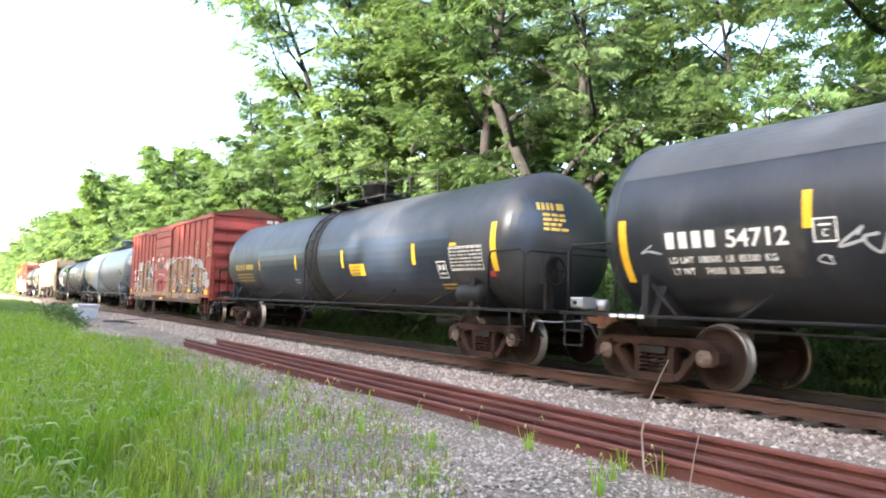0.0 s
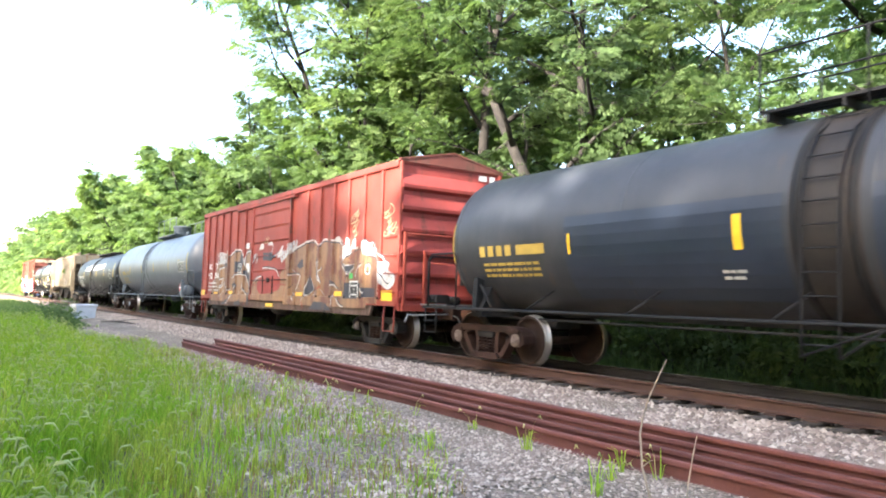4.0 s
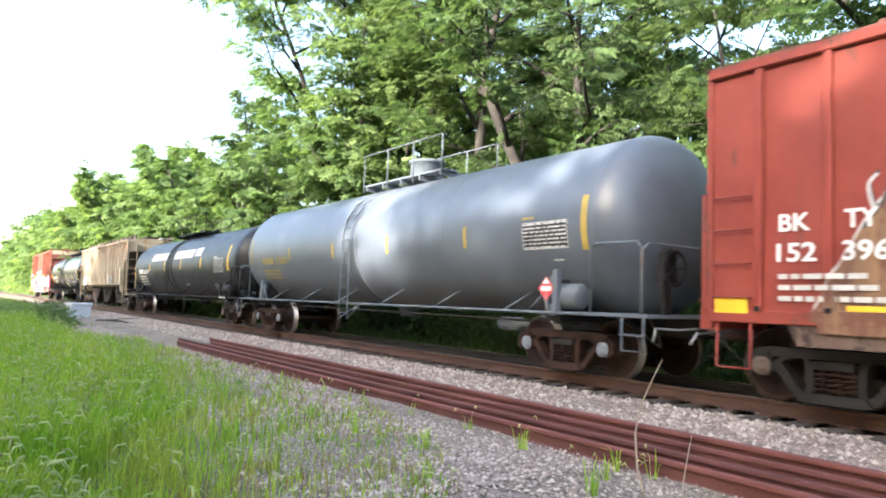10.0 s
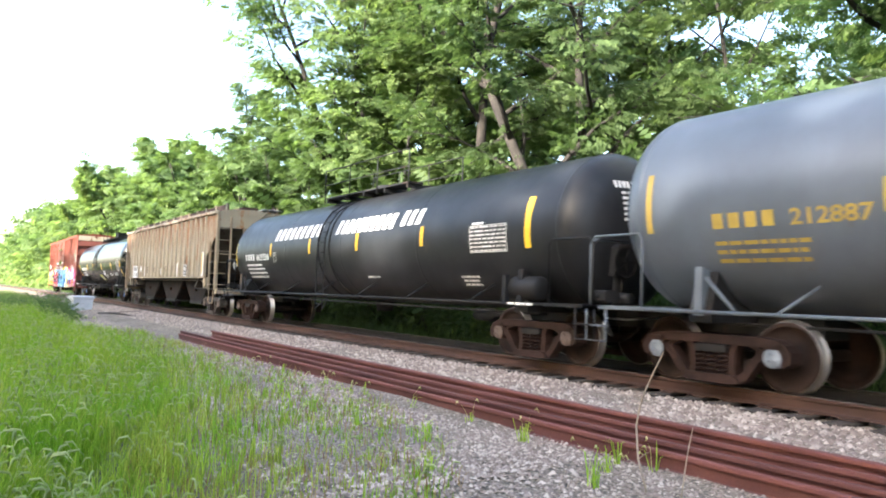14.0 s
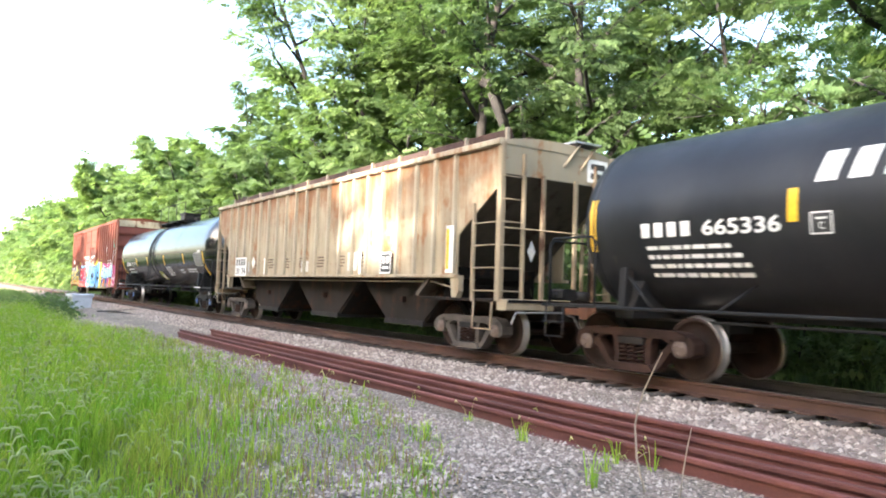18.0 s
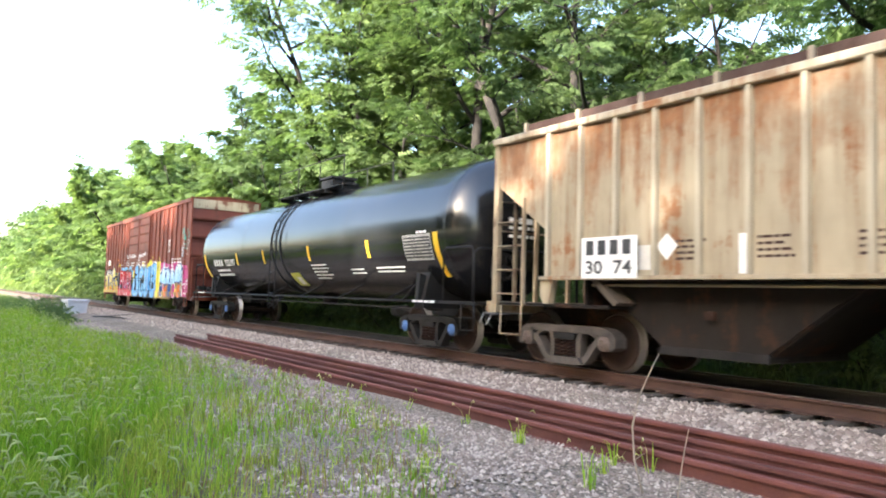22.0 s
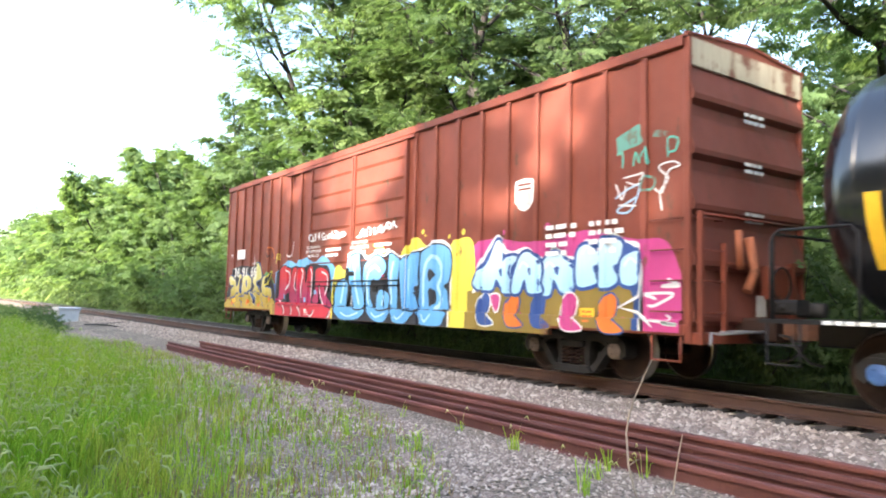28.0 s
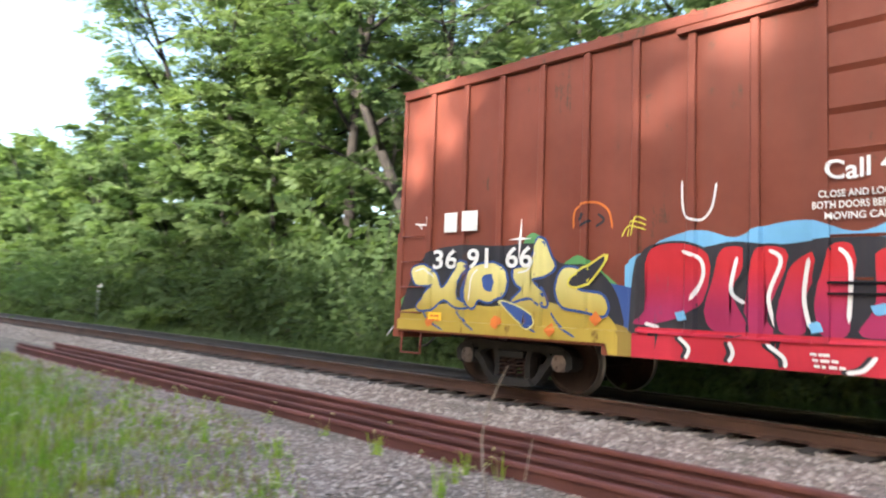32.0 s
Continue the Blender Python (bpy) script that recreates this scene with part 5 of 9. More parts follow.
def marks_second(car, spot, half, trim):
    place = lambda u, v, off=0.006: spot(u + (0.57 if u > -5.37 else 0.30), v, off)
    strip(car, place, -8.3, 1.8, 2.66, None, 0.16)
    part("painted_panel", sheet(place, -5.36, -1.6, 1.25, 2.56, 6, 8), TANK_PATCH, car, "cleaner blue-black painted panel")
    part("painted_panel", sheet(place, -0.55, 5.72, 1.25, 2.57, 14, 8), TANK_PATCH, car, "cleaner blue-black painted panel")
    part("ladder_stain", Shape().lathe([(-0.95, 1.411), (-0.93, 1.416), (-0.13, 1.416), (-0.11, 1.411)], "x", 72, (0, 0, 2.30)), TANK_STAIN, car, "brown oil-stained band behind the ladder")
    p2 = lambda u, v, o=0.0: place(u, v, 0.014 + o)
    letter_blocks(car, place, -7.4, -6.4, 1.98, 2.17, 4, YELLOW_OLD)
    text_lines(car, p2, -6.3, -5.38, 2.16, 1, 0.17, 0.05, YELLOW_OLD, 2)
    text_lines(car, place, -7.3, -5.6, 1.86, 3, 0.05, 0.05, YELLOW_OLD, 5)
    strip(car, p2, -5.24, 1.95, 2.28, None, 0.06)
    for x in (-2.2, 0.88, 4.37):
        strip(car, p2, x, 1.9, 2.35)
    strip(car, place, 7.18, 1.72, 2.63, None, 0.16)
    sg = part("yellow_sign", sheet(lambda u, v: place(u, v, 0.012), 1.24, 2.02, 1.7, 1.98, 2, 3), YELLOW, car, "yellow safety sign")
    text_lines(sg, lambda u, v: place(u, v, 0.017), 1.32, 1.97, 1.94, 3, 0.05, 0.03, YELLOW_OLD, 7)
    placard(car, p2, 5.41, 1.78, 0.34, WHITE, 0.003, True)
    data_plate(car, place, 5.74, 6.84, 1.75, 2.22, 0.012)
    text_lines(car, place, 5.75, 6.05, 2.30, 1, 0.06, 0.04, YELLOW, 8)
    part("painted_panel", sheet(place, 7.42, 7.78, 2.05, 2.85, 4, 8), TANK_PATCH, car)
    face = on_head(half, 1.41, 2.30)
    part("painted_panel", sheet(face, -1.05, -0.1, 2.45, 3.1, 8, 8), TANK_PATCH, car, "fresh blue-black patch on the tank head")
    letter_blocks(car, lambda u, v: face(u, v, 0.012), -0.85, -0.5, 2.86, 3.0, 4, YELLOW_OLD)
    text_lines(car, lambda u, v: face(u, v, 0.012), -0.46, -0.12, 3.0, 1, 0.13, 0.04, YELLOW_OLD, 15)
    text_lines(car, lambda u, v: face(u, v, 0.012), -0.75, -0.2, 2.8, 4, 0.05, 0.04, YELLOW_OLD, 16)
    text_lines(car, p2, -2.5, -2.1, 1.65, 2, 0.04, 0.04, WHITE_DIM, 9)
    text_lines(car, p2, 5.2, 5.8, 1.5, 2, 0.035, 0.04, YELLOW_OLD, 10)
    part("red_tag", sheet(place, 6.95, 7.12, 1.62, 1.72, 1, 1), PLATE_RED, car)


def marks_grey(car, place, half, trim):
    letter_blocks(car, place, -6.48, -5.55, 2.08, 2.27, 4, YELLOW_OLD)
    lettering(car, "212887", -5.4, 2.08, 0.19, YELLOW_OLD, place, 0.95)
    text_lines(car, place, -6.45, -4.9, 1.92, 3, 0.05, 0.06, YELLOW_OLD, 13)
    for x, z0, z1 in ((-7.46, 2.07, 2.9), (-4.3, 2.15, 2.52), (-1.45, 2.14, 2.52), (1.34, 2.15, 2.56), (4.32, 2.15, 2.56)):
        strip(car, place, x, z0, z1, YELLOW_OLD, 0.1)
    strip(car, place, 7.47, 2.0, 2.86, YELLOW_OLD, 0.13)
    data_plate(car, place, 6.01, 7.1, 2.05, 2.5, 0.006, 7, 4)
    text_lines(car, place, 6.0, 6.35, 2.6, 1, 0.04, 0.04, YELLOW_OLD, 6)
    text_lines(car, place, 6.7, 7.0, 1.88, 1, 0.03, 0.04, WHITE_DIM, 14)
    diamond(car, 6.65, -1.5, 1.39, 0.2)
    end_sign = part("hazard_placard", Shape().prism([(0.25, 1.4), (0.41, 1.24), (0.57, 1.4), (0.41, 1.56)], "x", half + 0.03, half + 0.036), PLATE_RED, car, "red and white diamond placard")
    part("placard_bar", Shape().box(half + 0.037, half + 0.041, 0.32, 0.5, 1.37, 1.43), WHITE, end_sign)
    part("post", Shape().box(6.82, 6.92, -1.52, -1.42, 1.0, 1.7), trim, car)


def marks_black(car, spot, half, trim):
    place = lambda u, v, off=0.006: spot(u + 0.37, v, off)
    letter_blocks(car, place, -5.0, -1.6, 2.57, 2.93, 9, WHITE, 0.25)
    letter_blocks(car, place, -0.75, 2.3, 2.57, 2.93, 10, WHITE, 0.25)
    letter_blocks(car, place, 2.5, 3.45, 2.6, 2.95, 3, WHITE, 0.25)
    letter_blocks(car, place, -7.5, -6.6, 2.02, 2.22, 4, WHITE)
    lettering(car, "665336", -6.45, 2.02, 0.2, WHITE, place, 1.1)
    placard(car, place, -4.86, 2.09, 0.26, WHITE)
    text_lines(car, place, -7.4, -5.7, 1.9, 4, 0.055, 0.07, WHITE, 21)
    strip(car, place, -8.42, 1.85, 2.65)
    strip(car, place, -5.2, 2.12, 2.52)
    for x in (-2.27, 0.56, 3.52):
        strip(car, place, x, 2.12, 2.54)
    strip(car, place, 6.93, 1.97, 2.87, None, 0.16)
    data_plate(car, place, 5.24, 6.36, 1.93, 2.44, 0.006, 7, 8)
    text_lines(car, place, 5.3, 5.7, 2.5, 1, 0.04, 0.04, WHITE, 29)
    text_lines(car, place, 4.7, 5.3, 1.5, 3, 0.035, 0.04, WHITE, 22)
    text_lines(car, place, 0.8, 1.4, 1.5, 1, 0.035, 0.04, WHITE, 23)
    face = on_head(half, 1.40, 2.28)
    letter_blocks(car, face, -0.62, -0.3, 2.98, 3.1, 4, WHITE)
    text_lines(car, face, -0.28, 0.15, 3.1, 1, 0.11, 0.05, WHITE, 24)
    text_lines(car, face, -0.5, 0.05, 2.92, 6, 0.045, 0.045, WHITE, 26)
    text_lines(car, lambda u, v: (u, -1.53, v), 6.97, 7.77, 1.02, 1, 0.04, 0.02, WHITE, 25)
    part("post", Shape().box(6.77, 6.85, -1.5, -1.4, 1.0, 1.5), trim, car)


def marks_gloss(car, spot, half, trim):
    place = lambda u, v, off=0.006: spot(u + 0.43, v, off)
    letter_blocks(car, place, -7.35, -6.3, 1.98, 2.2, 4, WHITE)
    lettering(car, "722197", -6.1, 1.98, 0.21, WHITE, place, 1.05)
    text_lines(car, place, -7.2, -5.2, 1.86, 2, 0.07, 0.08, WHITE, 31)
    for x in (-4.77, -2.3, 1.07, 4.42):
        strip(car, place, x, 1.98, 2.38)
    strip(car, place, -8.3, 1.6, 2.42, None, 0.17)
    strip(car, place, 7.3, 1.52, 2.42, None, 0.17)
    data_plate(car, place, 6.05, 7.12, 1.87, 2.4, 0.006, 8, 9)
    text_lines(car, place, 6.6, 7.1, 2.47, 1, 0.05, 0.04, WHITE, 32)
    sg = part("leaflet_board", sheet(place, -0.68, 0.0, 1.32, 1.68, 2, 3), LIME, car, "yellow and white notice")
    part("notice_panel", sheet(lambda u, v: place(u, v, 0.011), -0.4, -0.08, 1.36, 1.56, 1, 2), WHITE, sg)
    text_lines(car, place, 1.05, 2.1, 1.88, 5, 0.035, 0.05, WHITE, 33)
    text_lines(car, place, 3.25, 4.0, 1.74, 2, 0.035, 0.05, WHITE, 34)
    text_lines(car, place, 4.56, 6.0, 1.76, 2, 0.035, 0.05, WHITE, 35)
    text_lines(car, lambda u, v: (u, -1.53, v), 7.0, 8.0, 1.03, 1, 0.045, 0.02, WHITE, 36)
    text_lines(car, lambda u, v: (u, -1.53, v), -8.4, -7.4, 1.03, 1, 0.045, 0.02, WHITE, 39)
    for r in range(3):
        text_lines(car, lambda u, v: (half - 0.75 * (1 - math.sqrt(max(0, 1 - (u * u + (v - 2.55) ** 2) / 2.25))) + 0.012, u, v), -0.45, 0.35, 2.72 - 0.17 * r, 1, 0.11 if r == 0 else 0.06, 0.05, WHITE, 37 + r)


def build_tanks():
    tank_car(0.05, 1.42, 2.33, 8.35, (7.15, 7.15), TANK_WORN, TRIM_DARK, "black tank car with white lettering and a greyer top", 0.4, 0.2, "round", marks_first)
    tank_car(-18.32, 1.41, 2.30, 8.52, (7.18, 7.11), TANK_OLD, TRIM_DARK, "faded black tank car with blue-black panels and yellow marks", -0.53, 0.70, "round", marks_second, "grey", None, (-1.70, 2.50))
    tank_car(-53.35, 1.50, 2.47, 8.4, (6.71, 6.66), TANK_GREY, TRIM_GREY, "light grey tank car with faded yellow marks", -0.56, 0.6, "round", marks_grey, "steel", TRIM_GREY, (-1.2, 2.4))
    tank_car(-70.82, 1.40, 2.28, 8.73, (7.5, 7.12), TANK_SATIN, TRIM_DARK, "satin black tank car with a large white company name", -0.98, 0.17, "flat", marks_black, "grey", None, (-2.33, 2.27))
    tank_car(-107.28, 1.50, 2.55, 8.83, (7.12, 6.99), TANK_GLOSS, TRIM_DARK, "glossy new black tank car with white and yellow marks", -0.77, 0.23, "square", marks_gloss, "blue black", None, (-2.47, 2.13))


build_tanks()


# ---- boxcars ----
def boxcar(name, x, half, z0, z1, trucks, skin, end_skin, roof_skin, label, posts, door, ribs, mark, door_leaves=1):
    """posts: places of the side posts; door: its two edges."""
    car = start_car(name, x, label, "boxcar")
    w = 1.41
    rise = 0.32 if name == "boxcar" else 0.14

    def side(u):
        """How far the side stands out at u: posts carry the paint too."""
        d = 0.0
        for p in posts:
            d = max(d, min(1.0, max(0.0, (0.085 - abs(u - p)) / 0.035)))
        out = w + 0.055 * d
        if door[0] - 0.05 < u < door[1] + 0.05:
            out = w + 0.062
            for q in range(door_leaves + 1):
                if abs(u - door[0] - (door[1] - door[0]) * q / door_leaves) < 0.115:
                    out = w + 0.09
        return out

    def place(u, v, off=0.006):
        return (u, -(side(u) + off), v)

    for k in (-1, 1):
        part("side_wall", Shape().box(-half, half, min(k * w, k * (w - 0.05)), max(k * w, k * (w - 0.05)), z0 + 0.02, z1), skin, car)
        part("top_chord", Shape().box(-half, half, min(k * w, k * (w + 0.07)), max(k * w, k * (w + 0.07)), z1 - 0.10, z1 + 0.03, 0.015), skin, car)
        part("side_sill", Shape().box(-half, half, min(k * (w - 0.06), k * (w + 0.045)), max(k * (w - 0.06), k * (w + 0.045)), z0 - 0.02, z0 + 0.14, 0.012), skin, car)
        sk = [(-half + 1.0, z0), (half - 1.1, z0), (half - 1.25, z0 - 0.26), (-half + 1.15, z0 - 0.26)] if name == "boxcar" else [(-half + 4.0, z0), (half - 2.6, z0), (half - 2.6, z0 - 0.13), (-half + 4.0, z0 - 0.13)]
        part("fish_belly_sill", Shape().prism(sk, "y", min(k * (w - 0.04), k * (w + 0.02)), max(k * (w - 0.04), k * (w + 0.02))), SILL_GRIME if name == "boxcar" else skin, car)
        pm = Shape().box(-0.05, 0.05, -0.055, 0, z0 + 0.14, z1 - 0.10, 0.012).mesh("side_post", skin)
        for p in posts:
            part("side_post", pm, skin, car, at=(p, -w, 0) if k < 0 else pose(p, w, 0, 0, 0, 180))
        # end wall with pressed ribs
        prof = [(half, z0)]
        n = ribs
        h = (z1 - z0 - 0.25) / n
        for i in range(n):
            b = z0 + 0.12 + i * h
            prof += [(half, b), (half + 0.11, b + 0.06), (half + 0.12, b + 0.13), (half + 0.02, b + h * 0.72), (half, b + h * 0.8)]
        prof += [(half, z1), (half - 0.06, z1), (half - 0.06, z0)]
        part("end_wall", Shape().prism([(k * a, b) for a, b in prof], "y", -w + 0.02, w - 0.02), end_skin, car)
        part("end_cap", Shape().prism([(-w, z1 - 0.02), (w, z1 - 0.02), (w, z1 + 0.03), (0, z1 + rise), (-w, z1 + 0.03)], "x", k * half - 0.03, k * half + 0.03), end_skin, car)
        for s in (-1, 1):
            part("corner_post", Shape().box(min(k * (half - 0.02), k * (half + 0.07)), max(k * (half - 0.02), k * (half + 0.07)), min(s * (w - 0.05), s * (w + 0.03)), max(s * (w - 0.05), s * (w + 0.03)), z0 - 0.1, z1 + 0.02, 0.012), skin, car)
    # roof of folded sheets
    n = 14
    for i in range(n):
        a, b = -half - 0.06 + (2 * half + 0.12) * i / n, -half - 0.06 + (2 * half + 0.12) * (i + 1) / n
        s = Shape().prism([(-w - 0.07, z1 + 0.02), (w + 0.07, z1 + 0.02), (w + 0.07, z1 + 0.05), (0, z1 + rise + 0.03), (-w - 0.07, z1 + 0.05)], "x", a, b)
        s.prism([(-w - 0.07, z1 + 0.05), (0, z1 + rise + 0.03), (w + 0.07, z1 + 0.05), (w + 0.07, z1 + 0.08), (0, z1 + rise + 0.07), (-w - 0.07, z1 + 0.08)], "x", b - 0.04, b + 0.02)
        part("roof_sheet", s, roof_skin, car)
    part("floor", Shape().box(-half + 0.1, half - 0.1, -w + 0.06, w - 0.06, z0 - 0.02, z0 + 0.05), BLACK_IRON, car)
    part("centre_sill", Shape().box(-half - 0.3, half + 0.3, -0.22, 0.22, 0.66, 1.0, 0.02), BLACK_IRON, car)
    for q in np.linspace(-half + 2.6, half - 2.6, 7):
        part("cross_bearer", Shape().box(q - 0.06, q + 0.06, -w + 0.08, w - 0.08, 0.82, z0), BLACK_IRON, car)
    part("air_reservoir", Shape().lathe([(-0.5, 0), (-0.5, 0.18), (0.5, 0.18), (0.5, 0)], "x", 16, (-0.8, -0.75, 0.72)), BLACK_IRON, car)
    part("brake_rod", Shape().tube([(-trucks[0] + 1.2, -0.6, 0.72), (trucks[1] - 1.2, -0.6, 0.72)], 0.02, 5), BLACK_IRON, car)
    # plug or sliding doors with pressed panels
    span = (door[1] - door[0]) / door_leaves
    for k in (-1, 1):
        for q in range(door_leaves):
            a, b = door[0] + span * q, door[0] + span * (q + 1)
            yy = (k * (w + 0.004), k * (w + 0.05))
            d = part("door", Shape().box(a + 0.03, b - 0.03, min(yy), max(yy), z0 + 0.16, z1 - 0.16), skin, car, "ribbed sliding door")
            for e in (a + 0.06, b - 0.06):
                part("door_edge", Shape().box(e - 0.04, e + 0.04, min(k * (w + 0.05), k * (w + 0.085)), max(k * (w + 0.05), k * (w + 0.085)), z0 + 0.16, z1 - 0.16), skin, d)
            for z in (even(1.47, 3.77, 6) if name == "boxcar" else even(1.62, 4.26, 7)):
                part("door_rib", Shape().prism([(k * (w + 0.05), z + 0.022), (k * (w + 0.085), z + 0.012), (k * (w + 0.05), z - 0.05)], "x", a + 0.1, b - 0.1), skin, d)
            for rx in ((a + b) / 2 - 0.42, (a + b) / 2 + 0.42):
                part("lock_rod", Shape().tube([(rx, k * (w + 0.1), z0 + 0.2), (rx, k * (w + 0.1), z0 + 0.75)], 0.014, 5), BLACK_IRON, d)
            for z in ((z0 + 0.62,) if name == "boxcar" else (1.47, 1.58)):
                part("door_handle", Shape().tube([(a + 0.1, k * (w + 0.115), z), (b - 0.1, k * (w + 0.115), z)], 0.014, 5), BLACK_IRON, d)
            if name != "boxcar" and q == 1:
                part("door_latch", Shape().box(a - 0.14, a + 0.02, min(k * (w + 0.05), k * (w + 0.15)), max(k * (w + 0.05), k * (w + 0.15)), 1.60, 1.90, 0.02).box(a + 0.02, a + 0.24, min(k * (w + 0.05), k * (w + 0.14)), max(k * (w + 0.05), k * (w + 0.14)), 1.70, 1.82, 0.015).tube([(a - 0.06, k * (w + 0.11), 1.62), (a + 0.1, k * (w + 0.12), 1.45), (a + 0.04, k * (w + 0.11), 1.2), (a - 0.04, k * (w + 0.11), 0.98)], 0.035, 6), BLACK_IRON, d, "black steel door latch")
            part("door_bracket", Shape().box((a + b) / 2 - 0.1, (a + b) / 2 + 0.1, min(k * (w + 0.05), k * (w + 0.1)), max(k * (w + 0.05), k * (w + 0.1)), z0 + 0.55, z0 + 0.7), BLACK_IRON, d)
        part("door_track", Shape().box(door[0] - 1.6, door[1] + 0.5, min(k * w, k * (w + 0.09)), max(k * w, k * (w + 0.09)), z0 + 0.06, z0 + 0.13), skin, car)
        part("door_top_track", Shape().box(door[0] - 1.6, door[1] + 0.3, min(k * w, k * (w + 0.1)), max(k * w, k * (w + 0.1)), z1 - 0.19, z1 - 0.12), skin, car)
        for q in (posts if name == "boxcar" else ()):
            part("post_foot", Shape().box(q - 0.035, q + 0.035, min(k * (w + 0.03), k * (w + 0.085)), max(k * (w + 0.03), k * (w + 0.085)), z0 + 0.13, z0 + 0.19), BLACK_IRON, car)
    # grab irons, sill steps, end ladder and brake gear
    for k in (-1, 1):
        for i in range(4):
            z = z0 + 0.3 + 0.42 * i
            xx = k * (half - 0.3)
            part("grab_iron", Shape().tube([(xx - 0.24, -w, z), (xx - 0.24, -w - 0.07, z), (xx + 0.24, -w - 0.07, z), (xx + 0.24, -w, z)], 0.013, 5), skin, car)
            part("grab_iron", Shape().tube([(k * (half + 0.02), -w + 0.1, z), (k * (half + 0.17), -w + 0.1, z), (k * (half + 0.17), -w + 0.6, z), (k * (half + 0.02), -w + 0.6, z)], 0.013, 5), skin, car)
        part("ladder_stile", Shape().box(min(k * (half + 0.13), k * (half + 0.2)), max(k * (half + 0.13), k * (half + 0.2)), -w + 0.58, -w + 0.63, z0 - 0.02, z0 + 1.25), skin, car)
        part("ladder_stile", Shape().box(min(k * (half + 0.13), k * (half + 0.2)), max(k * (half + 0.13), k * (half + 0.2)), -w + 0.05, -w + 0.11, z0 - 0.02, z0 + 1.65), skin, car)
        part("ladder_stile", Shape().box(min(k * (half + 0.13), k * (half + 0.2)), max(k * (half + 0.13), k * (half + 0.2)), w - 0.55, w - 0.47, z0 - 0.02, z0 + 1.05), skin, car)
        part("cross_grab", Shape().tube([(k * (half + 0.17), -w + 0.08, z0 + 1.62), (k * (half + 0.17), w - 0.08, z0 + 1.62)], 0.02, 6), skin, car)
        part("cross_grab", Shape().tube([(k * (half + 0.17), -w + 0.6, z0 + 0.98), (k * (half + 0.17), w - 0.5, z0 + 0.98)], 0.016, 6), skin, car)
        part("sill_step", Shape().tube([(k * (half - 0.55), -w, z0), (k * (half - 0.55), -w - 0.02, 0.42), (k * (half - 0.08), -w - 0.02, 0.42), (k * (half - 0.08), -w, z0)], 0.02, 6), skin, car)
        part("end_sill", Shape().box(min(k * (half - 0.05), k * (half + 0.2)), max(k * (half - 0.05), k * (half + 0.2)), -w + 0.03, w - 0.03, z0 - 0.12, z0 + 0.03, 0.015), skin, car)
        part("brake_step", Shape().box(min(k * (half + 0.12), k * (half + 0.4)), max(k * (half + 0.12), k * (half + 0.4)), -0.85, 0.5, z0 + 0.03, z0 + 0.06), GALV, car)
        part("uncoupling_lever", Shape().tube([(k * (half + 0.35), -w + 0.02, 0.66), (k * (half + 0.3), -w + 0.12, 0.82), (k * (half + 0.35), -1.2, 0.80), (k * (half + 0.45), -0.2, 0.84)], 0.016, 6), GALV, car, "bare steel uncoupling lever")
        part("draft_housing", Shape().box(min(k * (half - 0.1), k * (half + 0.6)), max(k * (half - 0.1), k * (half + 0.6)), -0.3, 0.3, 0.70, 1.02, 0.03), IRON, car)
        truck(car, k * trucks[(k + 1) // 2], "grey black")
    hb = part("hand_brake_box", Shape().box(half + 0.13, half + 0.27, 0.1, 0.62, z0 + 0.5, z0 + 0.98, 0.03), skin if ribs < 7 else IRON, car)
    if name != "boxcar":
        part("brake_wheel", Shape().lathe([(half + 0.30, 0.24), (half + 0.33, 0.26), (half + 0.34, 0.24), (half + 0.31, 0.22), (half + 0.30, 0.24)], "x", 20, (0, 0.36, z0 + 0.72)), BLACK_IRON, hb)
    ends(car, half + 0.75)
    folds = [p + k * e for p in posts for k in (-1, 1) for e in (0.05, 0.085)]
    for q in range(door_leaves + 1):
        edge = door[0] + (door[1] - door[0]) * q / door_leaves
        for k, e in ((-1, 0.05 if q == 0 else 0.115), (1, 0.05 if q == door_leaves else 0.115)):
            folds += [edge + k * e - 0.002, edge + k * e + 0.002]
    SEAMS[:] = sorted(folds + ([-3.502, -3.498, 1.998, 2.002] if name == "boxcar" else [-4.202, -4.198, 2.798, 2.802]))
    mark(car, place, half, z0, z1, side)
    SEAMS.clear()
    return car


def even(a, b, n):
    return [a + (b - a) * i / (n - 1) for i in range(n)]


RED = paint("boxcar_red", (0.245, 0.040, 0.026), (0.09, 0.045, 0.03), 0.22, 0.3, 0.55, (0.16, 0.05, 0.04))
RED_END = paint("boxcar_red_end", (0.30, 0.050, 0.042), (0.11, 0.04, 0.03), 0.25, 0.35, 0.6, (0.13, 0.045, 0.04))
BROWN = paint("boxcar_brown_red", (0.175, 0.040, 0.021), (0.075, 0.045, 0.028), 0.22, 0.3, 0.55, (0.13, 0.05, 0.035))
BROWN_END = paint("boxcar_brown_end", (0.14, 0.036, 0.023), (0.07, 0.04, 0.028), 0.3, 0.35, 0.6, (0.09, 0.04, 0.03))
SILL_GRIME = paint("sill_grime", (0.085, 0.050, 0.038), (0.035, 0.02, 0.016), 0.5, 0.6, 0.75, (0.20, 0.15, 0.12))
ROOF = paint("roof_rusty", (0.20, 0.06, 0.045), (0.12, 0.06, 0.04), 0.5, 0.4, 0.7)


def spray_paint(name, c):
    return paint("spray_" + name, c, (0.16, 0.07, 0.045), 0.14, 0.22, 0.5, [v * 0.55 for v in c])


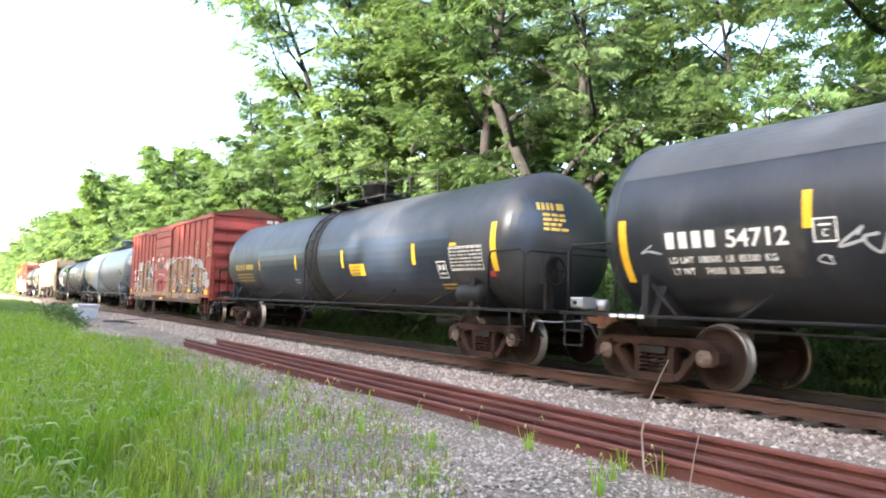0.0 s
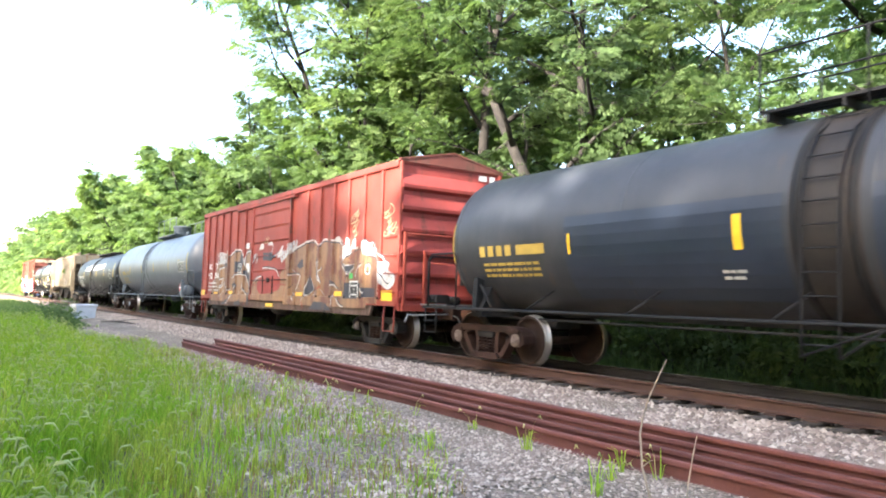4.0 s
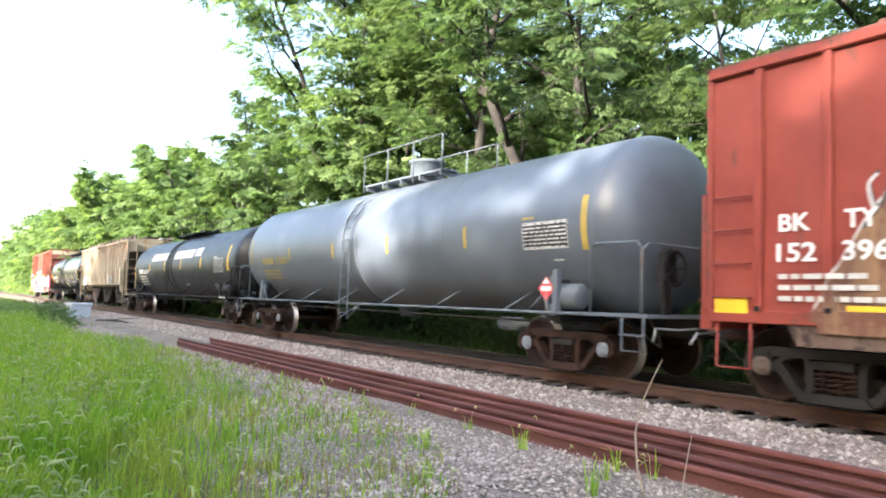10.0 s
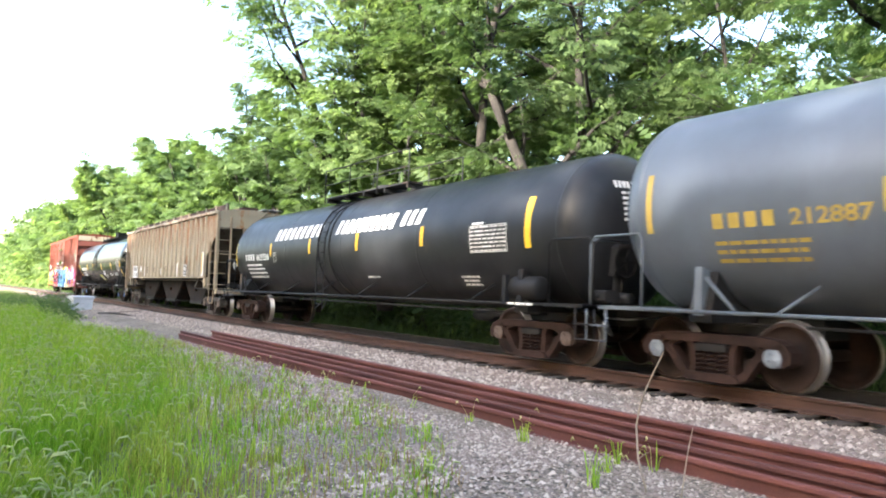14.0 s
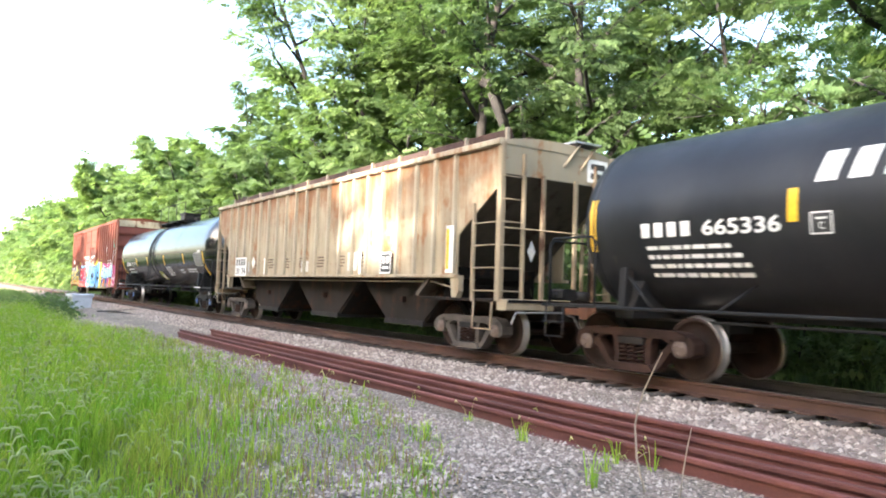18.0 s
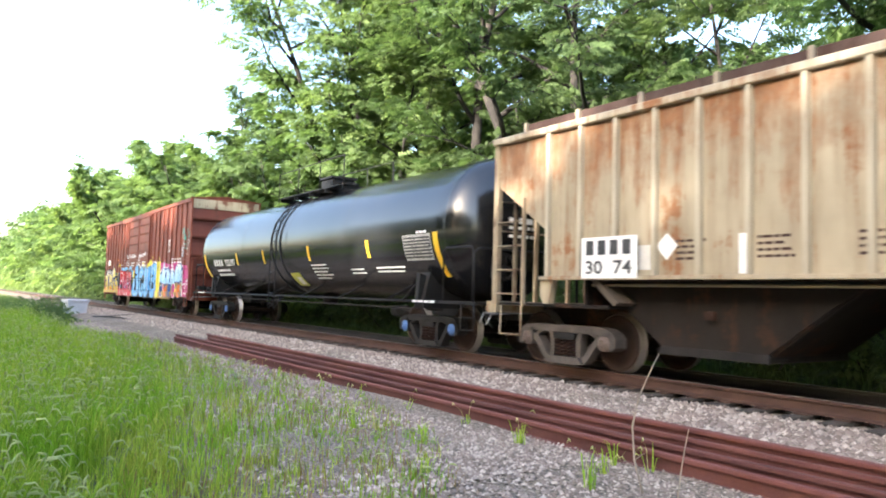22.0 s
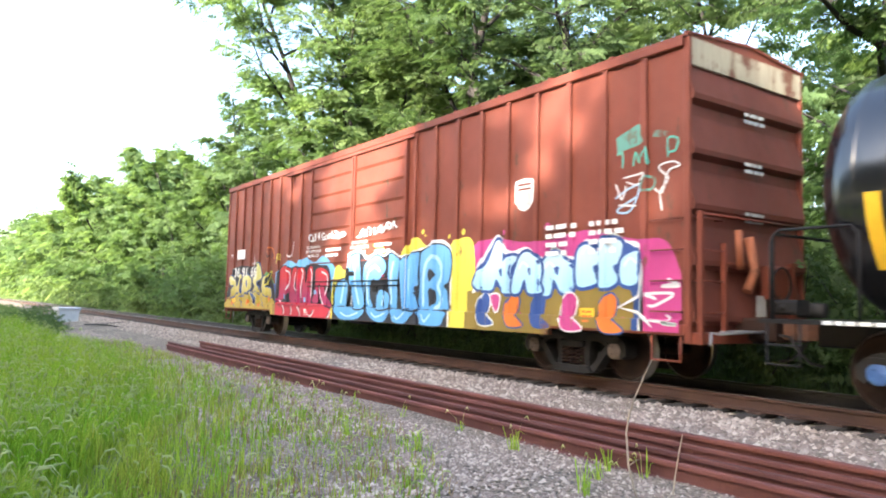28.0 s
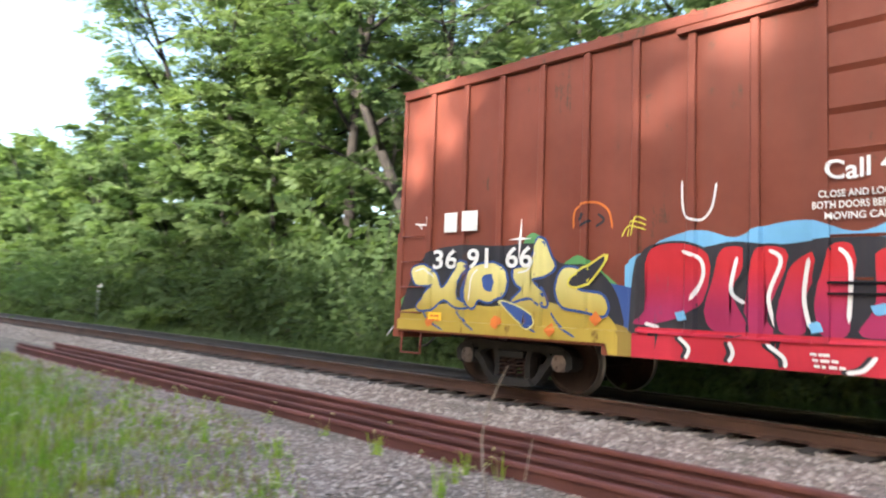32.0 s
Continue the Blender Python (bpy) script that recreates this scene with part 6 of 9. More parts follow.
TAN = paint("spray_tan", (0.262, 0.146, 0.076), (0.14, 0.058, 0.040), 0.62, 0.9, 0.48, (0.115, 0.075, 0.055))
CHALK_OLD = paint("spray_white_worn", (0.56, 0.55, 0.53), (0.17, 0.07, 0.05), 0.5, 0.5, 0.6, (0.30, 0.22, 0.18))
SILVER = paint("spray_silver", (0.40, 0.41, 0.41), (0.20, 0.10, 0.075), 0.3, 0.3, 0.5, (0.2, 0.15, 0.13))
INK = paint("spray_black", (0.022, 0.022, 0.03), (0.08, 0.04, 0.03), 0.2, 0.2, 0.55)
SLATE = paint("spray_slate", (0.045, 0.048, 0.06), (0.16, 0.08, 0.05), 0.2, 0.25, 0.55, (0.09, 0.07, 0.06))
GREEN_SPRAY = spray_paint("bright_green", (0.08, 0.42, 0.10))
CHALK = spray_paint("white", (0.74, 0.74, 0.73))
SKY = spray_paint("sky_blue", (0.16, 0.42, 0.66))
PALE = spray_paint("pale_blue", (0.42, 0.64, 0.80))
NAVY = spray_paint("deep_blue", (0.035, 0.08, 0.26))
LEMON = spray_paint("yellow", (0.68, 0.60, 0.08))
CREAM = spray_paint("cream", (0.66, 0.62, 0.28))
OLIVE = spray_paint("olive", (0.24, 0.165, 0.035))
CRIMSON = spray_paint("crimson", (0.48, 0.022, 0.045))
MAGENTA = spray_paint("magenta", (0.50, 0.06, 0.22))
TEAL_OLD = paint("spray_teal_faded", (0.10, 0.30, 0.25), (0.14, 0.05, 0.03), 0.6, 0.7, 0.6, (0.12, 0.12, 0.09))
TEAL = spray_paint("teal", (0.10, 0.42, 0.33))
ORANGE = spray_paint("orange", (0.62, 0.17, 0.03))
LEAFY = spray_paint("green", (0.10, 0.30, 0.10))


def fade_paint(name, top, bottom, za, zb):
    """Spray paint that was faded from one colour into another with height."""
    m = spray_paint(name, top)
    t = m.node_tree
    b = t.nodes["Principled BSDF"]
    co = node(t, "ShaderNodeTexCoord").outputs["Object"]
    sep = node(t, "ShaderNodeSeparateXYZ")
    t.links.new(co, sep.inputs[0])
    mr = node(t, "ShaderNodeMapRange")
    mr.inputs["From Min"].default_value, mr.inputs["From Max"].default_value = za, zb
    t.links.new(sep.outputs["Z"], mr.inputs["Value"])
    old = b.inputs["Base Color"].links[0].from_socket
    tint = mix(t, mr.outputs[0], tuple(v / max(w_, 0.02) for v, w_ in zip(bottom, top)), (1.0, 1.0, 1.0))
    t.links.new(mix(t, 1.0, old, tint, "MULTIPLY"), b.inputs["Base Color"])
    return m


RED_FADE = fade_paint("red_to_purple", (0.52, 0.02, 0.03), (0.33, 0.02, 0.085), 1.25, 1.75)
BLUE_FADE = fade_paint("blue_to_pale", (0.16, 0.42, 0.73), (0.11, 0.34, 0.63), 0.8, 1.9)
GOLD_FADE = fade_paint("cream_to_gold", (0.68, 0.62, 0.24), (0.40, 0.29, 0.05), 1.15, 1.75)
ICE_FADE = fade_paint("ice_blue", (0.58, 0.76, 0.84), (0.36, 0.62, 0.80), 1.45, 2.1)


def closed_curve(pts, k=5):
    n = len(pts)
    big = curve_through([pts[-1], *pts, pts[0], pts[1]], k)
    return big[k: k + n * k]


def painted(place, pts, off, step=0.03, sills=(0.97, 1.16)):
    """Paint inside a closed outline, laid over posts and doors."""
    lo, hi = min(p_[0] for p_ in pts), max(p_[0] for p_ in pts)
    n = max(3, int((hi - lo) / step))
    us = [lo + (hi - lo) * (i + 0.02) / (n + 0.04) for i in range(n + 1)]
    us = sorted(us + [q for q in SEAMS if us[0] < q < us[-1]])
    n = len(us) - 1
    rows = []
    for u in us:
        cr = []
        for i in range(len(pts)):
            (a, b), (c, d) = pts[i - 1], pts[i]
            if (a - u) * (c - u) < 0:
                cr.append(b + (d - b) * (u - a) / (c - a))
        cr.sort()
        rows.append([(cr[i], cr[i + 1]) for i in range(0, len(cr) - 1, 2)])
    s = Shape()
    for i in range(n):
        for a, b in rows[i]:
            for c, d in rows[i + 1]:
                if min(b, d) > max(a, c):
                    cuts = [q for z in sills for q in (z - 0.002, z + 0.002) if max(a, c) < q < min(b, d)]
                    za, zb = [a, *cuts, b], [c, *cuts, d]
                    for k in range(len(za) - 1):
                        s.add([place(us[i], za[k], off), place(us[i + 1], zb[k], off), place(us[i + 1], zb[k + 1], off), place(us[i], za[k + 1], off)], [(0, 1, 2, 3)])
    return s


def letter_shape(car, place, pts, fill, rim, rim_w, off, holes=(), hole_mat=None, shines=(), shine_mat=None, shine_w=0.05):
    """A graffiti letter: rim, body, counters and highlight strokes."""
    g = new("graffiti_shape")
    g.parent = car
    cv = closed_curve(pts)
    part("outline", ribbon(place, cv + cv[:2], rim_w * 2, 2, off, False), rim, g)
    part("fill", painted(place, cv, off + 0.004), fill, g)
    for h in holes:
        part("counter", painted(place, closed_curve(h), off + 0.008), hole_mat, g)
    for h in shines:
        part("highlight", ribbon(place, curve_through(h, 6), shine_w, 2, off + 0.011), shine_mat, g)
    return g


STROKES = {
    "hook": [[(0.85, 1), (0.85, 0.35), (0.55, 0), (0.1, 0.15)]],
    "bow": [[(0.95, 0.8), (0.55, 1), (0.1, 0.55), (0.5, 0), (0.95, 0.2)]],
    "cup": [[(0.08, 1), (0.1, 0.3), (0.5, 0), (0.9, 0.3), (0.92, 1)]],
    "belly": [[(0.12, 0), (0.12, 1), (0.7, 0.95), (0.75, 0.6), (0.2, 0.52)], [(0.2, 0.52), (0.95, 0.45), (0.85, 0.05), (0.12, 0)]],
    "leg": [[(0.12, 0), (0.18, 1), (0.85, 0.95), (0.85, 0.6), (0.3, 0.5)], [(0.4, 0.5), (0.95, 0)]],
    "gate": [[(0.1, 0), (0.2, 1)], [(0.8, 0), (0.9, 1)], [(0.15, 0.5), (0.85, 0.55)]],
    "fork": [[(0.1, 0), (0.15, 1)], [(0.9, 1), (0.2, 0.45), (0.95, 0)]],
    "peak": [[(0.05, 0), (0.5, 1), (0.95, 0)], [(0.3, 0.35), (0.7, 0.35)]],
    "snake": [[(0.9, 0.9), (0.3, 1), (0.15, 0.65), (0.8, 0.45), (0.75, 0.05), (0.1, 0.1)]],
    "star": [[(0.1, 0.1), (0.9, 0.9)], [(0.1, 0.9), (0.9, 0.1)]],
}


def bubble(car, place, kind, x, z, w, h, thick, fill, line, shine, off, outline=0.07):
    """One swollen graffiti shape: outline, fill and highlight strokes."""
    g = new("graffiti_shape")
    g.parent = car
    for st in STROKES[kind]:
        pts = [(x + a * w, z + b * h) for a, b in st]
        cv = curve_through(pts, 7)
        part("outline", ribbon(place, cv, thick + 2 * outline, 6, off), line, g)
        part("fill", ribbon(place, cv, thick, 6, off + 0.004), fill, g)
        if shine:
            sh = [(a - thick * 0.22, b + thick * 0.16) for a, b in cv[len(cv) // 6: -len(cv) // 5]]
            if len(sh) > 3:
                part("highlight", ribbon(place, sh, thick * 0.16, 2, off + 0.008), shine, g)
    return g


def blob_fill(place, tops, low, off, step=0.06, sill=0.97):
    """Paint up to a soft outline given by a few (x, height) marks; it steps out over the sill's upper edge."""
    cv = cut_at_seams(curve_through(tops, max(4, int(1.0 / step))))
    v, m = [], 8
    for u, b in cv:
        a = low(u)
        b = max(b, a + 0.02)
        if a < sill - 0.01 and b > sill + 0.01:
            zs = [a, sill - 0.002, sill + 0.002] + [sill + (b - sill) * k / 5 for k in range(1, 6)]
        else:
            zs = [a + (b - a) * k / 7 for k in range(8)]
        v += [place(u, z, off) for z in zs]
    return Shape().add(v, [(i * m + j, (i + 1) * m + j, (i + 1) * m + j + 1, i * m + j + 1) for i in range(len(cv) - 1) for j in range(m - 1)])


def mark_red(car, place, half, z0, z1, side):
    low = lambda u: 0.90 if -6.2 < u < 6.3 else 1.02

    def pl(u, v, o=0.006):
        if v >= 1.16:
            return place(u, v, o)
        return (u, -(1.41 + o + (0.094 if -3.5 < u < 2.0 else 0.060)), v)
    groups = ([(-6.3, 1.15), (-5.75, 2.1), (-5.51, 2.42), (-5.37, 2.66), (-4.63, 2.58), (-4.4, 2.63), (-4.3, 2.53), (-3.67, 2.68), (-3.13, 2.68), (-2.9, 2.5), (-2.66, 2.3), (-2.55, 2.39), (-2.45, 2.56), (-2.16, 2.62), (-1.87, 2.5)],
              [(1.15, 2.2), (1.24, 2.36), (1.76, 2.53), (2.53, 2.66), (3.02, 2.69), (3.3, 2.54), (3.38, 2.44), (3.66, 2.67), (4.24, 2.63), (4.7, 2.58), (4.88, 2.43), (5.0, 2.2), (5.12, 2.2), (5.39, 2.31), (5.74, 2.39), (5.9, 2.36), (6.3, 2.2), (6.65, 2.1), (6.8, 1.6)])
    for tops in groups:
        g = new("graffiti_field")
        g.parent = car
        part("halo", blob_fill(pl, [(u, v + 0.035) for u, v in tops], low, 0.005, 0.06, 1.16), CHALK_OLD, g, "white spray-paint outline")
        part("fill", blob_fill(pl, [(u, v - 0.02) for u, v in tops], low, 0.009, 0.06, 1.16), TAN, g, "weathered tan spray paint")
        part("inner_line", ribbon(pl, curve_through([(u, v - 0.045) for u, v in tops[1:]], 6), 0.035, 2, 0.0125), SLATE, g, "dark grey inner outline")
    part("graffiti_field", painted(pl, [(-1.72, 1.0), (-1.72, 1.5), (-1.44, 1.68), (-0.95, 1.74), (-0.46, 1.6), (0.02, 1.5), (0.42, 1.6), (1.1, 2.0), (1.16, 1.0), (-0.71, 0.98)], 0.009), TAN, car, "weathered tan spray paint")
    part("graffiti_ground", painted(pl, closed_curve([(-0.9, 1.2), (-1.2, 1.5), (-0.6, 1.9), (0.2, 1.94), (0.7, 1.8), (0.8, 1.4), (0.2, 1.25)]), 0.011), RED_END, car, "darker red overpaint")
    darks = ([(1.9, 2.01), (2.13, 2.17), (2.35, 2.22), (2.32, 2.06), (2.41, 2.01), (2.13, 1.93)], [(2.86, 1.77), (3.2, 1.33), (2.75, 1.17), (2.6, 1.19), (2.63, 1.41)],
             [(3.38, 2.35), (3.46, 2.18), (3.43, 1.92), (3.51, 1.58), (3.35, 1.75)], [(4.8, 2.04), (5.08, 1.95), (5.53, 1.98), (5.47, 1.87), (5.27, 1.77), (5.08, 1.82)],
             [(4.23, 1.61), (4.41, 1.53), (4.75, 1.34), (4.28, 1.45)], [(5.07, 1.12), (5.08, 1.52), (5.83, 1.52), (5.83, 1.13)], [(6.01, 1.16), (6.01, 1.4), (6.6, 1.38), (6.6, 1.17)],
             [(-3.13, 2.6), (-2.8, 2.41), (-2.65, 2.27), (-2.69, 2.1), (-2.93, 2.02), (-3.04, 1.88), (-3.66, 1.94), (-3.67, 2.3), (-3.12, 2.29)], [(-5.36, 2.47), (-4.9, 2.21), (-4.48, 2.09), (-4.44, 2.32), (-4.37, 2.5), (-4.54, 2.5), (-4.81, 2.38)],
             [(-2.69, 1.98), (-2.41, 1.97), (-2.06, 1.74), (-2.09, 1.59), (-2.35, 1.7), (-2.68, 1.84)], [(-3.92, 1.5), (-3.7, 1.61), (-3.52, 1.6), (-3.42, 1.46), (-3.5, 1.29), (-3.76, 1.14), (-3.7, 1.36), (-3.92, 1.42)],
             [(-4.76, 0.84), (-4.4, 0.96), (-4.18, 0.97), (-4.48, 0.79), (-4.95, 0.79)], [(-2.09, 1.53), (-1.88, 1.56), (-1.88, 0.81), (-2.08, 0.8)], [(-3.32, 0.9), (-2.74, 0.96), (-2.67, 0.79), (-3.32, 0.79)],
             [(-0.75, 2.5), (0.03, 2.48), (0.03, 2.22), (-0.75, 2.26)], [(3.0, 0.8), (3.3, 1.02), (4.0, 1.0), (4.4, 0.8)])
    for d_ in darks:
        part("graffiti_shadow", painted(pl, d_, 0.013), SLATE, car, "slate grey spray paint")
    silvers = ([(5.94, 2.46), (6.09, 2.52), (6.34, 2.44), (6.48, 2.34), (6.62, 2.26), (6.58, 2.18), (6.13, 2.18), (6.02, 2.26)], [(6.75, 1.96), (7.01, 2.0), (7.25, 1.97), (7.23, 1.8), (7.49, 1.69), (7.51, 1.5), (7.26, 1.36), (7.02, 1.41), (6.82, 1.56), (6.76, 1.76)],
               [(4.86, 2.09), (4.9, 2.45), (4.98, 2.46), (5.08, 2.48), (5.12, 2.22), (4.96, 2.14)], [(5.08, 2.22), (5.12, 2.63), (5.22, 2.62), (5.25, 2.37), (5.39, 2.53), (5.44, 2.61), (5.55, 2.6), (5.55, 2.37), (5.35, 2.33), (5.16, 2.24)],
               [(-1.11, 2.58), (-1.0, 2.74), (-0.8, 2.8), (-0.68, 2.7), (-0.75, 2.61), (-0.95, 2.61)], [(-0.39, 2.76), (-0.14, 2.82), (0.08, 2.79), (0.13, 2.69), (0.08, 2.59), (0.04, 2.7), (-0.23, 2.71)], [(-1.58, 2.45), (-1.3, 2.5), (-1.33, 2.38), (-1.55, 2.32)],
               [(0.5, 2.3), (0.75, 2.35), (0.95, 2.65), (0.8, 2.6), (0.6, 2.45)], [(4.39, 2.67), (4.59, 2.73), (4.76, 2.63), (4.84, 2.57), (4.46, 2.59)])
    for k_, d_ in enumerate(silvers):
        part("graffiti_block", painted(pl, closed_curve(d_), 0.0145), SILVER if k_ < 4 else CHALK_OLD, car, "silver spray paint" if k_ < 4 else "")
    lines = ([(3.32, 2.55), (3.38, 2.35), (3.3, 2.14)], [(3.22, 2.13), (3.38, 1.75), (3.59, 1.48)], [(4.7, 2.56), (4.86, 2.41), (4.82, 2.09)], [(4.76, 2.04), (4.96, 1.86), (5.25, 1.72)], [(4.19, 1.43), (4.39, 1.47), (4.59, 1.37)],
             [(4.67, 1.15), (4.79, 1.0), (4.99, 0.92), (5.11, 0.92)], [(1.4, 1.76), (2.14, 1.74), (1.92, 1.32)], [(1.72, 1.24), (1.89, 1.01)], [(5.63, 1.83), (5.81, 1.93), (5.97, 1.95)], [(5.83, 1.4), (5.96, 1.35), (6.07, 1.26)],
             [(3.25, 1.31), (3.15, 1.02)], [(5.87, 2.38), (6.05, 2.53), (6.27, 2.44), (6.48, 2.45), (6.65, 2.25), (6.91, 2.13), (7.07, 2.0), (7.25, 1.94)], [(-3.94, 1.7), (-3.66, 1.81), (-2.97, 1.85), (-2.55, 1.8), (-2.31, 1.67), (-2.15, 1.43)],
             [(-2.58, 2.09), (-2.59, 2.37), (-2.42, 2.58), (-2.1, 2.6)])
    more = ([(-5.34, 1.96), (-5.14, 2.09), (-4.85, 2.11), (-4.66, 1.97)], [(-5.38, 1.62), (-5.03, 1.72), (-4.93, 1.65), (-5.12, 1.49), (-5.27, 1.35), (-4.69, 1.58)], [(-4.69, 1.46), (-4.41, 1.3), (-4.06, 1.33)], [(-2.72, 1.54), (-2.64, 1.32), (-2.44, 1.18), (-2.15, 1.16)],
            [(-4.39, 0.79), (-4.14, 0.96), (-3.72, 1.18), (-3.45, 1.48)], [(-5.61, 2.25), (-5.67, 2.53), (-5.57, 2.66)], [(-1.46, 1.58), (-1.27, 1.68), (-1.0, 1.73), (-0.8, 1.74)], [(-0.75, 2.0), (-0.42, 2.01), (0.11, 1.97), (0.5, 1.9), (0.7, 1.7)], [(-1.7, 2.2), (-1.44, 2.38), (-1.27, 2.47)],
            [(-1.27, 2.2), (-1.22, 2.37), (-1.38, 2.18)], [(0.06, 2.63), (0.07, 2.35), (0.24, 2.35), (0.6, 2.45)], [(6.78, 1.8), (7.0, 1.55), (7.25, 1.45), (7.4, 1.6)], [(6.14, 1.93), (6.32, 1.93), (6.32, 1.74), (6.14, 1.75), (6.14, 1.93)], [(6.9, 1.9), (7.1, 1.7), (7.15, 1.9)])
    for h in lines + more:
        part("graffiti_line", ribbon(pl, curve_through(h, 6), 0.036, 2, 0.0185), CHALK_OLD, car)
        part("graffiti_line", ribbon(pl, curve_through([(a + 0.014, b + 0.034) for a, b in h], 6), 0.034, 2, 0.0172), SLATE, car)
    for d_ in darks[1:4]:
        part("graffiti_line", ribbon(pl, d_ + d_[:1], 0.03, 2, 0.0175), CHALK_OLD, car)
    for h in ([(5.5, 3.26), (5.31, 3.14), (5.27, 3.0), (5.7, 3.06), (5.48, 2.86), (5.6, 2.79)], [(5.66, 3.35), (5.51, 3.17)], [(6.93, 3.13), (7.18, 3.19), (7.24, 3.33), (7.42, 3.16), (7.18, 3.04), (6.96, 3.02), (7.12, 3.15)], [(7.0, 2.71), (7.0, 2.58), (7.36, 2.72), (7.54, 2.9)],
              [(7.3, 2.93), (7.15, 2.74), (7.42, 2.62), (7.54, 2.75), (7.62, 2.75)], [(7.18, 2.94), (7.19, 2.54)], [(-0.6, 2.93), (-0.62, 2.81), (-0.5, 2.82), (-0.48, 2.98), (-0.39, 2.8), (-0.32, 2.98), (-0.23, 2.87)]):
        part("spray_scrawl", ribbon(place, curve_through(h, 6), 0.024, 2, 0.012), CHALK_DIM, car, "pale gold spray scrawl")
    # a second pass of thin dark and pale strokes over the tan
    rng = random.Random(23)
    for i in range(34):
        u = rng.choice((rng.uniform(-6.0, -2.0), rng.uniform(1.4, 6.6)))
        z = rng.uniform(1.0, 2.25)
        w_, h_ = rng.uniform(-0.35, 0.35), rng.uniform(0.1, 0.4)
        part("graffiti_line", ribbon(pl, curve_through([(u, z), (u + w_ * 0.7, z - h_ * 0.4), (u + w_, max(0.8, z - h_))], 5), rng.uniform(0.014, 0.028), 2, 0.0165), (INK, SILVER, RED_END)[i % 3], car)
    for i in range(9):
        u = (5.28, 6.98)[i % 2] + rng.uniform(0, 0.3)
        z = 2.72 + 0.12 * (i // 2)
        part("spray_scrawl", ribbon(place, curve_through([(u, z), (u + 0.1, z + 0.1), (u + 0.16, z - 0.02), (u + 0.04, z - 0.06), (u + 0.25, z + 0.05)], 5), 0.02, 2, 0.012), CHALK_DIM, car)
    for i in range(11):
        u, z = (-5.35 + 0.2 * i, 2.27 + 0.015 * i) if i < 5 else (0.8 + 0.17 * (i - 5), 2.2 + 0.07 * (i - 5))
        bubble(car, pl, ("snake", "bow", "cup", "hook")[i % 4], u, z, 0.2, 0.34 if i < 5 else 0.24, 0.07, SILVER, CHALK_OLD, None, 0.021, 0.022)
    for u, z, w_, h in ((-2.52, 2.7, 0.31, 0.19), (-2.45, 2.03, 0.3, 0.18), (-2.3, 1.9, 0.28, 0.2), (-0.2, 2.25, 0.3, 0.2)):
        part("paint_patch", sheet(lambda a, b: place(a, b, 0.026), u, u + w_, z, z + h, 4, 1), WHITE if u < -1 else INK, car, "square overpainted patch")
    for u, w_, za, zb in ((-7.55, 0.46, 1.1, 1.3), (-5.9, 0.44, 1.11, 1.22), (-4.19, 0.47, 1.16, 1.27), (1.95, 0.5, 1.14, 1.26), (4.5, 0.45, 1.18, 1.30), (6.98, 0.5, 1.1, 1.33)):
        part("reflective_strip", sheet(lambda a, b: place(a, b, 0.046), u, u + w_, za, zb, 6, 1), YELLOW, car, "yellow reflective strip")
    part("reflective_strip", sheet(lambda a, b: (a, -1.5, b), -0.3, 0.3, 0.80, 0.91, 1, 1), YELLOW, car)
    up = lambda a, b: place(a, b, 0.03)
    lettering(car, "BK", -6.69, 2.09, 0.21, WHITE, up, 0.38)
    lettering(car, "TY", -5.92, 2.09, 0.21, WHITE, up, 0.36)
    lettering(car, "152", -6.72, 1.73, 0.22, WHITE, up, 0.48)
    lettering(car, "396", -5.95, 1.73, 0.22, WHITE, up, 0.5)
    text_lines(car, up, -6.7, -5.4, 1.58, 3, 0.06, 0.07, WHITE_DIM, 41)
    placard(car, place, -3.1, 2.06, 0.32, WHITE, 0.026)
    placard(car, place, 5.6, 1.34, 0.44, WHITE, 0.046)
    part("graffiti_block", painted(pl, [(5.29, 1.62), (5.29, 1.76), (5.47, 1.75), (5.47, 1.63)], 0.02), GREEN_SPRAY, car, "bright green sticker")
    text_lines(car, lambda u, v: (half + 0.045, u, v), 0.75, 1.3, z1 - 0.06, 1, 0.13, 0.05, WHITE, 58)
    part("number_board", Shape().box(half + 0.28, half + 0.31, 0.12, 0.60, z0 + 0.5, z0 + 0.98), GREY_IRON, car, "plain grey steel plate")


CHALK_DIM = paint("spray_pale_gold", (0.50, 0.40, 0.24), (0.2, 0.1, 0.06), 0.2, 0.2, 0.6)


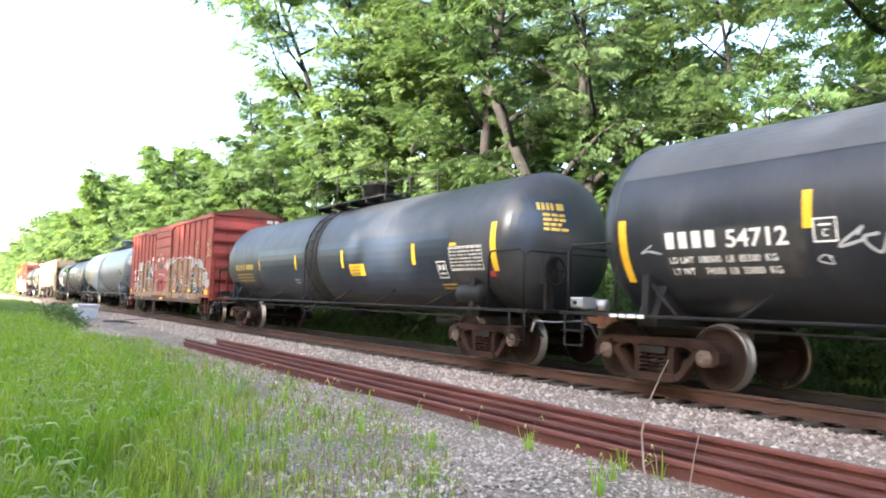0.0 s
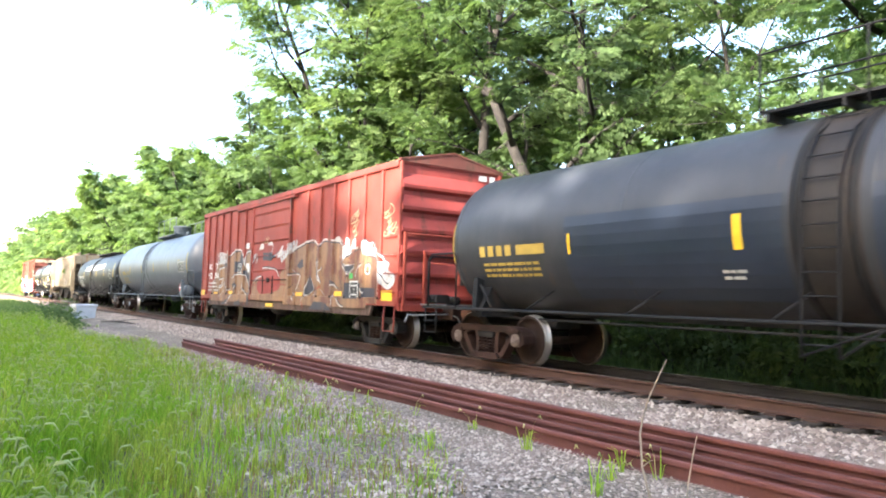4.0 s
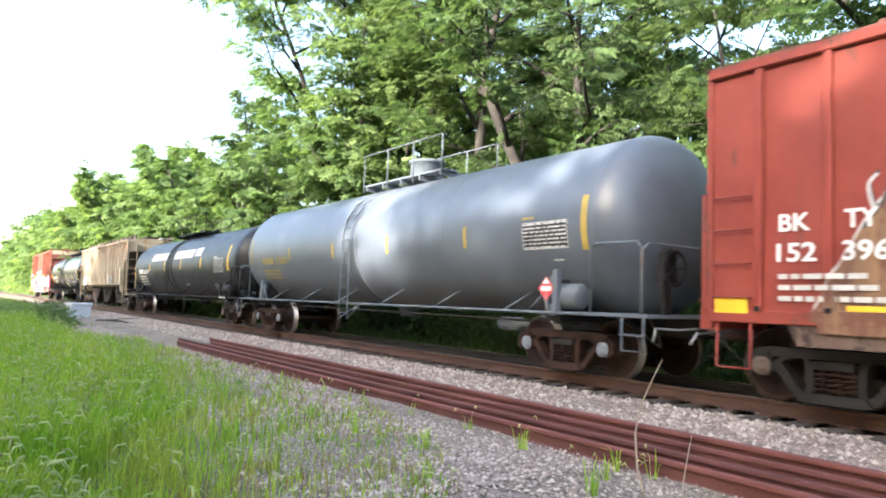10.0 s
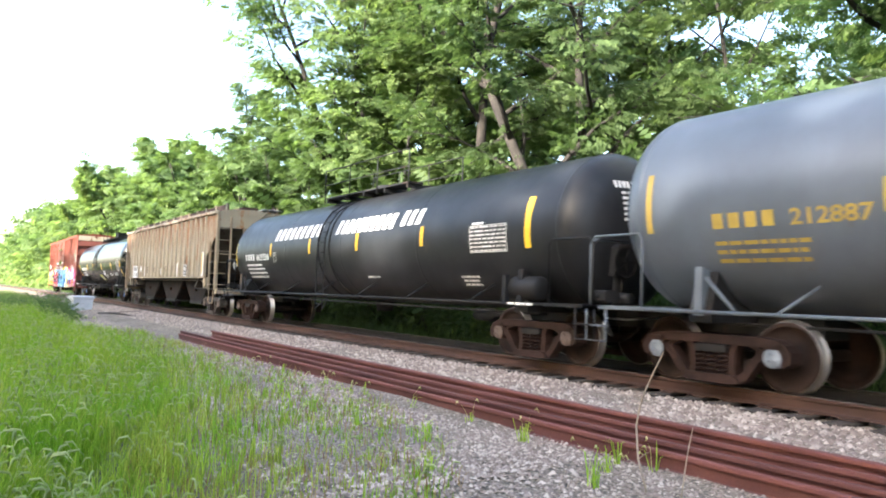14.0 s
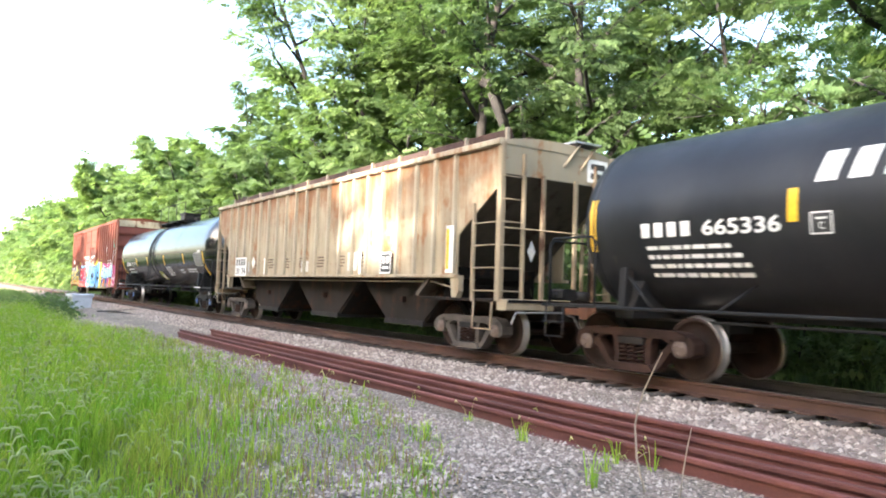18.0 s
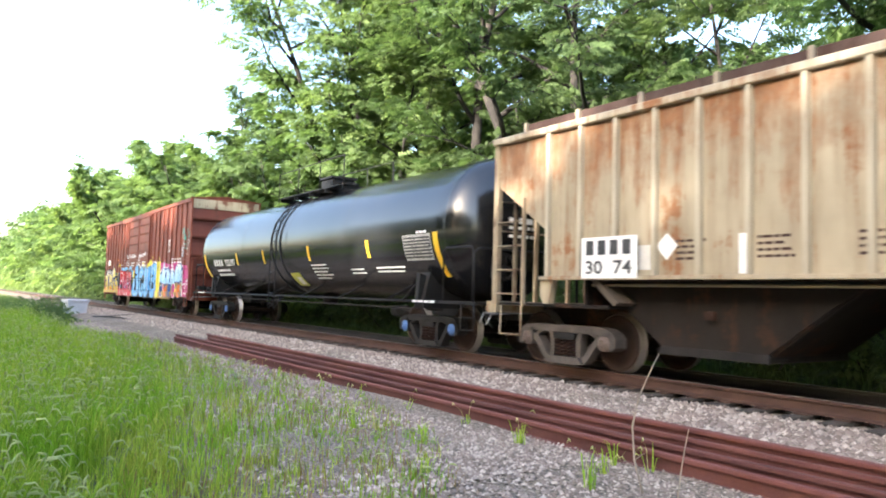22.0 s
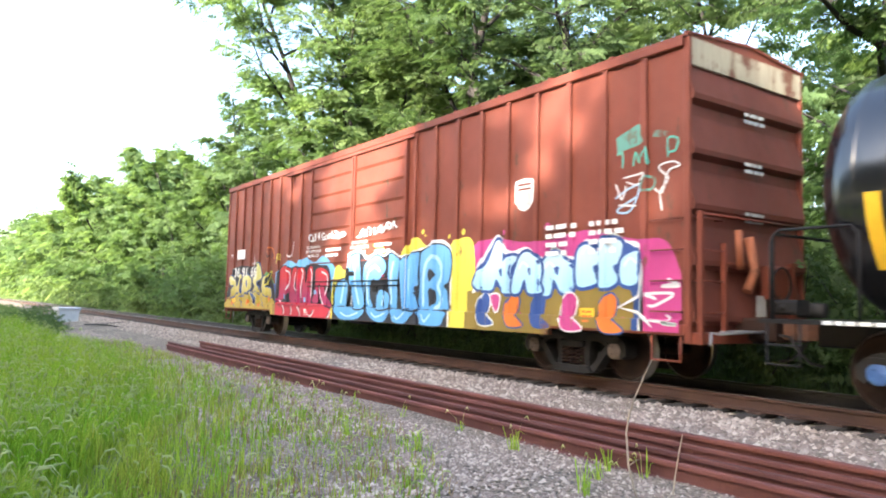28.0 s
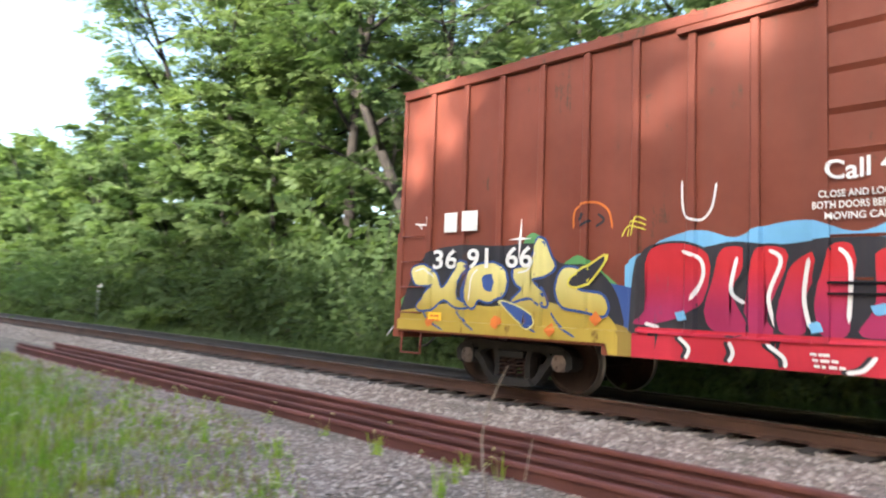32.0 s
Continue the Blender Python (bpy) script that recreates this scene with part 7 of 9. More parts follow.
def mark_brown(car, place, half, z0, z1, side):
    def pl(u, v, o=0.006):
        if v >= 0.97:
            return place(u, v, o)
        return (u, -(1.41 + o + (0.094 if -4.2 < u < 2.8 else 0.058)), v)
    lo_ = lambda u: 0.66 if -5.1 < u < 6.6 else 0.80

    def field(tops, off, mat_, label=""):
        part("graffiti_field", blob_fill(pl, tops, lo_, off), mat_, car, label)
    # grounds
    field([(-9.2, 1.3), (-8.8, 1.55), (-8.2, 1.75), (-7.4, 1.85), (-6.8, 1.75), (-6.5, 2.25), (-6.2, 2.2), (-6.0, 1.8), (-5.6, 1.95), (-5.2, 1.7), (-4.8, 1.4)], 0.004, LEAFY, "green spray-paint field")
    field([(-6.0, 1.2), (-5.5, 1.75), (-5.2, 1.6), (-4.7, 1.5)], 0.007, NAVY)
    field([(-9.2, 1.05), (-8.0, 1.15), (-7.0, 1.05), (-6.0, 1.15), (-5.0, 1.05), (-4.7, 0.9)], 0.010, OLIVE, "olive and gold spray-paint field")
    field([(-4.9, 1.8), (-4.4, 2.1), (-3.9, 2.2), (-3.5, 2.1), (-3.2, 2.2), (-2.7, 2.25), (-2.2, 2.1), (-1.7, 2.25), (-1.2, 2.05), (-0.8, 1.8), (-0.6, 1.6)], 0.005, SKY, "sky blue spray-paint cloud")
    field([(-1.15, 1.2), (-1.0, 1.85), (-0.75, 1.98), (-0.45, 1.85), (0.1, 2.1), (0.87, 2.18), (1.18, 2.42), (1.45, 2.26), (1.81, 2.17), (2.08, 2.12), (2.34, 2.33), (2.63, 2.47), (2.94, 2.3), (3.2, 2.26), (3.75, 2.22), (4.0, 2.33), (4.55, 2.25), (4.65, 1.0)], 0.006, LEMON, "yellow spray-paint field")
    field([(4.4, 1.5), (4.5, 2.15), (5.2, 2.3), (5.9, 2.2), (6.7, 2.2), (7.4, 2.3), (7.9, 2.2), (8.4, 2.1), (8.9, 2.05), (9.15, 1.6)], 0.004, MAGENTA, "magenta spray-paint field")
    field([(4.4, 1.35), (5.3, 1.45), (6.2, 1.4), (7.1, 1.45), (7.9, 1.4), (8.3, 1.2)], 0.008, OLIVE, "olive spray-paint field")
    field([(-4.75, 0.95), (-4.0, 1.0), (-3.0, 0.98), (-2.0, 1.0), (-1.1, 0.98)], 0.012, CRIMSON, "crimson spray-paint base")
    for i, u in enumerate((4.7, 5.3, 5.9, 6.7, 7.3, 7.8)):
        field([(u, 0.8), (u + 0.12, 1.1 + 0.12 * (i % 3)), (u + 0.3, 1.0 + 0.1 * (i % 2)), (u + 0.45, 0.8)], 0.012, (ORANGE, NAVY, MAGENTA)[i % 3])
    # yellow and cream shapes
    field([(-9.2, 1.15), (-8.9, 1.75), (-8.5, 2.08), (-7.8, 2.16), (-7.0, 2.12), (-6.6, 2.14), (-6.2, 2.1), (-5.9, 1.85), (-5.4, 1.8), (-5.05, 1.5), (-4.9, 1.1)], 0.0085, INK, "black and navy spray-paint shadow")
    field([(-9.2, 1.1), (-8.5, 1.2), (-7.8, 1.26), (-7.1, 1.22), (-6.4, 1.33), (-5.8, 1.26), (-5.16, 1.16), (-4.95, 0.9)], 0.0125, GOLD_FADE, "gold spray-paint base")
    letter_shape(car, pl, [(-8.94, 1.79), (-8.62, 1.86), (-8.36, 1.71), (-8.2, 1.48), (-7.84, 1.87), (-7.69, 1.81), (-7.91, 1.41), (-7.62, 1.22), (-7.9, 1.2), (-8.17, 1.31), (-8.48, 1.14), (-8.8, 1.18), (-8.45, 1.51), (-8.82, 1.55)],
                 GOLD_FADE, NAVY, 0.035, 0.017, (), None, ([(-8.85, 1.76), (-8.6, 1.8), (-8.4, 1.66)],), CHALK, 0.025)
    letter_shape(car, pl, [(-7.64, 1.71), (-7.47, 1.83), (-7.07, 1.86), (-6.86, 1.7), (-6.89, 1.42), (-7.18, 1.29), (-7.4, 1.32), (-7.53, 1.19), (-7.7, 1.35)],
                 GOLD_FADE, NAVY, 0.035, 0.030, ([(-7.33, 1.66), (-7.13, 1.7), (-7.04, 1.58), (-7.12, 1.45), (-7.29, 1.48)],), NAVY, ([(-7.6, 1.3), (-7.55, 1.65), (-7.42, 1.78)],), CHALK, 0.025)
    letter_shape(car, pl, [(-6.74, 1.76), (-6.46, 1.84), (-6.24, 2.2), (-6.07, 1.95), (-6.0, 1.78), (-6.22, 1.66), (-6.41, 1.62), (-6.22, 1.49), (-6.12, 1.25), (-6.44, 1.37), (-6.76, 1.3), (-6.57, 1.48), (-6.69, 1.58)],
                 GOLD_FADE, NAVY, 0.035, 0.017, (), None, ([(-6.65, 1.72), (-6.45, 1.77), (-6.3, 2.0)],), CHALK, 0.025)
    letter_shape(car, pl, [(-5.86, 1.75), (-5.65, 1.77), (-5.51, 1.68), (-5.7, 1.57), (-5.5, 1.46), (-5.23, 1.42), (-5.13, 1.27), (-5.2, 1.15), (-5.5, 1.21), (-5.84, 1.26), (-5.96, 1.49)], GOLD_FADE, NAVY, 0.035, 0.030)
    letter_shape(car, pl, [(-5.71, 1.54), (-5.44, 1.57), (-5.15, 1.93), (-5.51, 1.74), (-5.71, 1.63)], INK, LEMON, 0.03, 0.040)
    for k_, (u, z, w_) in enumerate(((-8.6, 1.02, 0.5), (-7.85, 1.05, 0.4), (-6.75, 1.08, 0.5), (-6.05, 1.05, 0.45))):
        part("graffiti_drip", ribbon(pl, curve_through([(u, z + 0.12), (u + 0.15, z - 0.05), (u + w_, z - 0.2)], 6), 0.03, 2, 0.0175), NAVY, car)
    letter_shape(car, pl, [(-6.95, 1.3), (-6.6, 1.22), (-6.3, 1.05), (-6.4, 0.93), (-6.6, 1.02), (-6.75, 1.12)], NAVY, CREAM, 0.02, 0.030)
    part("graffiti_arch", ribbon(pl, curve_through([(-5.7, 2.31), (-5.67, 2.57), (-5.39, 2.65), (-5.16, 2.53), (-5.09, 2.28)], 6), 0.03, 2, 0.012), ORANGE, car)
    for z_ in ([(-5.63, 2.42), (-5.53, 2.5), (-5.59, 2.34), (-5.42, 2.41)], [(-5.32, 2.49), (-5.22, 2.4), (-5.35, 2.32)]):
        part("spray_scrawl", ribbon(pl, curve_through(z_, 5), 0.035, 2, 0.012), INK, car)
    for k_ in range(3):
        part("spray_scrawl", ribbon(pl, curve_through([(-4.95 + 0.08 * k_, 2.16), (-4.85 + 0.06 * k_, 2.3 + 0.05 * k_), (-4.6, 2.24 + 0.06 * k_)], 5), 0.02, 2, 0.012), LEMON, car)
    for u, z in ((-7.0, 0.98), (-5.3, 1.1), (-6.0, 0.92), (-8.4, 0.95)):
        part("graffiti_dot", ribbon(pl, [(u - 0.09, z), (u, z + 0.01), (u + 0.09, z)], 0.2, 4, 0.044), ORANGE, car)
    part("graffiti_star", ribbon(pl, [(-6.62, 1.9), (-6.6, 2.2), (-6.58, 2.5)], 0.05, 2, 0.046), CHALK, car)
    part("graffiti_star", ribbon(pl, [(-6.8, 2.2), (-6.6, 2.21), (-6.4, 2.2)], 0.04, 2, 0.05), CHALK, car)
    field([(-4.8, 1.0), (-4.7, 1.9), (-4.3, 2.08), (-3.9, 2.0), (-3.5, 2.05), (-3.0, 2.0), (-2.4, 2.05), (-1.8, 2.02), (-1.35, 1.95), (-1.16, 1.5), (-1.12, 1.0)], 0.009, INK, "black spray-paint shadow")
    field([(-1.0, 0.95), (-0.9, 1.5), (-0.6, 1.66), (-0.3, 1.7), (-0.24, 2.12), (0.27, 2.26), (0.62, 2.08), (1.03, 2.18), (1.36, 2.11), (1.72, 2.18), (2.1, 2.04), (2.74, 2.18), (3.26, 2.30), (3.58, 2.29), (3.76, 2.2), (3.82, 2.05), (3.83, 1.5), (3.84, 1.0)], 0.009, INK, "black spray-paint shadow")
    # crimson shapes
    reds = (([(-4.47, 2.01), (-4.13, 2.05), (-3.86, 1.92), (-3.83, 1.65), (-3.9, 1.37), (-4.11, 1.19), (-4.45, 1.08), (-4.67, 1.08), (-4.54, 1.3), (-4.57, 1.75)], [[(-4.12, 1.96), (-3.89, 1.86), (-3.85, 1.65), (-3.99, 1.37)], [(-4.6, 1.08), (-4.4, 1.04)]]),
            ([(-3.63, 1.95), (-3.4, 1.97), (-3.41, 1.73), (-3.51, 1.46), (-3.35, 1.04), (-3.69, 1.03), (-3.8, 1.25), (-3.71, 1.61)], [[(-3.44, 1.88), (-3.51, 1.49), (-3.35, 1.35)]]),
            ([(-3.21, 1.96), (-2.96, 1.95), (-2.94, 1.78), (-3.06, 1.43), (-3.13, 1.2), (-3.05, 1.02), (-3.35, 1.01), (-3.33, 1.38), (-3.28, 1.67)], [[(-3.1, 1.94), (-2.97, 1.82), (-3.1, 1.43), (-3.02, 1.09)]]),
            ([(-2.85, 1.77), (-2.65, 1.91), (-2.63, 1.71), (-2.74, 1.38), (-2.73, 1.06), (-2.95, 1.05), (-2.99, 1.26), (-2.92, 1.55)], [[(-2.68, 1.85), (-2.73, 1.43), (-2.67, 1.1)]]),
            ([(-2.45, 1.96), (-2.29, 1.98), (-2.24, 1.81), (-2.28, 1.49), (-2.31, 1.06), (-2.54, 1.06), (-2.58, 1.43), (-2.51, 1.71)], [[(-2.38, 1.94), (-2.27, 1.76), (-2.29, 1.17)]]),
            ([(-1.98, 1.88), (-1.71, 1.94), (-1.4, 1.86), (-1.28, 1.68), (-1.29, 1.44), (-1.4, 1.24), (-1.16, 1.05), (-1.11, 0.94), (-1.35, 0.97), (-1.62, 1.06), (-1.68, 1.31), (-1.77, 1.07), (-2.12, 1.06), (-2.0, 1.33), (-1.98, 1.62)], [[(-1.68, 1.84), (-1.36, 1.74), (-1.31, 1.49), (-1.45, 1.24)], [(-1.8, 1.51), (-1.71, 1.23), (-1.51, 0.98)]]))
    for k_, (body, shines) in enumerate(reds):
        mid = sum(a for a, b in body) / len(body)
        body = [(mid + (a - mid) * 1.14, b) for a, b in body]
        letter_shape(car, pl, body, RED_FADE, INK, 0.03, 0.017 + 0.0135 * (k_ % 2), (), None, shines, CHALK, 0.045)
    for k_, (u, z) in enumerate(((-4.15, 1.12), (-2.65, 1.05), (-2.05, 1.25))):
        part("graffiti_chip", painted(pl, [(u, z), (u + 0.14, z + 0.03), (u + 0.1, z + 0.14), (u - 0.04, z + 0.1)], 0.047), SKY, car)
    part("graffiti_ledge", ribbon(pl, [(-4.7, 1.0), (-3.0, 0.99), (-1.1, 1.0)], 0.07, 2, 0.046), CRIMSON, car)
    for h in ([(-4.1, 0.94), (-3.97, 0.82), (-4.01, 0.69)], [(-3.09, 0.92), (-2.91, 0.79), (-2.89, 0.68)], [(-2.03, 0.86), (-2.15, 0.72), (-2.31, 0.68)], [(-1.09, 0.86), (-1.14, 0.74), (-1.24, 0.68)], [(-3.5, 0.92), (-3.45, 0.8), (-3.5, 0.69)]):
        part("graffiti_line", ribbon(pl, curve_through(h, 5), 0.045, 2, 0.03), CHALK, car)
        part("graffiti_line", ribbon(pl, curve_through([(a - 0.05, b) for a, b in h], 5), 0.05, 2, 0.026), INK, car)
    # big blue shapes
    blues = (([(-0.92, 0.95), (-0.96, 1.2), (-0.8, 1.52), (-0.56, 1.62), (-0.25, 1.64), (-0.2, 1.5), (-0.23, 1.26), (-0.32, 0.95)], (), [[(-0.43, 1.56), (-0.49, 1.35), (-0.58, 1.04)]]),
             ([(-0.21, 2.11), (0.27, 2.23), (0.31, 2.08), (0.43, 1.58), (0.58, 1.18), (0.55, 0.96), (0.12, 0.95), (0.03, 1.17), (-0.11, 1.59)], (), [[(0.1, 2.05), (0.14, 1.54), (0.38, 1.02)]]),
             ([(0.59, 1.98), (1.03, 2.15), (1.33, 2.09), (1.52, 1.86), (1.19, 1.59), (0.95, 1.62), (0.82, 1.45), (0.84, 1.19), (0.99, 0.98), (0.69, 0.97), (0.55, 1.27), (0.49, 1.58), (0.51, 1.83)], (), [[(1.29, 1.78), (1.03, 1.9), (0.74, 1.75), (0.69, 1.45), (0.8, 1.03)]]),
             ([(1.27, 1.36), (1.7, 1.27), (1.68, 1.04), (1.61, 0.96), (1.15, 0.97)], (), [[(1.49, 1.26), (1.42, 1.02)]]),
             ([(1.63, 2.12), (1.74, 2.16), (2.04, 2.04), (2.08, 1.92), (2.02, 1.6), (2.0, 1.37), (2.04, 1.06), (2.02, 0.98), (1.74, 0.98), (1.70, 1.25), (1.61, 1.57), (1.63, 1.89)], (), [[(1.86, 2.01), (1.75, 1.69), (1.79, 1.05)]]),
             ([(2.17, 1.99), (2.74, 2.16), (2.76, 1.96), (2.72, 1.67), (2.76, 1.48), (2.6, 1.43), (2.68, 1.19), (2.78, 1.01), (2.7, 0.95), (2.42, 0.97), (2.28, 1.0), (2.21, 1.37), (2.15, 1.68)], (), [[(2.46, 2.01), (2.4, 1.56), (2.48, 1.03)]]),
             ([(2.8, 2.12), (3.26, 2.27), (3.57, 2.26), (3.8, 2.16), (3.89, 1.99), (3.88, 1.74), (3.8, 1.54), (3.64, 1.45), (3.77, 1.35), (3.8, 1.15), (3.75, 0.98), (2.82, 0.97), (2.78, 1.37), (2.76, 1.81)],
              ([(3.08, 1.77), (3.19, 1.8), (3.33, 1.76), (3.36, 1.65), (3.27, 1.57), (3.15, 1.54), (3.08, 1.62)], [(3.11, 1.37), (3.29, 1.41), (3.39, 1.31), (3.41, 1.17), (3.32, 1.07), (3.18, 1.04), (3.13, 1.2)]),
              [[(2.95, 1.02), (2.93, 1.63), (3.05, 1.96), (3.33, 2.04), (3.53, 1.89), (3.58, 1.65), (3.46, 1.45), (3.59, 1.24), (3.52, 1.07), (3.35, 1.0)]]))
    halo = [(-0.4, 1.7), (-0.3, 2.18), (-0.2, 2.25), (0.24, 2.33), (0.66, 2.16), (1.05, 2.24), (1.38, 2.16), (1.72, 2.24), (2.13, 2.1), (2.74, 2.24), (2.94, 2.25), (3.28, 2.37), (3.6, 2.36), (3.82, 2.23), (3.88, 2.05), (3.885, 1.5), (3.885, 1.0)]
    field(halo, 0.0075, CHALK, "white spray-paint outline")
    for k_, (body, holes, shines) in enumerate(blues):
        letter_shape(car, pl, body, BLUE_FADE, INK, 0.032, 0.017 + 0.0135 * (k_ % 2), holes, INK, shines, PALE, 0.085)
    drips = (([(-0.86, 0.95), (0.55, 0.95), (0.46, 0.76), (0.09, 0.68), (-0.6, 0.69)], [(-0.54, 0.83), (-0.15, 0.75), (0.38, 0.86)]), ([(0.77, 0.95), (1.68, 0.95), (1.66, 0.8), (1.49, 0.675), (1.15, 0.68), (0.91, 0.76)], [(0.96, 0.87), (1.19, 0.77), (1.59, 0.88)]),
             ([(1.82, 0.95), (2.7, 0.95), (2.58, 0.82), (2.34, 0.675), (1.91, 0.69), (1.84, 0.81)], [(1.95, 0.82), (2.11, 0.76), (2.38, 0.92)]), ([(2.84, 0.95), (3.75, 0.95), (3.72, 0.82), (3.59, 0.675), (2.93, 0.675), (2.88, 0.78)], [(2.95, 0.89), (3.07, 0.74), (3.29, 0.9)]))
    for body, shine in drips:
        letter_shape(car, pl, body, BLUE_FADE, INK, 0.022, 0.0175, (), None, (shine,), PALE, 0.045)
    part("graffiti_chip", painted(pl, [(1.36, 1.71), (1.51, 1.71), (1.5, 1.66), (1.37, 1.65)], 0.05), CRIMSON, car)
    # pale shapes over deep blue
    field([(4.55, 1.3), (4.7, 1.75), (5.2, 2.33), (5.45, 2.25), (5.65, 2.05), (6.05, 2.1), (6.5, 1.9), (6.7, 2.08), (7.15, 1.9), (7.4, 2.15), (7.65, 2.1), (7.95, 2.22), (8.2, 2.1), (8.45, 2.02), (8.55, 1.6), (8.5, 1.2)], 0.0095, CHALK, "white spray-paint outline")
    field([(4.65, 1.3), (4.75, 1.7), (5.2, 2.2), (5.6, 1.98), (6.05, 2.0), (6.5, 1.8), (6.7, 1.98), (7.15, 1.8), (7.4, 2.05), (7.95, 2.1), (8.42, 1.92), (8.46, 1.2)], 0.013, NAVY, "deep blue spray-paint shadow")
    field([(4.5, 1.3), (5.2, 1.42), (6.0, 1.38), (6.9, 1.4), (7.6, 1.46), (8.2, 1.44), (8.35, 1.2)], 0.0145, OLIVE)
    for k_, u in enumerate((4.75, 5.55, 6.2, 6.9, 7.7)):
        letter_shape(car, pl, [(u, 1.05), (u + 0.2, 1.32), (u + 0.36, 1.2), (u + 0.3, 0.95), (u + 0.5, 0.78), (u + 0.1, 0.76)], (NAVY, ORANGE, NAVY, MAGENTA, ORANGE)[k_], (CHALK, NAVY, OLIVE, CHALK, NAVY)[k_], 0.025, 0.0175 + 0.009 * (k_ % 2))
    ices = ([(5.05, 1.92), (5.26, 2.25), (5.42, 2.17), (5.43, 1.84), (5.63, 1.96), (5.83, 1.92), (5.63, 1.7), (5.84, 1.37), (5.49, 1.33), (5.27, 1.57), (5.12, 1.37), (4.62, 1.44), (4.67, 1.65), (4.89, 1.78)],
            [(5.83, 1.82), (6.02, 2.01), (6.31, 1.94), (6.45, 1.74), (6.41, 1.49), (6.46, 1.34), (6.13, 1.33), (6.03, 1.56), (5.89, 1.33), (5.69, 1.37)],
            [(6.45, 1.8), (6.71, 1.98), (6.97, 1.88), (7.18, 1.72), (7.15, 1.37), (6.9, 1.34), (6.72, 1.55), (6.64, 1.3), (6.41, 1.34)],
            [(7.3, 2.02), (7.5, 2.06), (7.7, 1.88), (7.62, 1.6), (7.66, 1.48), (7.27, 1.43), (7.22, 1.78)],
            [(7.69, 2.05), (7.92, 2.13), (8.14, 2.06), (8.1, 1.81), (8.03, 1.48), (7.7, 1.45)],
            [(8.14, 1.81), (8.42, 1.93), (8.48, 1.8), (8.42, 1.47), (8.14, 1.48)])
    for k_, body in enumerate(ices):
        u, z = body[0]
        letter_shape(car, pl, body, ICE_FADE, NAVY, 0.055, 0.0185 + 0.0135 * (k_ % 2), ([(u + 0.28, 1.72), (u + 0.4, 1.75), (u + 0.36, 1.6)],), NAVY, ([(u + 0.05, z - 0.1), (u + 0.16, z + 0.02), (u + 0.3, z - 0.06)],), CHALK, 0.03)
    letter_shape(car, pl, [(5.12, 1.26), (5.37, 1.27), (5.29, 0.98)], MAGENTA, CHALK, 0.03, 0.030)
    for u, z, r_ in ((2.85, 2.57, 0.06), (2.94, 2.49, 0.03), (3.79, 2.42, 0.05), (4.25, 2.48, 0.07), (0.96, 2.38, 0.045), (6.55, 2.42, 0.07), (5.5, 2.38, 0.05)):
        part("paint_splash", painted(pl, [(u + r_ * math.cos(a), z + r_ * math.sin(a)) for a in (0.3, 1.3, 2.4, 3.4, 4.4, 5.4)], 0.012), LEMON if u < 5 else MAGENTA, car)
    part("graffiti_arrow", ribbon(pl, [(8.75, 0.85), (8.5, 1.05), (8.1, 1.12), (8.5, 1.3), (8.55, 1.75)], 0.05, 2, 0.046), CHALK, car)
    for i in range(3):
        spray(car, pl, 8.85, 1.5 - 0.28 * i, 0.55, 0.2, 70 + i, CHALK, 0.04)
    # tags on the upper panels
    part("graffiti_patch", painted(place, [(8.0, 3.63), (8.44, 3.78), (8.55, 3.48), (8.02, 3.4)], 0.006), TEAL_OLD, car, "teal spray-paint block")
    part("graffiti_patch", painted(place, [(8.71, 3.64), (8.94, 3.57), (8.93, 3.49), (8.67, 3.54)], 0.006), TEAL_OLD, car)
    for h, m_, w_ in (([(8.13, 3.01), (8.55, 3.03), (8.41, 2.89), (8.2, 2.95)], CHALK, 0.022), ([(7.99, 2.72), (8.27, 2.85), (8.45, 2.86), (8.28, 2.52), (8.03, 2.54), (8.41, 2.72)], PALE, 0.028),
                      ([(8.55, 2.99), (8.71, 2.94), (8.68, 2.81), (8.51, 2.8), (8.55, 2.99)], TEAL_OLD, 0.035), ([(8.84, 2.47), (8.81, 2.74), (8.94, 2.91), (8.78, 3.09), (9.0, 3.14), (9.13, 3.07), (8.94, 3.01), (8.84, 2.73), (8.71, 2.8)], CHALK, 0.024),
                      ([(8.58, 3.42), (8.61, 3.14)], TEAL, 0.03), ([(8.02, 3.37), (8.13, 3.38), (8.13, 3.15)], TEAL, 0.03), ([(8.33, 3.15), (8.37, 3.36), (8.45, 3.2), (8.55, 3.36)], TEAL, 0.03), ([(8.94, 3.2), (8.94, 3.47), (9.1, 3.44), (9.06, 3.29), (8.94, 3.28)], TEAL, 0.03),
                      ([(8.0, 2.95), (8.12, 2.7), (8.2, 2.9)], CHALK, 0.03), ([(8.05, 2.62), (8.4, 2.58)], CHALK, 0.03)):
        part("spray_scrawl", ribbon(place, curve_through(h, 6), w_, 2, 0.012), m_, car)
    spray(car, place, -8.75, 2.55, 0.3, 0.25, 94, CHALK, 0.03)
    part("spray_scrawl", ribbon(place, curve_through([(-4.13, 2.82), (-4.1, 2.42), (-3.9, 2.32), (-3.76, 2.45), (-3.7, 2.75)], 6), 0.03, 2, 0.012), CHALK, car)
    # railway's own marks
    for num, u, w_ in (("36", -8.4, 0.55), ("91", -7.64, 0.44), ("66", -6.86, 0.5)):
        lettering(car, num, u, 1.8, 0.3, WHITE, lambda a, b: place(a, b, 0.056), w_)
    letter_blocks(car, lambda a, b: place(a, b, 0.046), -8.24, -7.36, 2.37, 2.68, 2, WHITE)
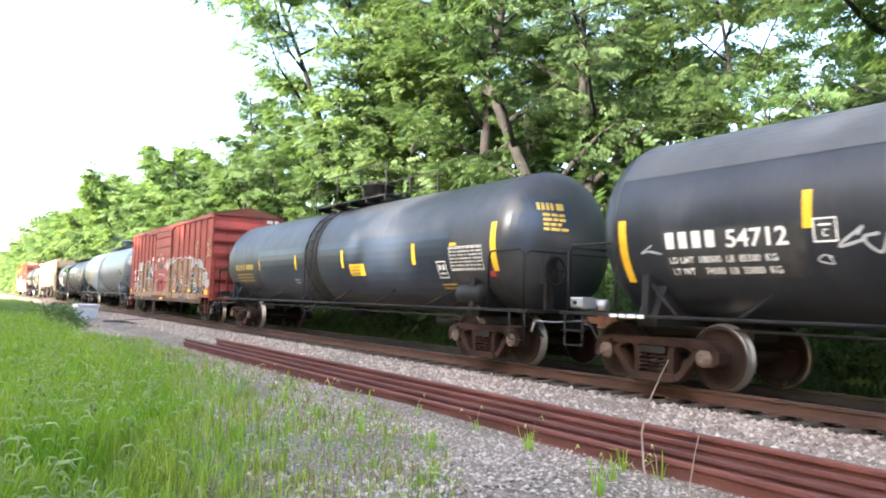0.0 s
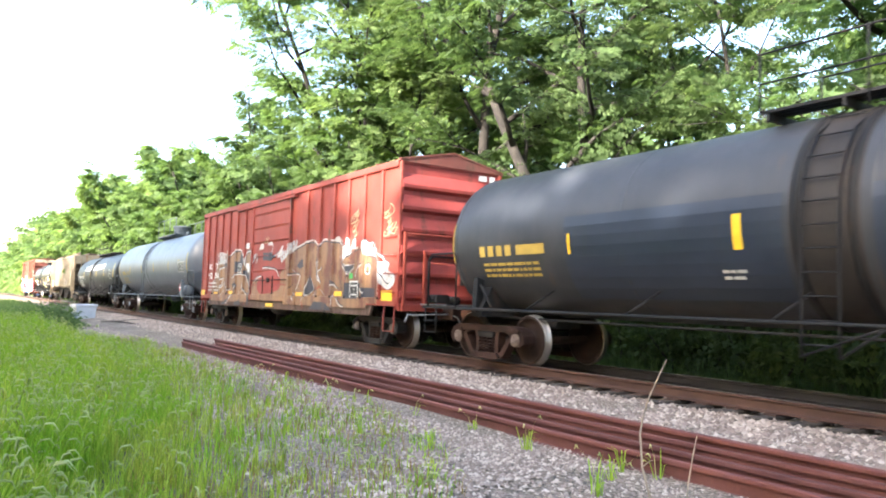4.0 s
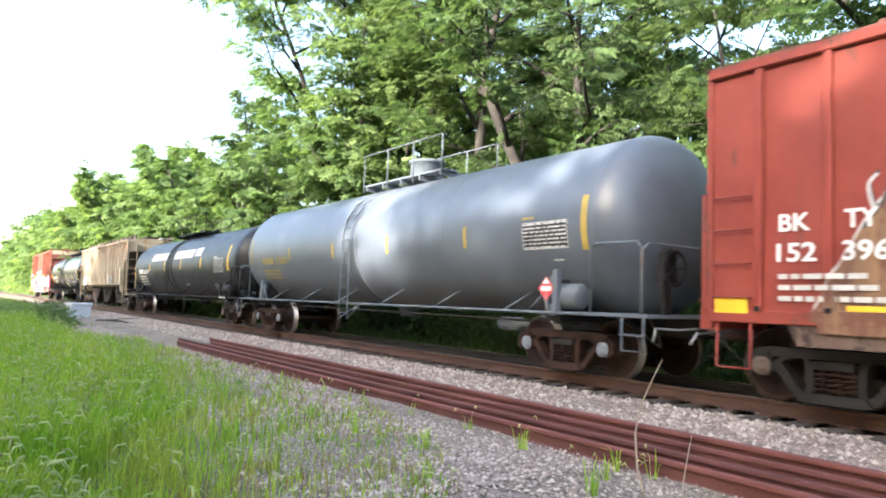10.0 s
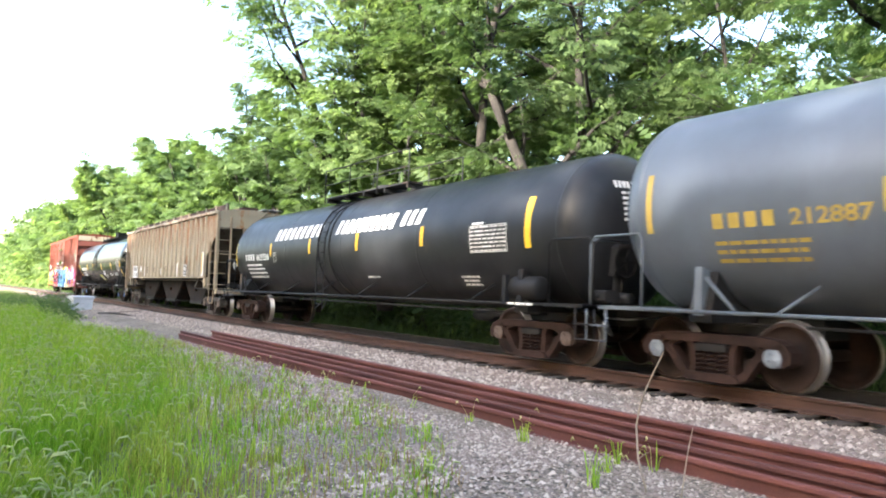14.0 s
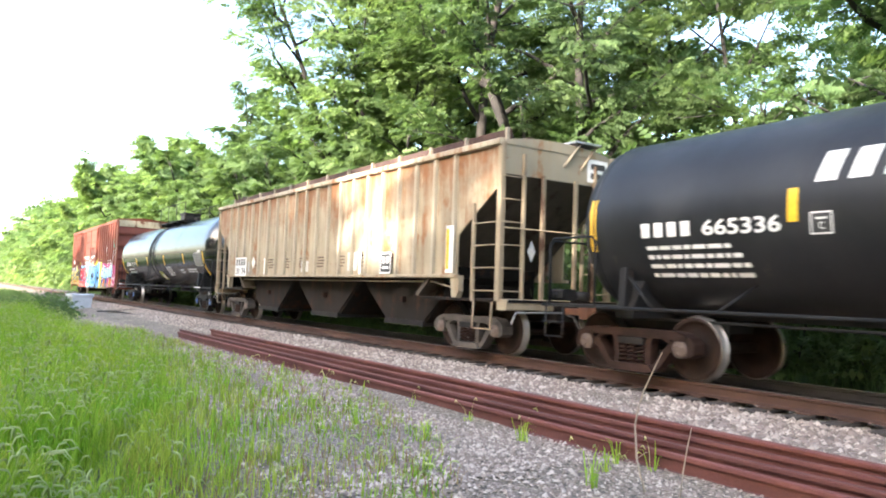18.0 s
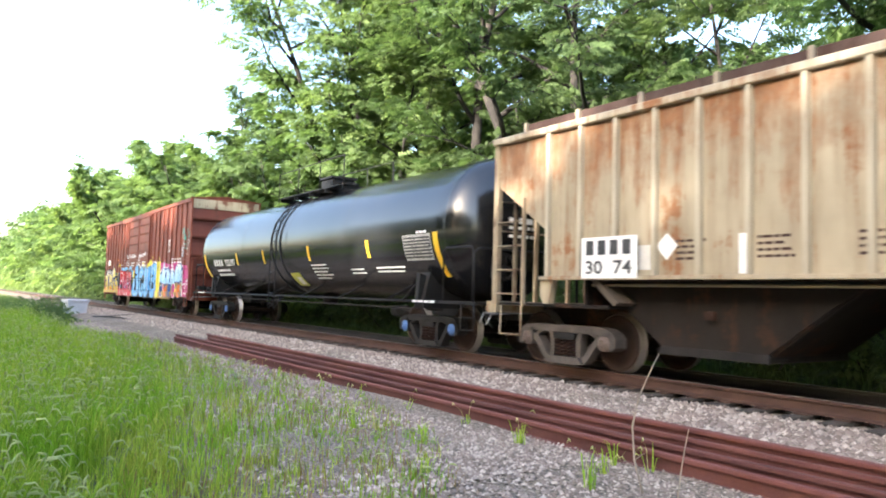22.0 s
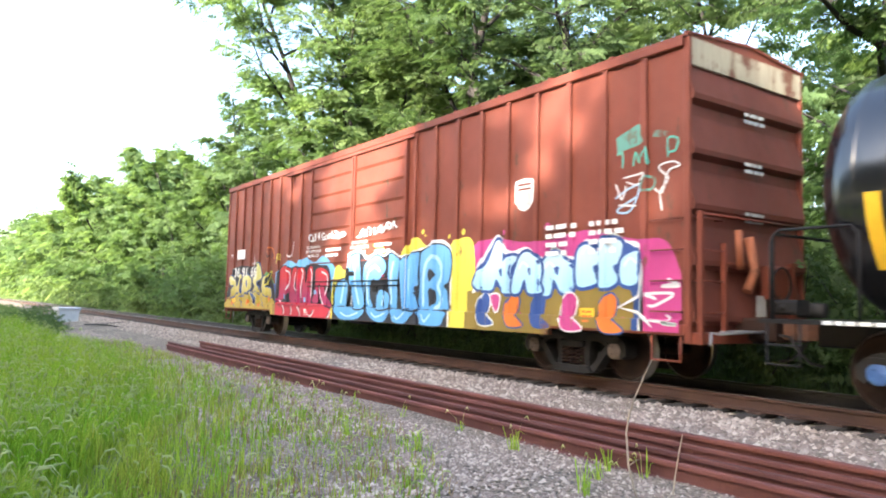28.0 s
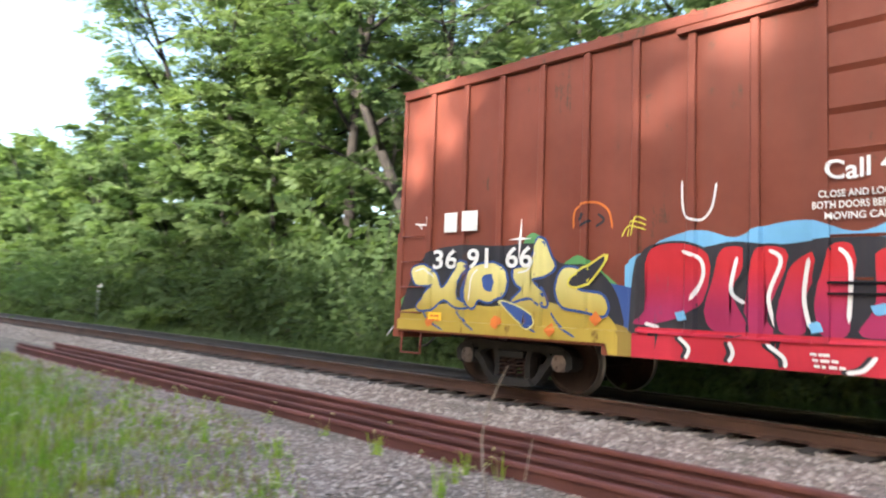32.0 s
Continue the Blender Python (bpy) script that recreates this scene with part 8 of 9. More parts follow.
    sh = [(-0.24, 0.26), (0.0, 0.3), (0.24, 0.26), (0.24, -0.1), (0.12, -0.23), (0.0, -0.27), (-0.12, -0.23), (-0.24, -0.1)]
    ex, ez = 5.97, 2.99
    e = part("emblem", Shape().prism([(ex + a, ez + b) for a, b in sh], "y", -1.422, -1.414), WHITE, car, "white shield emblem")
    for k_ in range(2):
        part("emblem_band", Shape().box(ex - 0.17, ex + 0.17, -1.428, -1.4225, ez + 0.09 + 0.08 * k_, ez + 0.13 + 0.08 * k_), BROWN, e)
    for i in range(6):
        part("emblem_stripe", Shape().box(ex - 0.165 + 0.06 * i, ex - 0.147 + 0.06 * i, -1.428, -1.4225, ez - 0.19, ez + 0.05), BROWN, e)
    for k in range(2):
        u = -2.7 + 2.5 * k
        for i, line_ in enumerate(("CLOSE AND LOCK", "BOTH DOORS BEFORE", "MOVING CAR")):
            lettering(car, line_, u + 0.2 - (0.06, 0.12, 0.0)[i], 2.46 - 0.115 * i, 0.075, WHITE, lambda a, b: place(a, b, 0.03), (0.72, 0.84, 0.6)[i])
        text_lines(car, lambda a, b: place(a, b, 0.03), u + 1.2, u + 2.1, 2.42, 2, 0.07, 0.07, WHITE, 191 + k)
        for i in range(7):
            if k == 1:
                for r in range(2):
                    spray(car, lambda a, b, o=0.0: place(a, b, 0.034 + 0.002 * r), 0.24 + 0.25 * i + 0.1 * r, 2.70 + 0.012 * i, 0.24, 0.22, 95 + i + 20 * r, CHALK, 0.034)
            elif i < 4:
                spray(car, lambda a, b, o=0.0: place(a, b, 0.036), -0.98 + 0.17 * i, 2.71, 0.22, 0.15, 140 + i, CHALK, 0.025)
    lettering(car, "Call 4 Good Time", -2.5, 2.66, 0.2, CHALK, lambda a, b: place(a, b + 0.02 * math.sin(a * 9), 0.034), 2.05, "spray_scrawl")
    for c in range(2):
        for r in range(4):
            text_lines(car, lambda a, b: place(a, b, 0.046), 6.55 + 0.95 * c, 7.25 + 0.95 * c, 2.42 - 0.14 * r, 1, 0.075, 0, WHITE, 110 + r + 4 * c)
    for u in (7.35, -8.45):
        s = part("yellow_sign", sheet(lambda a, b: place(a, b, 0.07), u, u + 0.3, 0.86, 1.1, 4, 1), YELLOW, car, "small yellow sign")
        text_lines(s, lambda a, b: place(a, b, 0.074), u + 0.05, u + 0.27, 1.06, 3, 0.035, 0.035, ORANGE, 120)
    text_lines(car, lambda a, b: place(a, b, 0.075), -2.9, -2.3, 0.86, 3, 0.03, 0.03, WHITE, 121)
    # pale plate at the head of the end wall, small print below it
    part("end_head_plate", Shape().box(half + 0.035, half + 0.07, -1.38, 1.40, z1 - 0.36, z1 + 0.02), PALE_END, car, "rust-stained cream plate")
    for i in range(3):
        text_lines(car, lambda u, v: (half + 0.135, u, v), -0.25, 0.3, z1 - 0.85 - 0.72 * i, 2, 0.05, 0.05, WHITE_DIM, 130 + i)
    part("gear_housing", Shape().tube([(half + 0.25, -0.35, z0 + 1.35), (half + 0.25, -0.2, z0 + 0.9), (half + 0.25, -0.4, z0 + 0.6)], 0.07, 8), ORANGE_RUST, car)
    part("gear_housing", Shape().tube([(half + 0.22, -0.55, z0 + 1.45), (half + 0.22, -0.5, z0 + 0.9)], 0.05, 8), ORANGE_RUST, car)
    part("paper_card", Shape().box(half + 0.2, half + 0.205, -0.1, 0.15, z0 + 0.25, z0 + 0.55), WHITE_DIM, car)


PALE_END = paint("end_cream", (0.42, 0.36, 0.26), (0.16, 0.07, 0.045), 0.62, 0.7, 0.7, (0.2, 0.13, 0.08))
ORANGE_RUST = paint("orange_rust", (0.30, 0.09, 0.04), (0.12, 0.05, 0.03), 0.3, 0.3, 0.7)


def build_boxcars():
    d0, d1 = -1.85, 1.45
    boxcar("boxcar", -36.02, 7.62, 1.0, 4.24, (6.22, 6.1), RED, RED_END, ROOF, "red 50-foot boxcar with weathered tan graffiti", even(-6.95, -2.67, 6) + even(2.58, 6.85, 6), (d0, d1), 6, mark_red)
    boxcar("long_boxcar", -126.76, 9.22, 0.78, 4.80, (7.0, 6.84), BROWN, BROWN_END, BROWN, "tall brown-red boxcar with bright colourful graffiti", even(-8.54, -3.25, 8) + [2.53] + even(3.28, 8.54, 8), (-2.58, 2.27), 5, mark_brown, 2)


build_boxcars()


# ---- hopper ----
def rusted_cream(name, base, share):
    """Cream paint with rust that has eaten down from the roof in ragged tongues."""
    m = paint(name, base, (0.22, 0.10, 0.042), 0.42, 0.7, 0.65, (0.17, 0.12, 0.07), 0.1, 0.15)
    t = m.node_tree
    b = t.nodes["Principled BSDF"]
    co = node(t, "ShaderNodeTexCoord").outputs["Object"]
    sep = node(t, "ShaderNodeSeparateXYZ")
    t.links.new(co, sep.inputs[0])
    mr = node(t, "ShaderNodeMapRange")
    for k, v in (("From Min", 1.6), ("From Max", 3.8), ("To Min", 0.0), ("To Max", share)):
        mr.inputs[k].default_value = v
    t.links.new(sep.outputs["Z"], mr.inputs["Value"])
    blot = mix(t, 0.45, noise_tex(t, co, 1.6, 8.0, (1.0, 1.0, 0.7), 0.7), noise_tex(t, co, 6.0, 6.0, (1.0, 1.0, 0.12), 0.7))
    add = node(t, "ShaderNodeMath")
    add.operation = "ADD"
    t.links.new(blot, add.inputs[0])
    t.links.new(mr.outputs[0], add.inputs[1])
    rust = mix(t, noise_tex(t, co, 5.0, 6.0), (0.10, 0.045, 0.022), (0.32, 0.135, 0.05))
    old = b.inputs["Base Color"].links[0].from_socket
    t.links.new(mix(t, ramp(t, add.outputs[0], 0.64, 0.80, (0, 0, 0, 1), (0.9, 0.9, 0.9, 1)), old, rust), b.inputs["Base Color"])
    return m


HOPPER = rusted_cream("hopper_cream_rust", (0.355, 0.295, 0.205), 0.29)
HOPPER_RIB = rusted_cream("hopper_rib_cream", (0.40, 0.345, 0.255), 0.15)
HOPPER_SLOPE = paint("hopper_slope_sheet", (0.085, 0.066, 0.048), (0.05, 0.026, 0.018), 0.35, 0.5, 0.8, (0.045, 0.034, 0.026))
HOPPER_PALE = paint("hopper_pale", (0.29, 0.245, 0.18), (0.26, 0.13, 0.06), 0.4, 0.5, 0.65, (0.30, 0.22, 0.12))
# near black with some rust: shade below the overhanging sides is put into this colour
HOPPER_SHADED = paint("hopper_underside_shaded", (0.008, 0.0055, 0.0045), (0.036, 0.017, 0.010), 0.45, 0.5, 0.85, (0.016, 0.010, 0.007))
HOPPER_LADDER = paint("hopper_ladder_cream", (0.30, 0.235, 0.155), (0.10, 0.05, 0.03), 0.45, 0.6, 0.75, (0.13, 0.085, 0.055))
for dull in (HOPPER_SHADED, TRIM_DARK, IRON, GREY_IRON, WHEEL, BLACK_IRON):
    dull.node_tree.nodes["Principled BSDF"].inputs["Specular IOR Level"].default_value = 0.2
HOPPER_RUST = paint("hopper_roof_rust", (0.052, 0.025, 0.018), (0.04, 0.02, 0.014), 0.5, 0.4, 0.8)


def build_hopper():
    car = start_car("covered_hopper", -89.4, "rust-streaked cream covered hopper car with vertical ribs", "hopper car")
    half, lo, w, z0, z1 = 8.28, 6.95, 1.42, 1.48, 3.90

    def place(u, v, off=0.006):
        return (u, -(w + off), v)
    outline = [(-half, z1), (half, z1), (half, z1 - 0.72), (lo + 0.02, 2.28), (lo, z0), (-lo, z0), (-lo - 0.02, 2.28), (-half, z1 - 0.72)]
    for k in (-1, 1):
        part("side_sheet", Shape().prism(outline, "y", min(k * w, k * (w - 0.03)), max(k * w, k * (w - 0.03))), HOPPER, car)
        part("top_chord", Shape().box(-half - 0.02, half + 0.02, min(k * (w - 0.02), k * (w + 0.09)), max(k * (w - 0.02), k * (w + 0.09)), z1 - 0.03, z1 + 0.09, 0.02), HOPPER_RIB, car)
        part("side_sill", Shape().box(-lo - 0.1, lo + 0.1, min(k * w, k * (w + 0.07)), max(k * w, k * (w + 0.07)), z0 - 0.045, z0 + 0.02, 0.01), HOPPER, car)
        pm = Shape().prism([(-0.05, 0), (-0.035, -0.07), (0.035, -0.07), (0.05, 0)], "z", z0 + 0.02, z1 - 0.03).mesh("side_rib", HOPPER_RIB)
        for i in range(20):
            part("side_rib", pm, HOPPER, car, at=(-6.86 + 0.722 * i, -w, 0) if k < 0 else pose(-6.86 + 0.722 * i, w, 0, 0, 0, 180))
        # roof edge walkway on brackets
        part("running_board", Shape().box(-half + 0.25, half - 0.35, min(k * 0.92, k * 0.97), max(k * 0.92, k * 0.97), z1 + 0.14, z1 + 0.40), HOPPER_RUST, car)
        for i in range(13):
            q = -half + 0.3 + (2 * half - 0.7) * i / 12
            part("board_bracket", Shape().box(q - 0.035, q + 0.035, min(k * 0.97, k * 1.03), max(k * 0.97, k * 1.03), z1 + 0.02, z1 + 0.42), HOPPER_PALE, car)
    ring = [(-w, z1)] + [(w * math.cos(math.radians(a)), z1 + 0.2 * math.sin(math.radians(a))) for a in range(170, 0, -20)] + [(w, z1)]
    part("roof", Shape().prism(ring, "x", -half, half), HOPPER_RUST, car)
    hatch = Shape().box(-half + 0.6, half - 0.6, -0.32, 0.32, z1 + 0.15, z1 + 0.36, 0.04)
    part("hatch_trough", hatch, HOPPER_RUST, car)
    for k in (-1, 1):
        # slope sheets, bulkhead and end frame
        part("end_panel", Shape().prism([(k * half, z1), (k * half, z1 - 0.55), (k * (half - 0.04), z1 - 0.55), (k * (half - 0.04), z1)], "y", -w + 0.03, w - 0.03), HOPPER_PALE, car)
        part("end_cap", Shape().prism(ring, "x", min(k * (half - 0.02), k * (half + 0.015)), max(k * (half - 0.02), k * (half + 0.015))), HOPPER_PALE, car)
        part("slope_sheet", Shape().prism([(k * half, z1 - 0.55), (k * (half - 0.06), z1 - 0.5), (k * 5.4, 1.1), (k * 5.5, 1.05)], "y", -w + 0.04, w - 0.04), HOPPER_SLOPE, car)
        part("shear_plate", Shape().box(min(k * 5.6, k * (half + 0.25)), max(k * 5.6, k * (half + 0.25)), -1.38, 1.38, 1.0, 1.05), HOPPER_SHADED, car)
        part("end_bulkhead", Shape().box(min(k * 6.2, k * 6.26), max(k * 6.2, k * 6.26), -1.2, 1.2, 1.05, 2.3), HOPPER_SHADED, car)
        part("stub_sill", Shape().box(min(k * 5.3, k * (half + 0.3)), max(k * 5.3, k * (half + 0.3)), -0.28, 0.28, 0.66, 1.0, 0.02), HOPPER_SHADED, car)
        part("side_stub", Shape().prism([(k * (lo - 0.2), z0), (k * (lo + 0.1), z0), (k * (lo + 0.1), 1.18), (k * (lo + 0.02), 1.05), (k * (lo - 0.12), 1.05)], "y", -1.44, -1.32), HOPPER, car)
        part("end_sill", Shape().box(min(k * (half - 0.05), k * (half + 0.22)), max(k * (half - 0.05), k * (half + 0.22)), -1.42, 1.42, 0.86, 1.06, 0.02), HOPPER, car)
        for s in (-1, 1):
            part("corner_post", Shape().box(min(k * (half - 0.1), k * (half + 0.03)), max(k * (half - 0.1), k * (half + 0.03)), min(s * (w - 0.08), s * (w + 0.04)), max(s * (w - 0.08), s * (w + 0.04)), 1.02, z1 + 0.02, 0.015), HOPPER_LADDER, car)
            part("end_post", Shape().box(min(k * (half - 0.02), k * (half + 0.05)), max(k * (half - 0.02), k * (half + 0.05)), s * 0.42 - 0.045, s * 0.42 + 0.045, 1.05, z1 - 0.5, 0.012), HOPPER_LADDER, car)
            part("ladder_stile", Shape().box(min(k * (half + 0.0), k * (half + 0.07)), max(k * (half + 0.0), k * (half + 0.07)), s * 0.92 - 0.035, s * 0.92 + 0.035, 1.05, z1 - 0.15, 0.012), HOPPER_LADDER, car)
            part("ladder_stile", Shape().box(min(k * (half - 0.82), k * (half - 0.76)), max(k * (half - 0.82), k * (half - 0.76)), min(s * (w - 0.03), s * (w + 0.05)), max(s * (w - 0.03), s * (w + 0.05)), 1.0, 2.85, 0.012), HOPPER_LADDER, car)
            for i in range(6):
                z = 1.2 + 0.42 * i
                part("rung", Shape().tube([(k * (half + 0.04), s * 0.92, z), (k * (half + 0.04), s * w, z)], 0.014, 5), HOPPER_LADDER, car)
                if i < 4:
                    part("rung", Shape().tube([(k * (half - 0.79), s * (w + 0.03), z), (k * half, s * (w + 0.03), z)], 0.014, 5), HOPPER_LADDER, car)
            part("sill_step", Shape().tube([(k * (half - 0.75), s * 1.42, 1.0), (k * (half - 0.75), s * 1.44, 0.5), (k * (half - 0.2), s * 1.44, 0.5), (k * (half - 0.2), s * 1.42, 1.0)], 0.018, 6), HOPPER_LADDER, car)
        part("cross_grab", Shape().tube([(k * (half + 0.1), -1.4, 2.35), (k * (half + 0.12), 1.4, 2.35)], 0.016, 6), HOPPER_LADDER, car)
        part("roof_step", Shape().box(min(k * (half - 0.6), k * (half + 0.12)), max(k * (half - 0.6), k * (half + 0.12)), 0.3, 1.0, z1 + 0.24, z1 + 0.28), GALV, car)
        part("step_brace", Shape().tube([(k * (half + 0.02), 0.1, z1 - 0.25), (k * (half + 0.05), 0.5, z1 + 0.25)], 0.025, 6), HOPPER_PALE, car)
        part("step_brace", Shape().tube([(k * (half + 0.02), 0.55, z1 - 0.25), (k * (half + 0.05), 0.95, z1 + 0.25)], 0.025, 6), HOPPER_PALE, car)
        part("hand_brake_post", Shape().tube([(k * (half + 0.1), 0.75, 1.0), (k * (half + 0.1), 0.75, 2.6)], 0.03, 6), BLACK_IRON, car)
        part("uncoupling_lever", Shape().tube([(k * (half + 0.3), -1.36, 0.62), (k * (half + 0.28), -1.25, 0.82), (k * (half + 0.4), -0.2, 0.84)], 0.016, 6), GALV, car)
        truck(car, -6.8 if k < 0 else 6.93, "grey grey")
    # three discharge bays, with the overhang's shade in their colour
    for q in (-4.1, 0.1, 4.3):
        bay = new("discharge_bay")
        bay.parent = car
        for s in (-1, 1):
            part("slope_sheet", Shape().prism([(q + s * 2.1, z0 - 0.05), (q + s * 2.02, z0 - 0.05), (q + s * 0.75, 0.5), (q + s * 0.83, 0.45)], "y", -w + 0.5, w - 0.5), HOPPER_SHADED, bay)
            part("side_sheet", Shape().prism([(q - 2.06, z0 - 0.05), (q + 2.06, z0 - 0.05), (q + 0.8, 0.48), (q - 0.8, 0.48)], "y", min(s * (w - 0.45), s * (w - 0.49)), max(s * (w - 0.45), s * (w - 0.49))), HOPPER_SHADED, bay)
        part("outlet_gate", Shape().box(q - 0.85, q + 0.85, -1.0, 1.0, 0.38, 0.5, 0.02), BLACK_IRON, car)
        part("gate_bracket", Shape().box(q - 0.07, q + 0.07, -w + 0.36, -w + 0.46, 0.9, 1.02), IRON, car)
    part("train_pipe", Shape().tube([(-6, -1.3, 1.36), (6, -1.3, 1.36), (lo, -1.35, 1.2)], 0.02, 6), HOPPER_PALE, car)
    ends(car, half + 0.72)
    # signs
    part("white_panel", sheet(lambda u, v: place(u, v, 0.08), -6.05, -4.95, z0 - 0.02, z0 + 0.6, 1, 1), WHITE, car, "white number panel")
    letter_blocks(car, lambda u, v: place(u, v, 0.086), -5.98, -5.02, z0 + 0.33, z0 + 0.55, 4, PLATE_BLACK)
    lettering(car, "30  74", -5.95, z0 + 0.05, 0.2, PLATE_BLACK, lambda u, v: place(u, v, 0.086), 0.9)
    part("white_diamond", Shape().prism([(-4.5, z0 + 0.6), (-4.68, z0 + 0.43), (-4.5, z0 + 0.23), (-4.32, z0 + 0.43)], "y", -w - 0.01, -w - 0.003), WHITE, car)
    for u, z, a, b, m in ((-3.35, z0 + 0.03, 0.1, 0.5, WHITE), (-0.62, z0 + 0.1, 0.5, 0.3, WHITE_DIM), (-5.0, z0 + 0.1, 0.35, 0.35, WHITE_DIM), (2.25, z0 + 0.12, 0.5, 0.45, WHITE_DIM), (2.98, z0 + 0.03, 0.12, 0.6, WHITE)):
        part("paint_panel", sheet(lambda p, q: place(p, q, 0.08 if a < 0.2 else 0.006), u, u + a, z, z + b, 1, 1), m, car, "white painted patch")
    placard(car, place, 4.28, z0 + 0.28, 0.48, WHITE, 0.08, True)
    part("reflective_panel", sheet(lambda p, q: place(p, q, 0.085), lo - 0.28, lo - 0.02, z0 + 0.05, z0 + 0.98, 1, 1), WHITE, car)
    part("reflective_strip", sheet(lambda p, q: place(p, q, 0.09), lo - 0.26, lo - 0.16, z0 + 0.12, z0 + 0.92, 1, 1), YELLOW, car, "yellow reflective strip")
    for i in range(8):
        text_lines(car, place, -lo + 2.6 + 1.2 * i, -lo + 3.1 + 1.2 * i, z0 + 0.5, 4, 0.035, 0.045, HOPPER_RUST, 140 + i)
    end_sign = part("end_sign", Shape().box(half + 0.02, half + 0.03, 0.72, 1.28, z1 - 0.48, z1 - 0.02), WHITE, car, "white end number panel")
    text_lines(end_sign, lambda u, v: (half + 0.034, u, v), 0.8, 1.22, z1 - 0.1, 2, 0.12, 0.07, PLATE_BLACK, 150)
    part("end_diamond", Shape().prism([(-0.82, 1.95), (-0.72, 1.75), (-0.62, 1.95), (-0.72, 2.15)], "x", half + 0.05, half + 0.056), WHITE_DIM, car)


build_hopper()


# ---- small things along the track ----
CRATE = surface("white_plastic", (0.52, 0.55, 0.60), (0.68, 0.70, 0.73), 3.0, 40.0, 0.5, 0, 0.05)
CRATE_BLUE = surface("grey_blue_plastic", (0.20, 0.25, 0.34), (0.30, 0.35, 0.44), 3.0, 40.0, 0.5, 0, 0.05)


def build_tub():
    tub = tagged(new("equipment_box"), "white and grey-blue plastic equipment box beside the track", "equipment box")
    tub.matrix_world = pose(-42.2, 5.75, -0.43, 0, 0, 12)
    part("box_body", Shape().prism([(-0.42, 0.0), (0.42, 0.0), (0.5, 0.72), (-0.5, 0.72)], "x", -0.4, 0.4), CRATE, tub)
    part("box_side", Shape().box(-0.41, 0.41, -0.46, -0.44, 0.08, 0.6), CRATE_BLUE, tub)
    part("box_lid", Shape().box(-0.46, 0.46, -0.55, 0.55, 0.72, 0.84, 0.03), CRATE, tub, "white lid")
    part("box_rim", Shape().box(-0.43, 0.43, -0.52, 0.52, 0.66, 0.72, 0.02), CRATE, tub)


build_tub()


def build_marker():
    m = tagged(new("trackside_marker"), "small tilted white oval marker on a thin post", "trackside marker")
    m.location = (-33.39, 11.6, -0.38)
    part("post", Shape().tube([(-0.25, 0, 0), (-0.05, 0, 1.8)], 0.022, 6), GALV, m)
    part("marker_plate", Shape().prism([(0.30 * math.cos(a) * 0.9 - 0.17 * math.sin(a) * 0.5, 1.85 + 0.30 * math.cos(a) * 0.45 + 0.17 * math.sin(a) * 0.9) for a in (2 * math.pi * k / 16 for k in range(16))], "y", -0.03, 0.0), WHITE, m)


build_marker()


def build_sticks():
    a = tagged(new("dead_stalk"), "tall bare dry stalk standing in the gravel", "stalk")
    pts = STALK
    part("stem", Shape().tube(pts, [0.010, 0.009, 0.008, 0.0075, 0.007, 0.006, 0.004], 6), DRY_WOOD, a)
    part("twig", Shape().tube([pts[1], (pts[1][0] + 0.09, pts[1][1], pts[1][2] + 0.07), (pts[1][0] + 0.13, pts[1][1] - 0.02, pts[1][2] + 0.08)], [0.005, 0.004, 0.002], 5), DRY_WOOD, a)
    part("twig", Shape().tube([pts[3], (pts[3][0] - 0.05, pts[3][1], pts[3][2] + 0.05)], [0.004, 0.002], 5), DRY_WOOD, a)
    b = tagged(new("dead_stalk"), "short thin dry stalk standing in the gravel", "stalk")
    part("stem", Shape().tube(STALK_SHORT, [0.007, 0.006, 0.005, 0.003], 6), DRY_WOOD, b)
    c = tagged(new("fallen_branch"), "bare dead branch lying on the ballast", "branch")
    part("limb", Shape().tube([(-37.5, 5.9, -0.3), (-35.5, 6.1, -0.22), (-34.2, 6.4, -0.22), (-32.9, 6.7, -0.26)], [0.03, 0.045, 0.035, 0.02], 6), BARK, c)
    part("twig", Shape().tube([(-35.5, 6.1, -0.22), (-34.6, 6.7, -0.1), (-33.8, 7.0, -0.08)], [0.02, 0.014, 0.008], 5), BARK, c)
    d = tagged(new("pale_plank"), "short pale broken plank lying beyond the track", "plank")
    part("board", Shape().box(-0.32, 0.32, -0.05, 0.05, -0.02, 0.02, 0.006), CRATE, d)
    d.matrix_world = pose(-21.8, 12.6, -0.5, 0, 22, 30)


STALK = [(-3.94, 4.75, -0.46), (-4.05, 4.75, -0.17), (-4.075, 4.75, 0.1), (-4.04, 4.75, 0.25), (-3.99, 4.75, 0.39), (-3.89, 4.75, 0.58), (-3.81, 4.75, 0.72)]
STALK_SHORT = [(-3.63, 4.75, -0.46), (-3.6, 4.75, -0.2), (-3.56, 4.75, 0.02), (-3.525, 4.75, 0.17)]


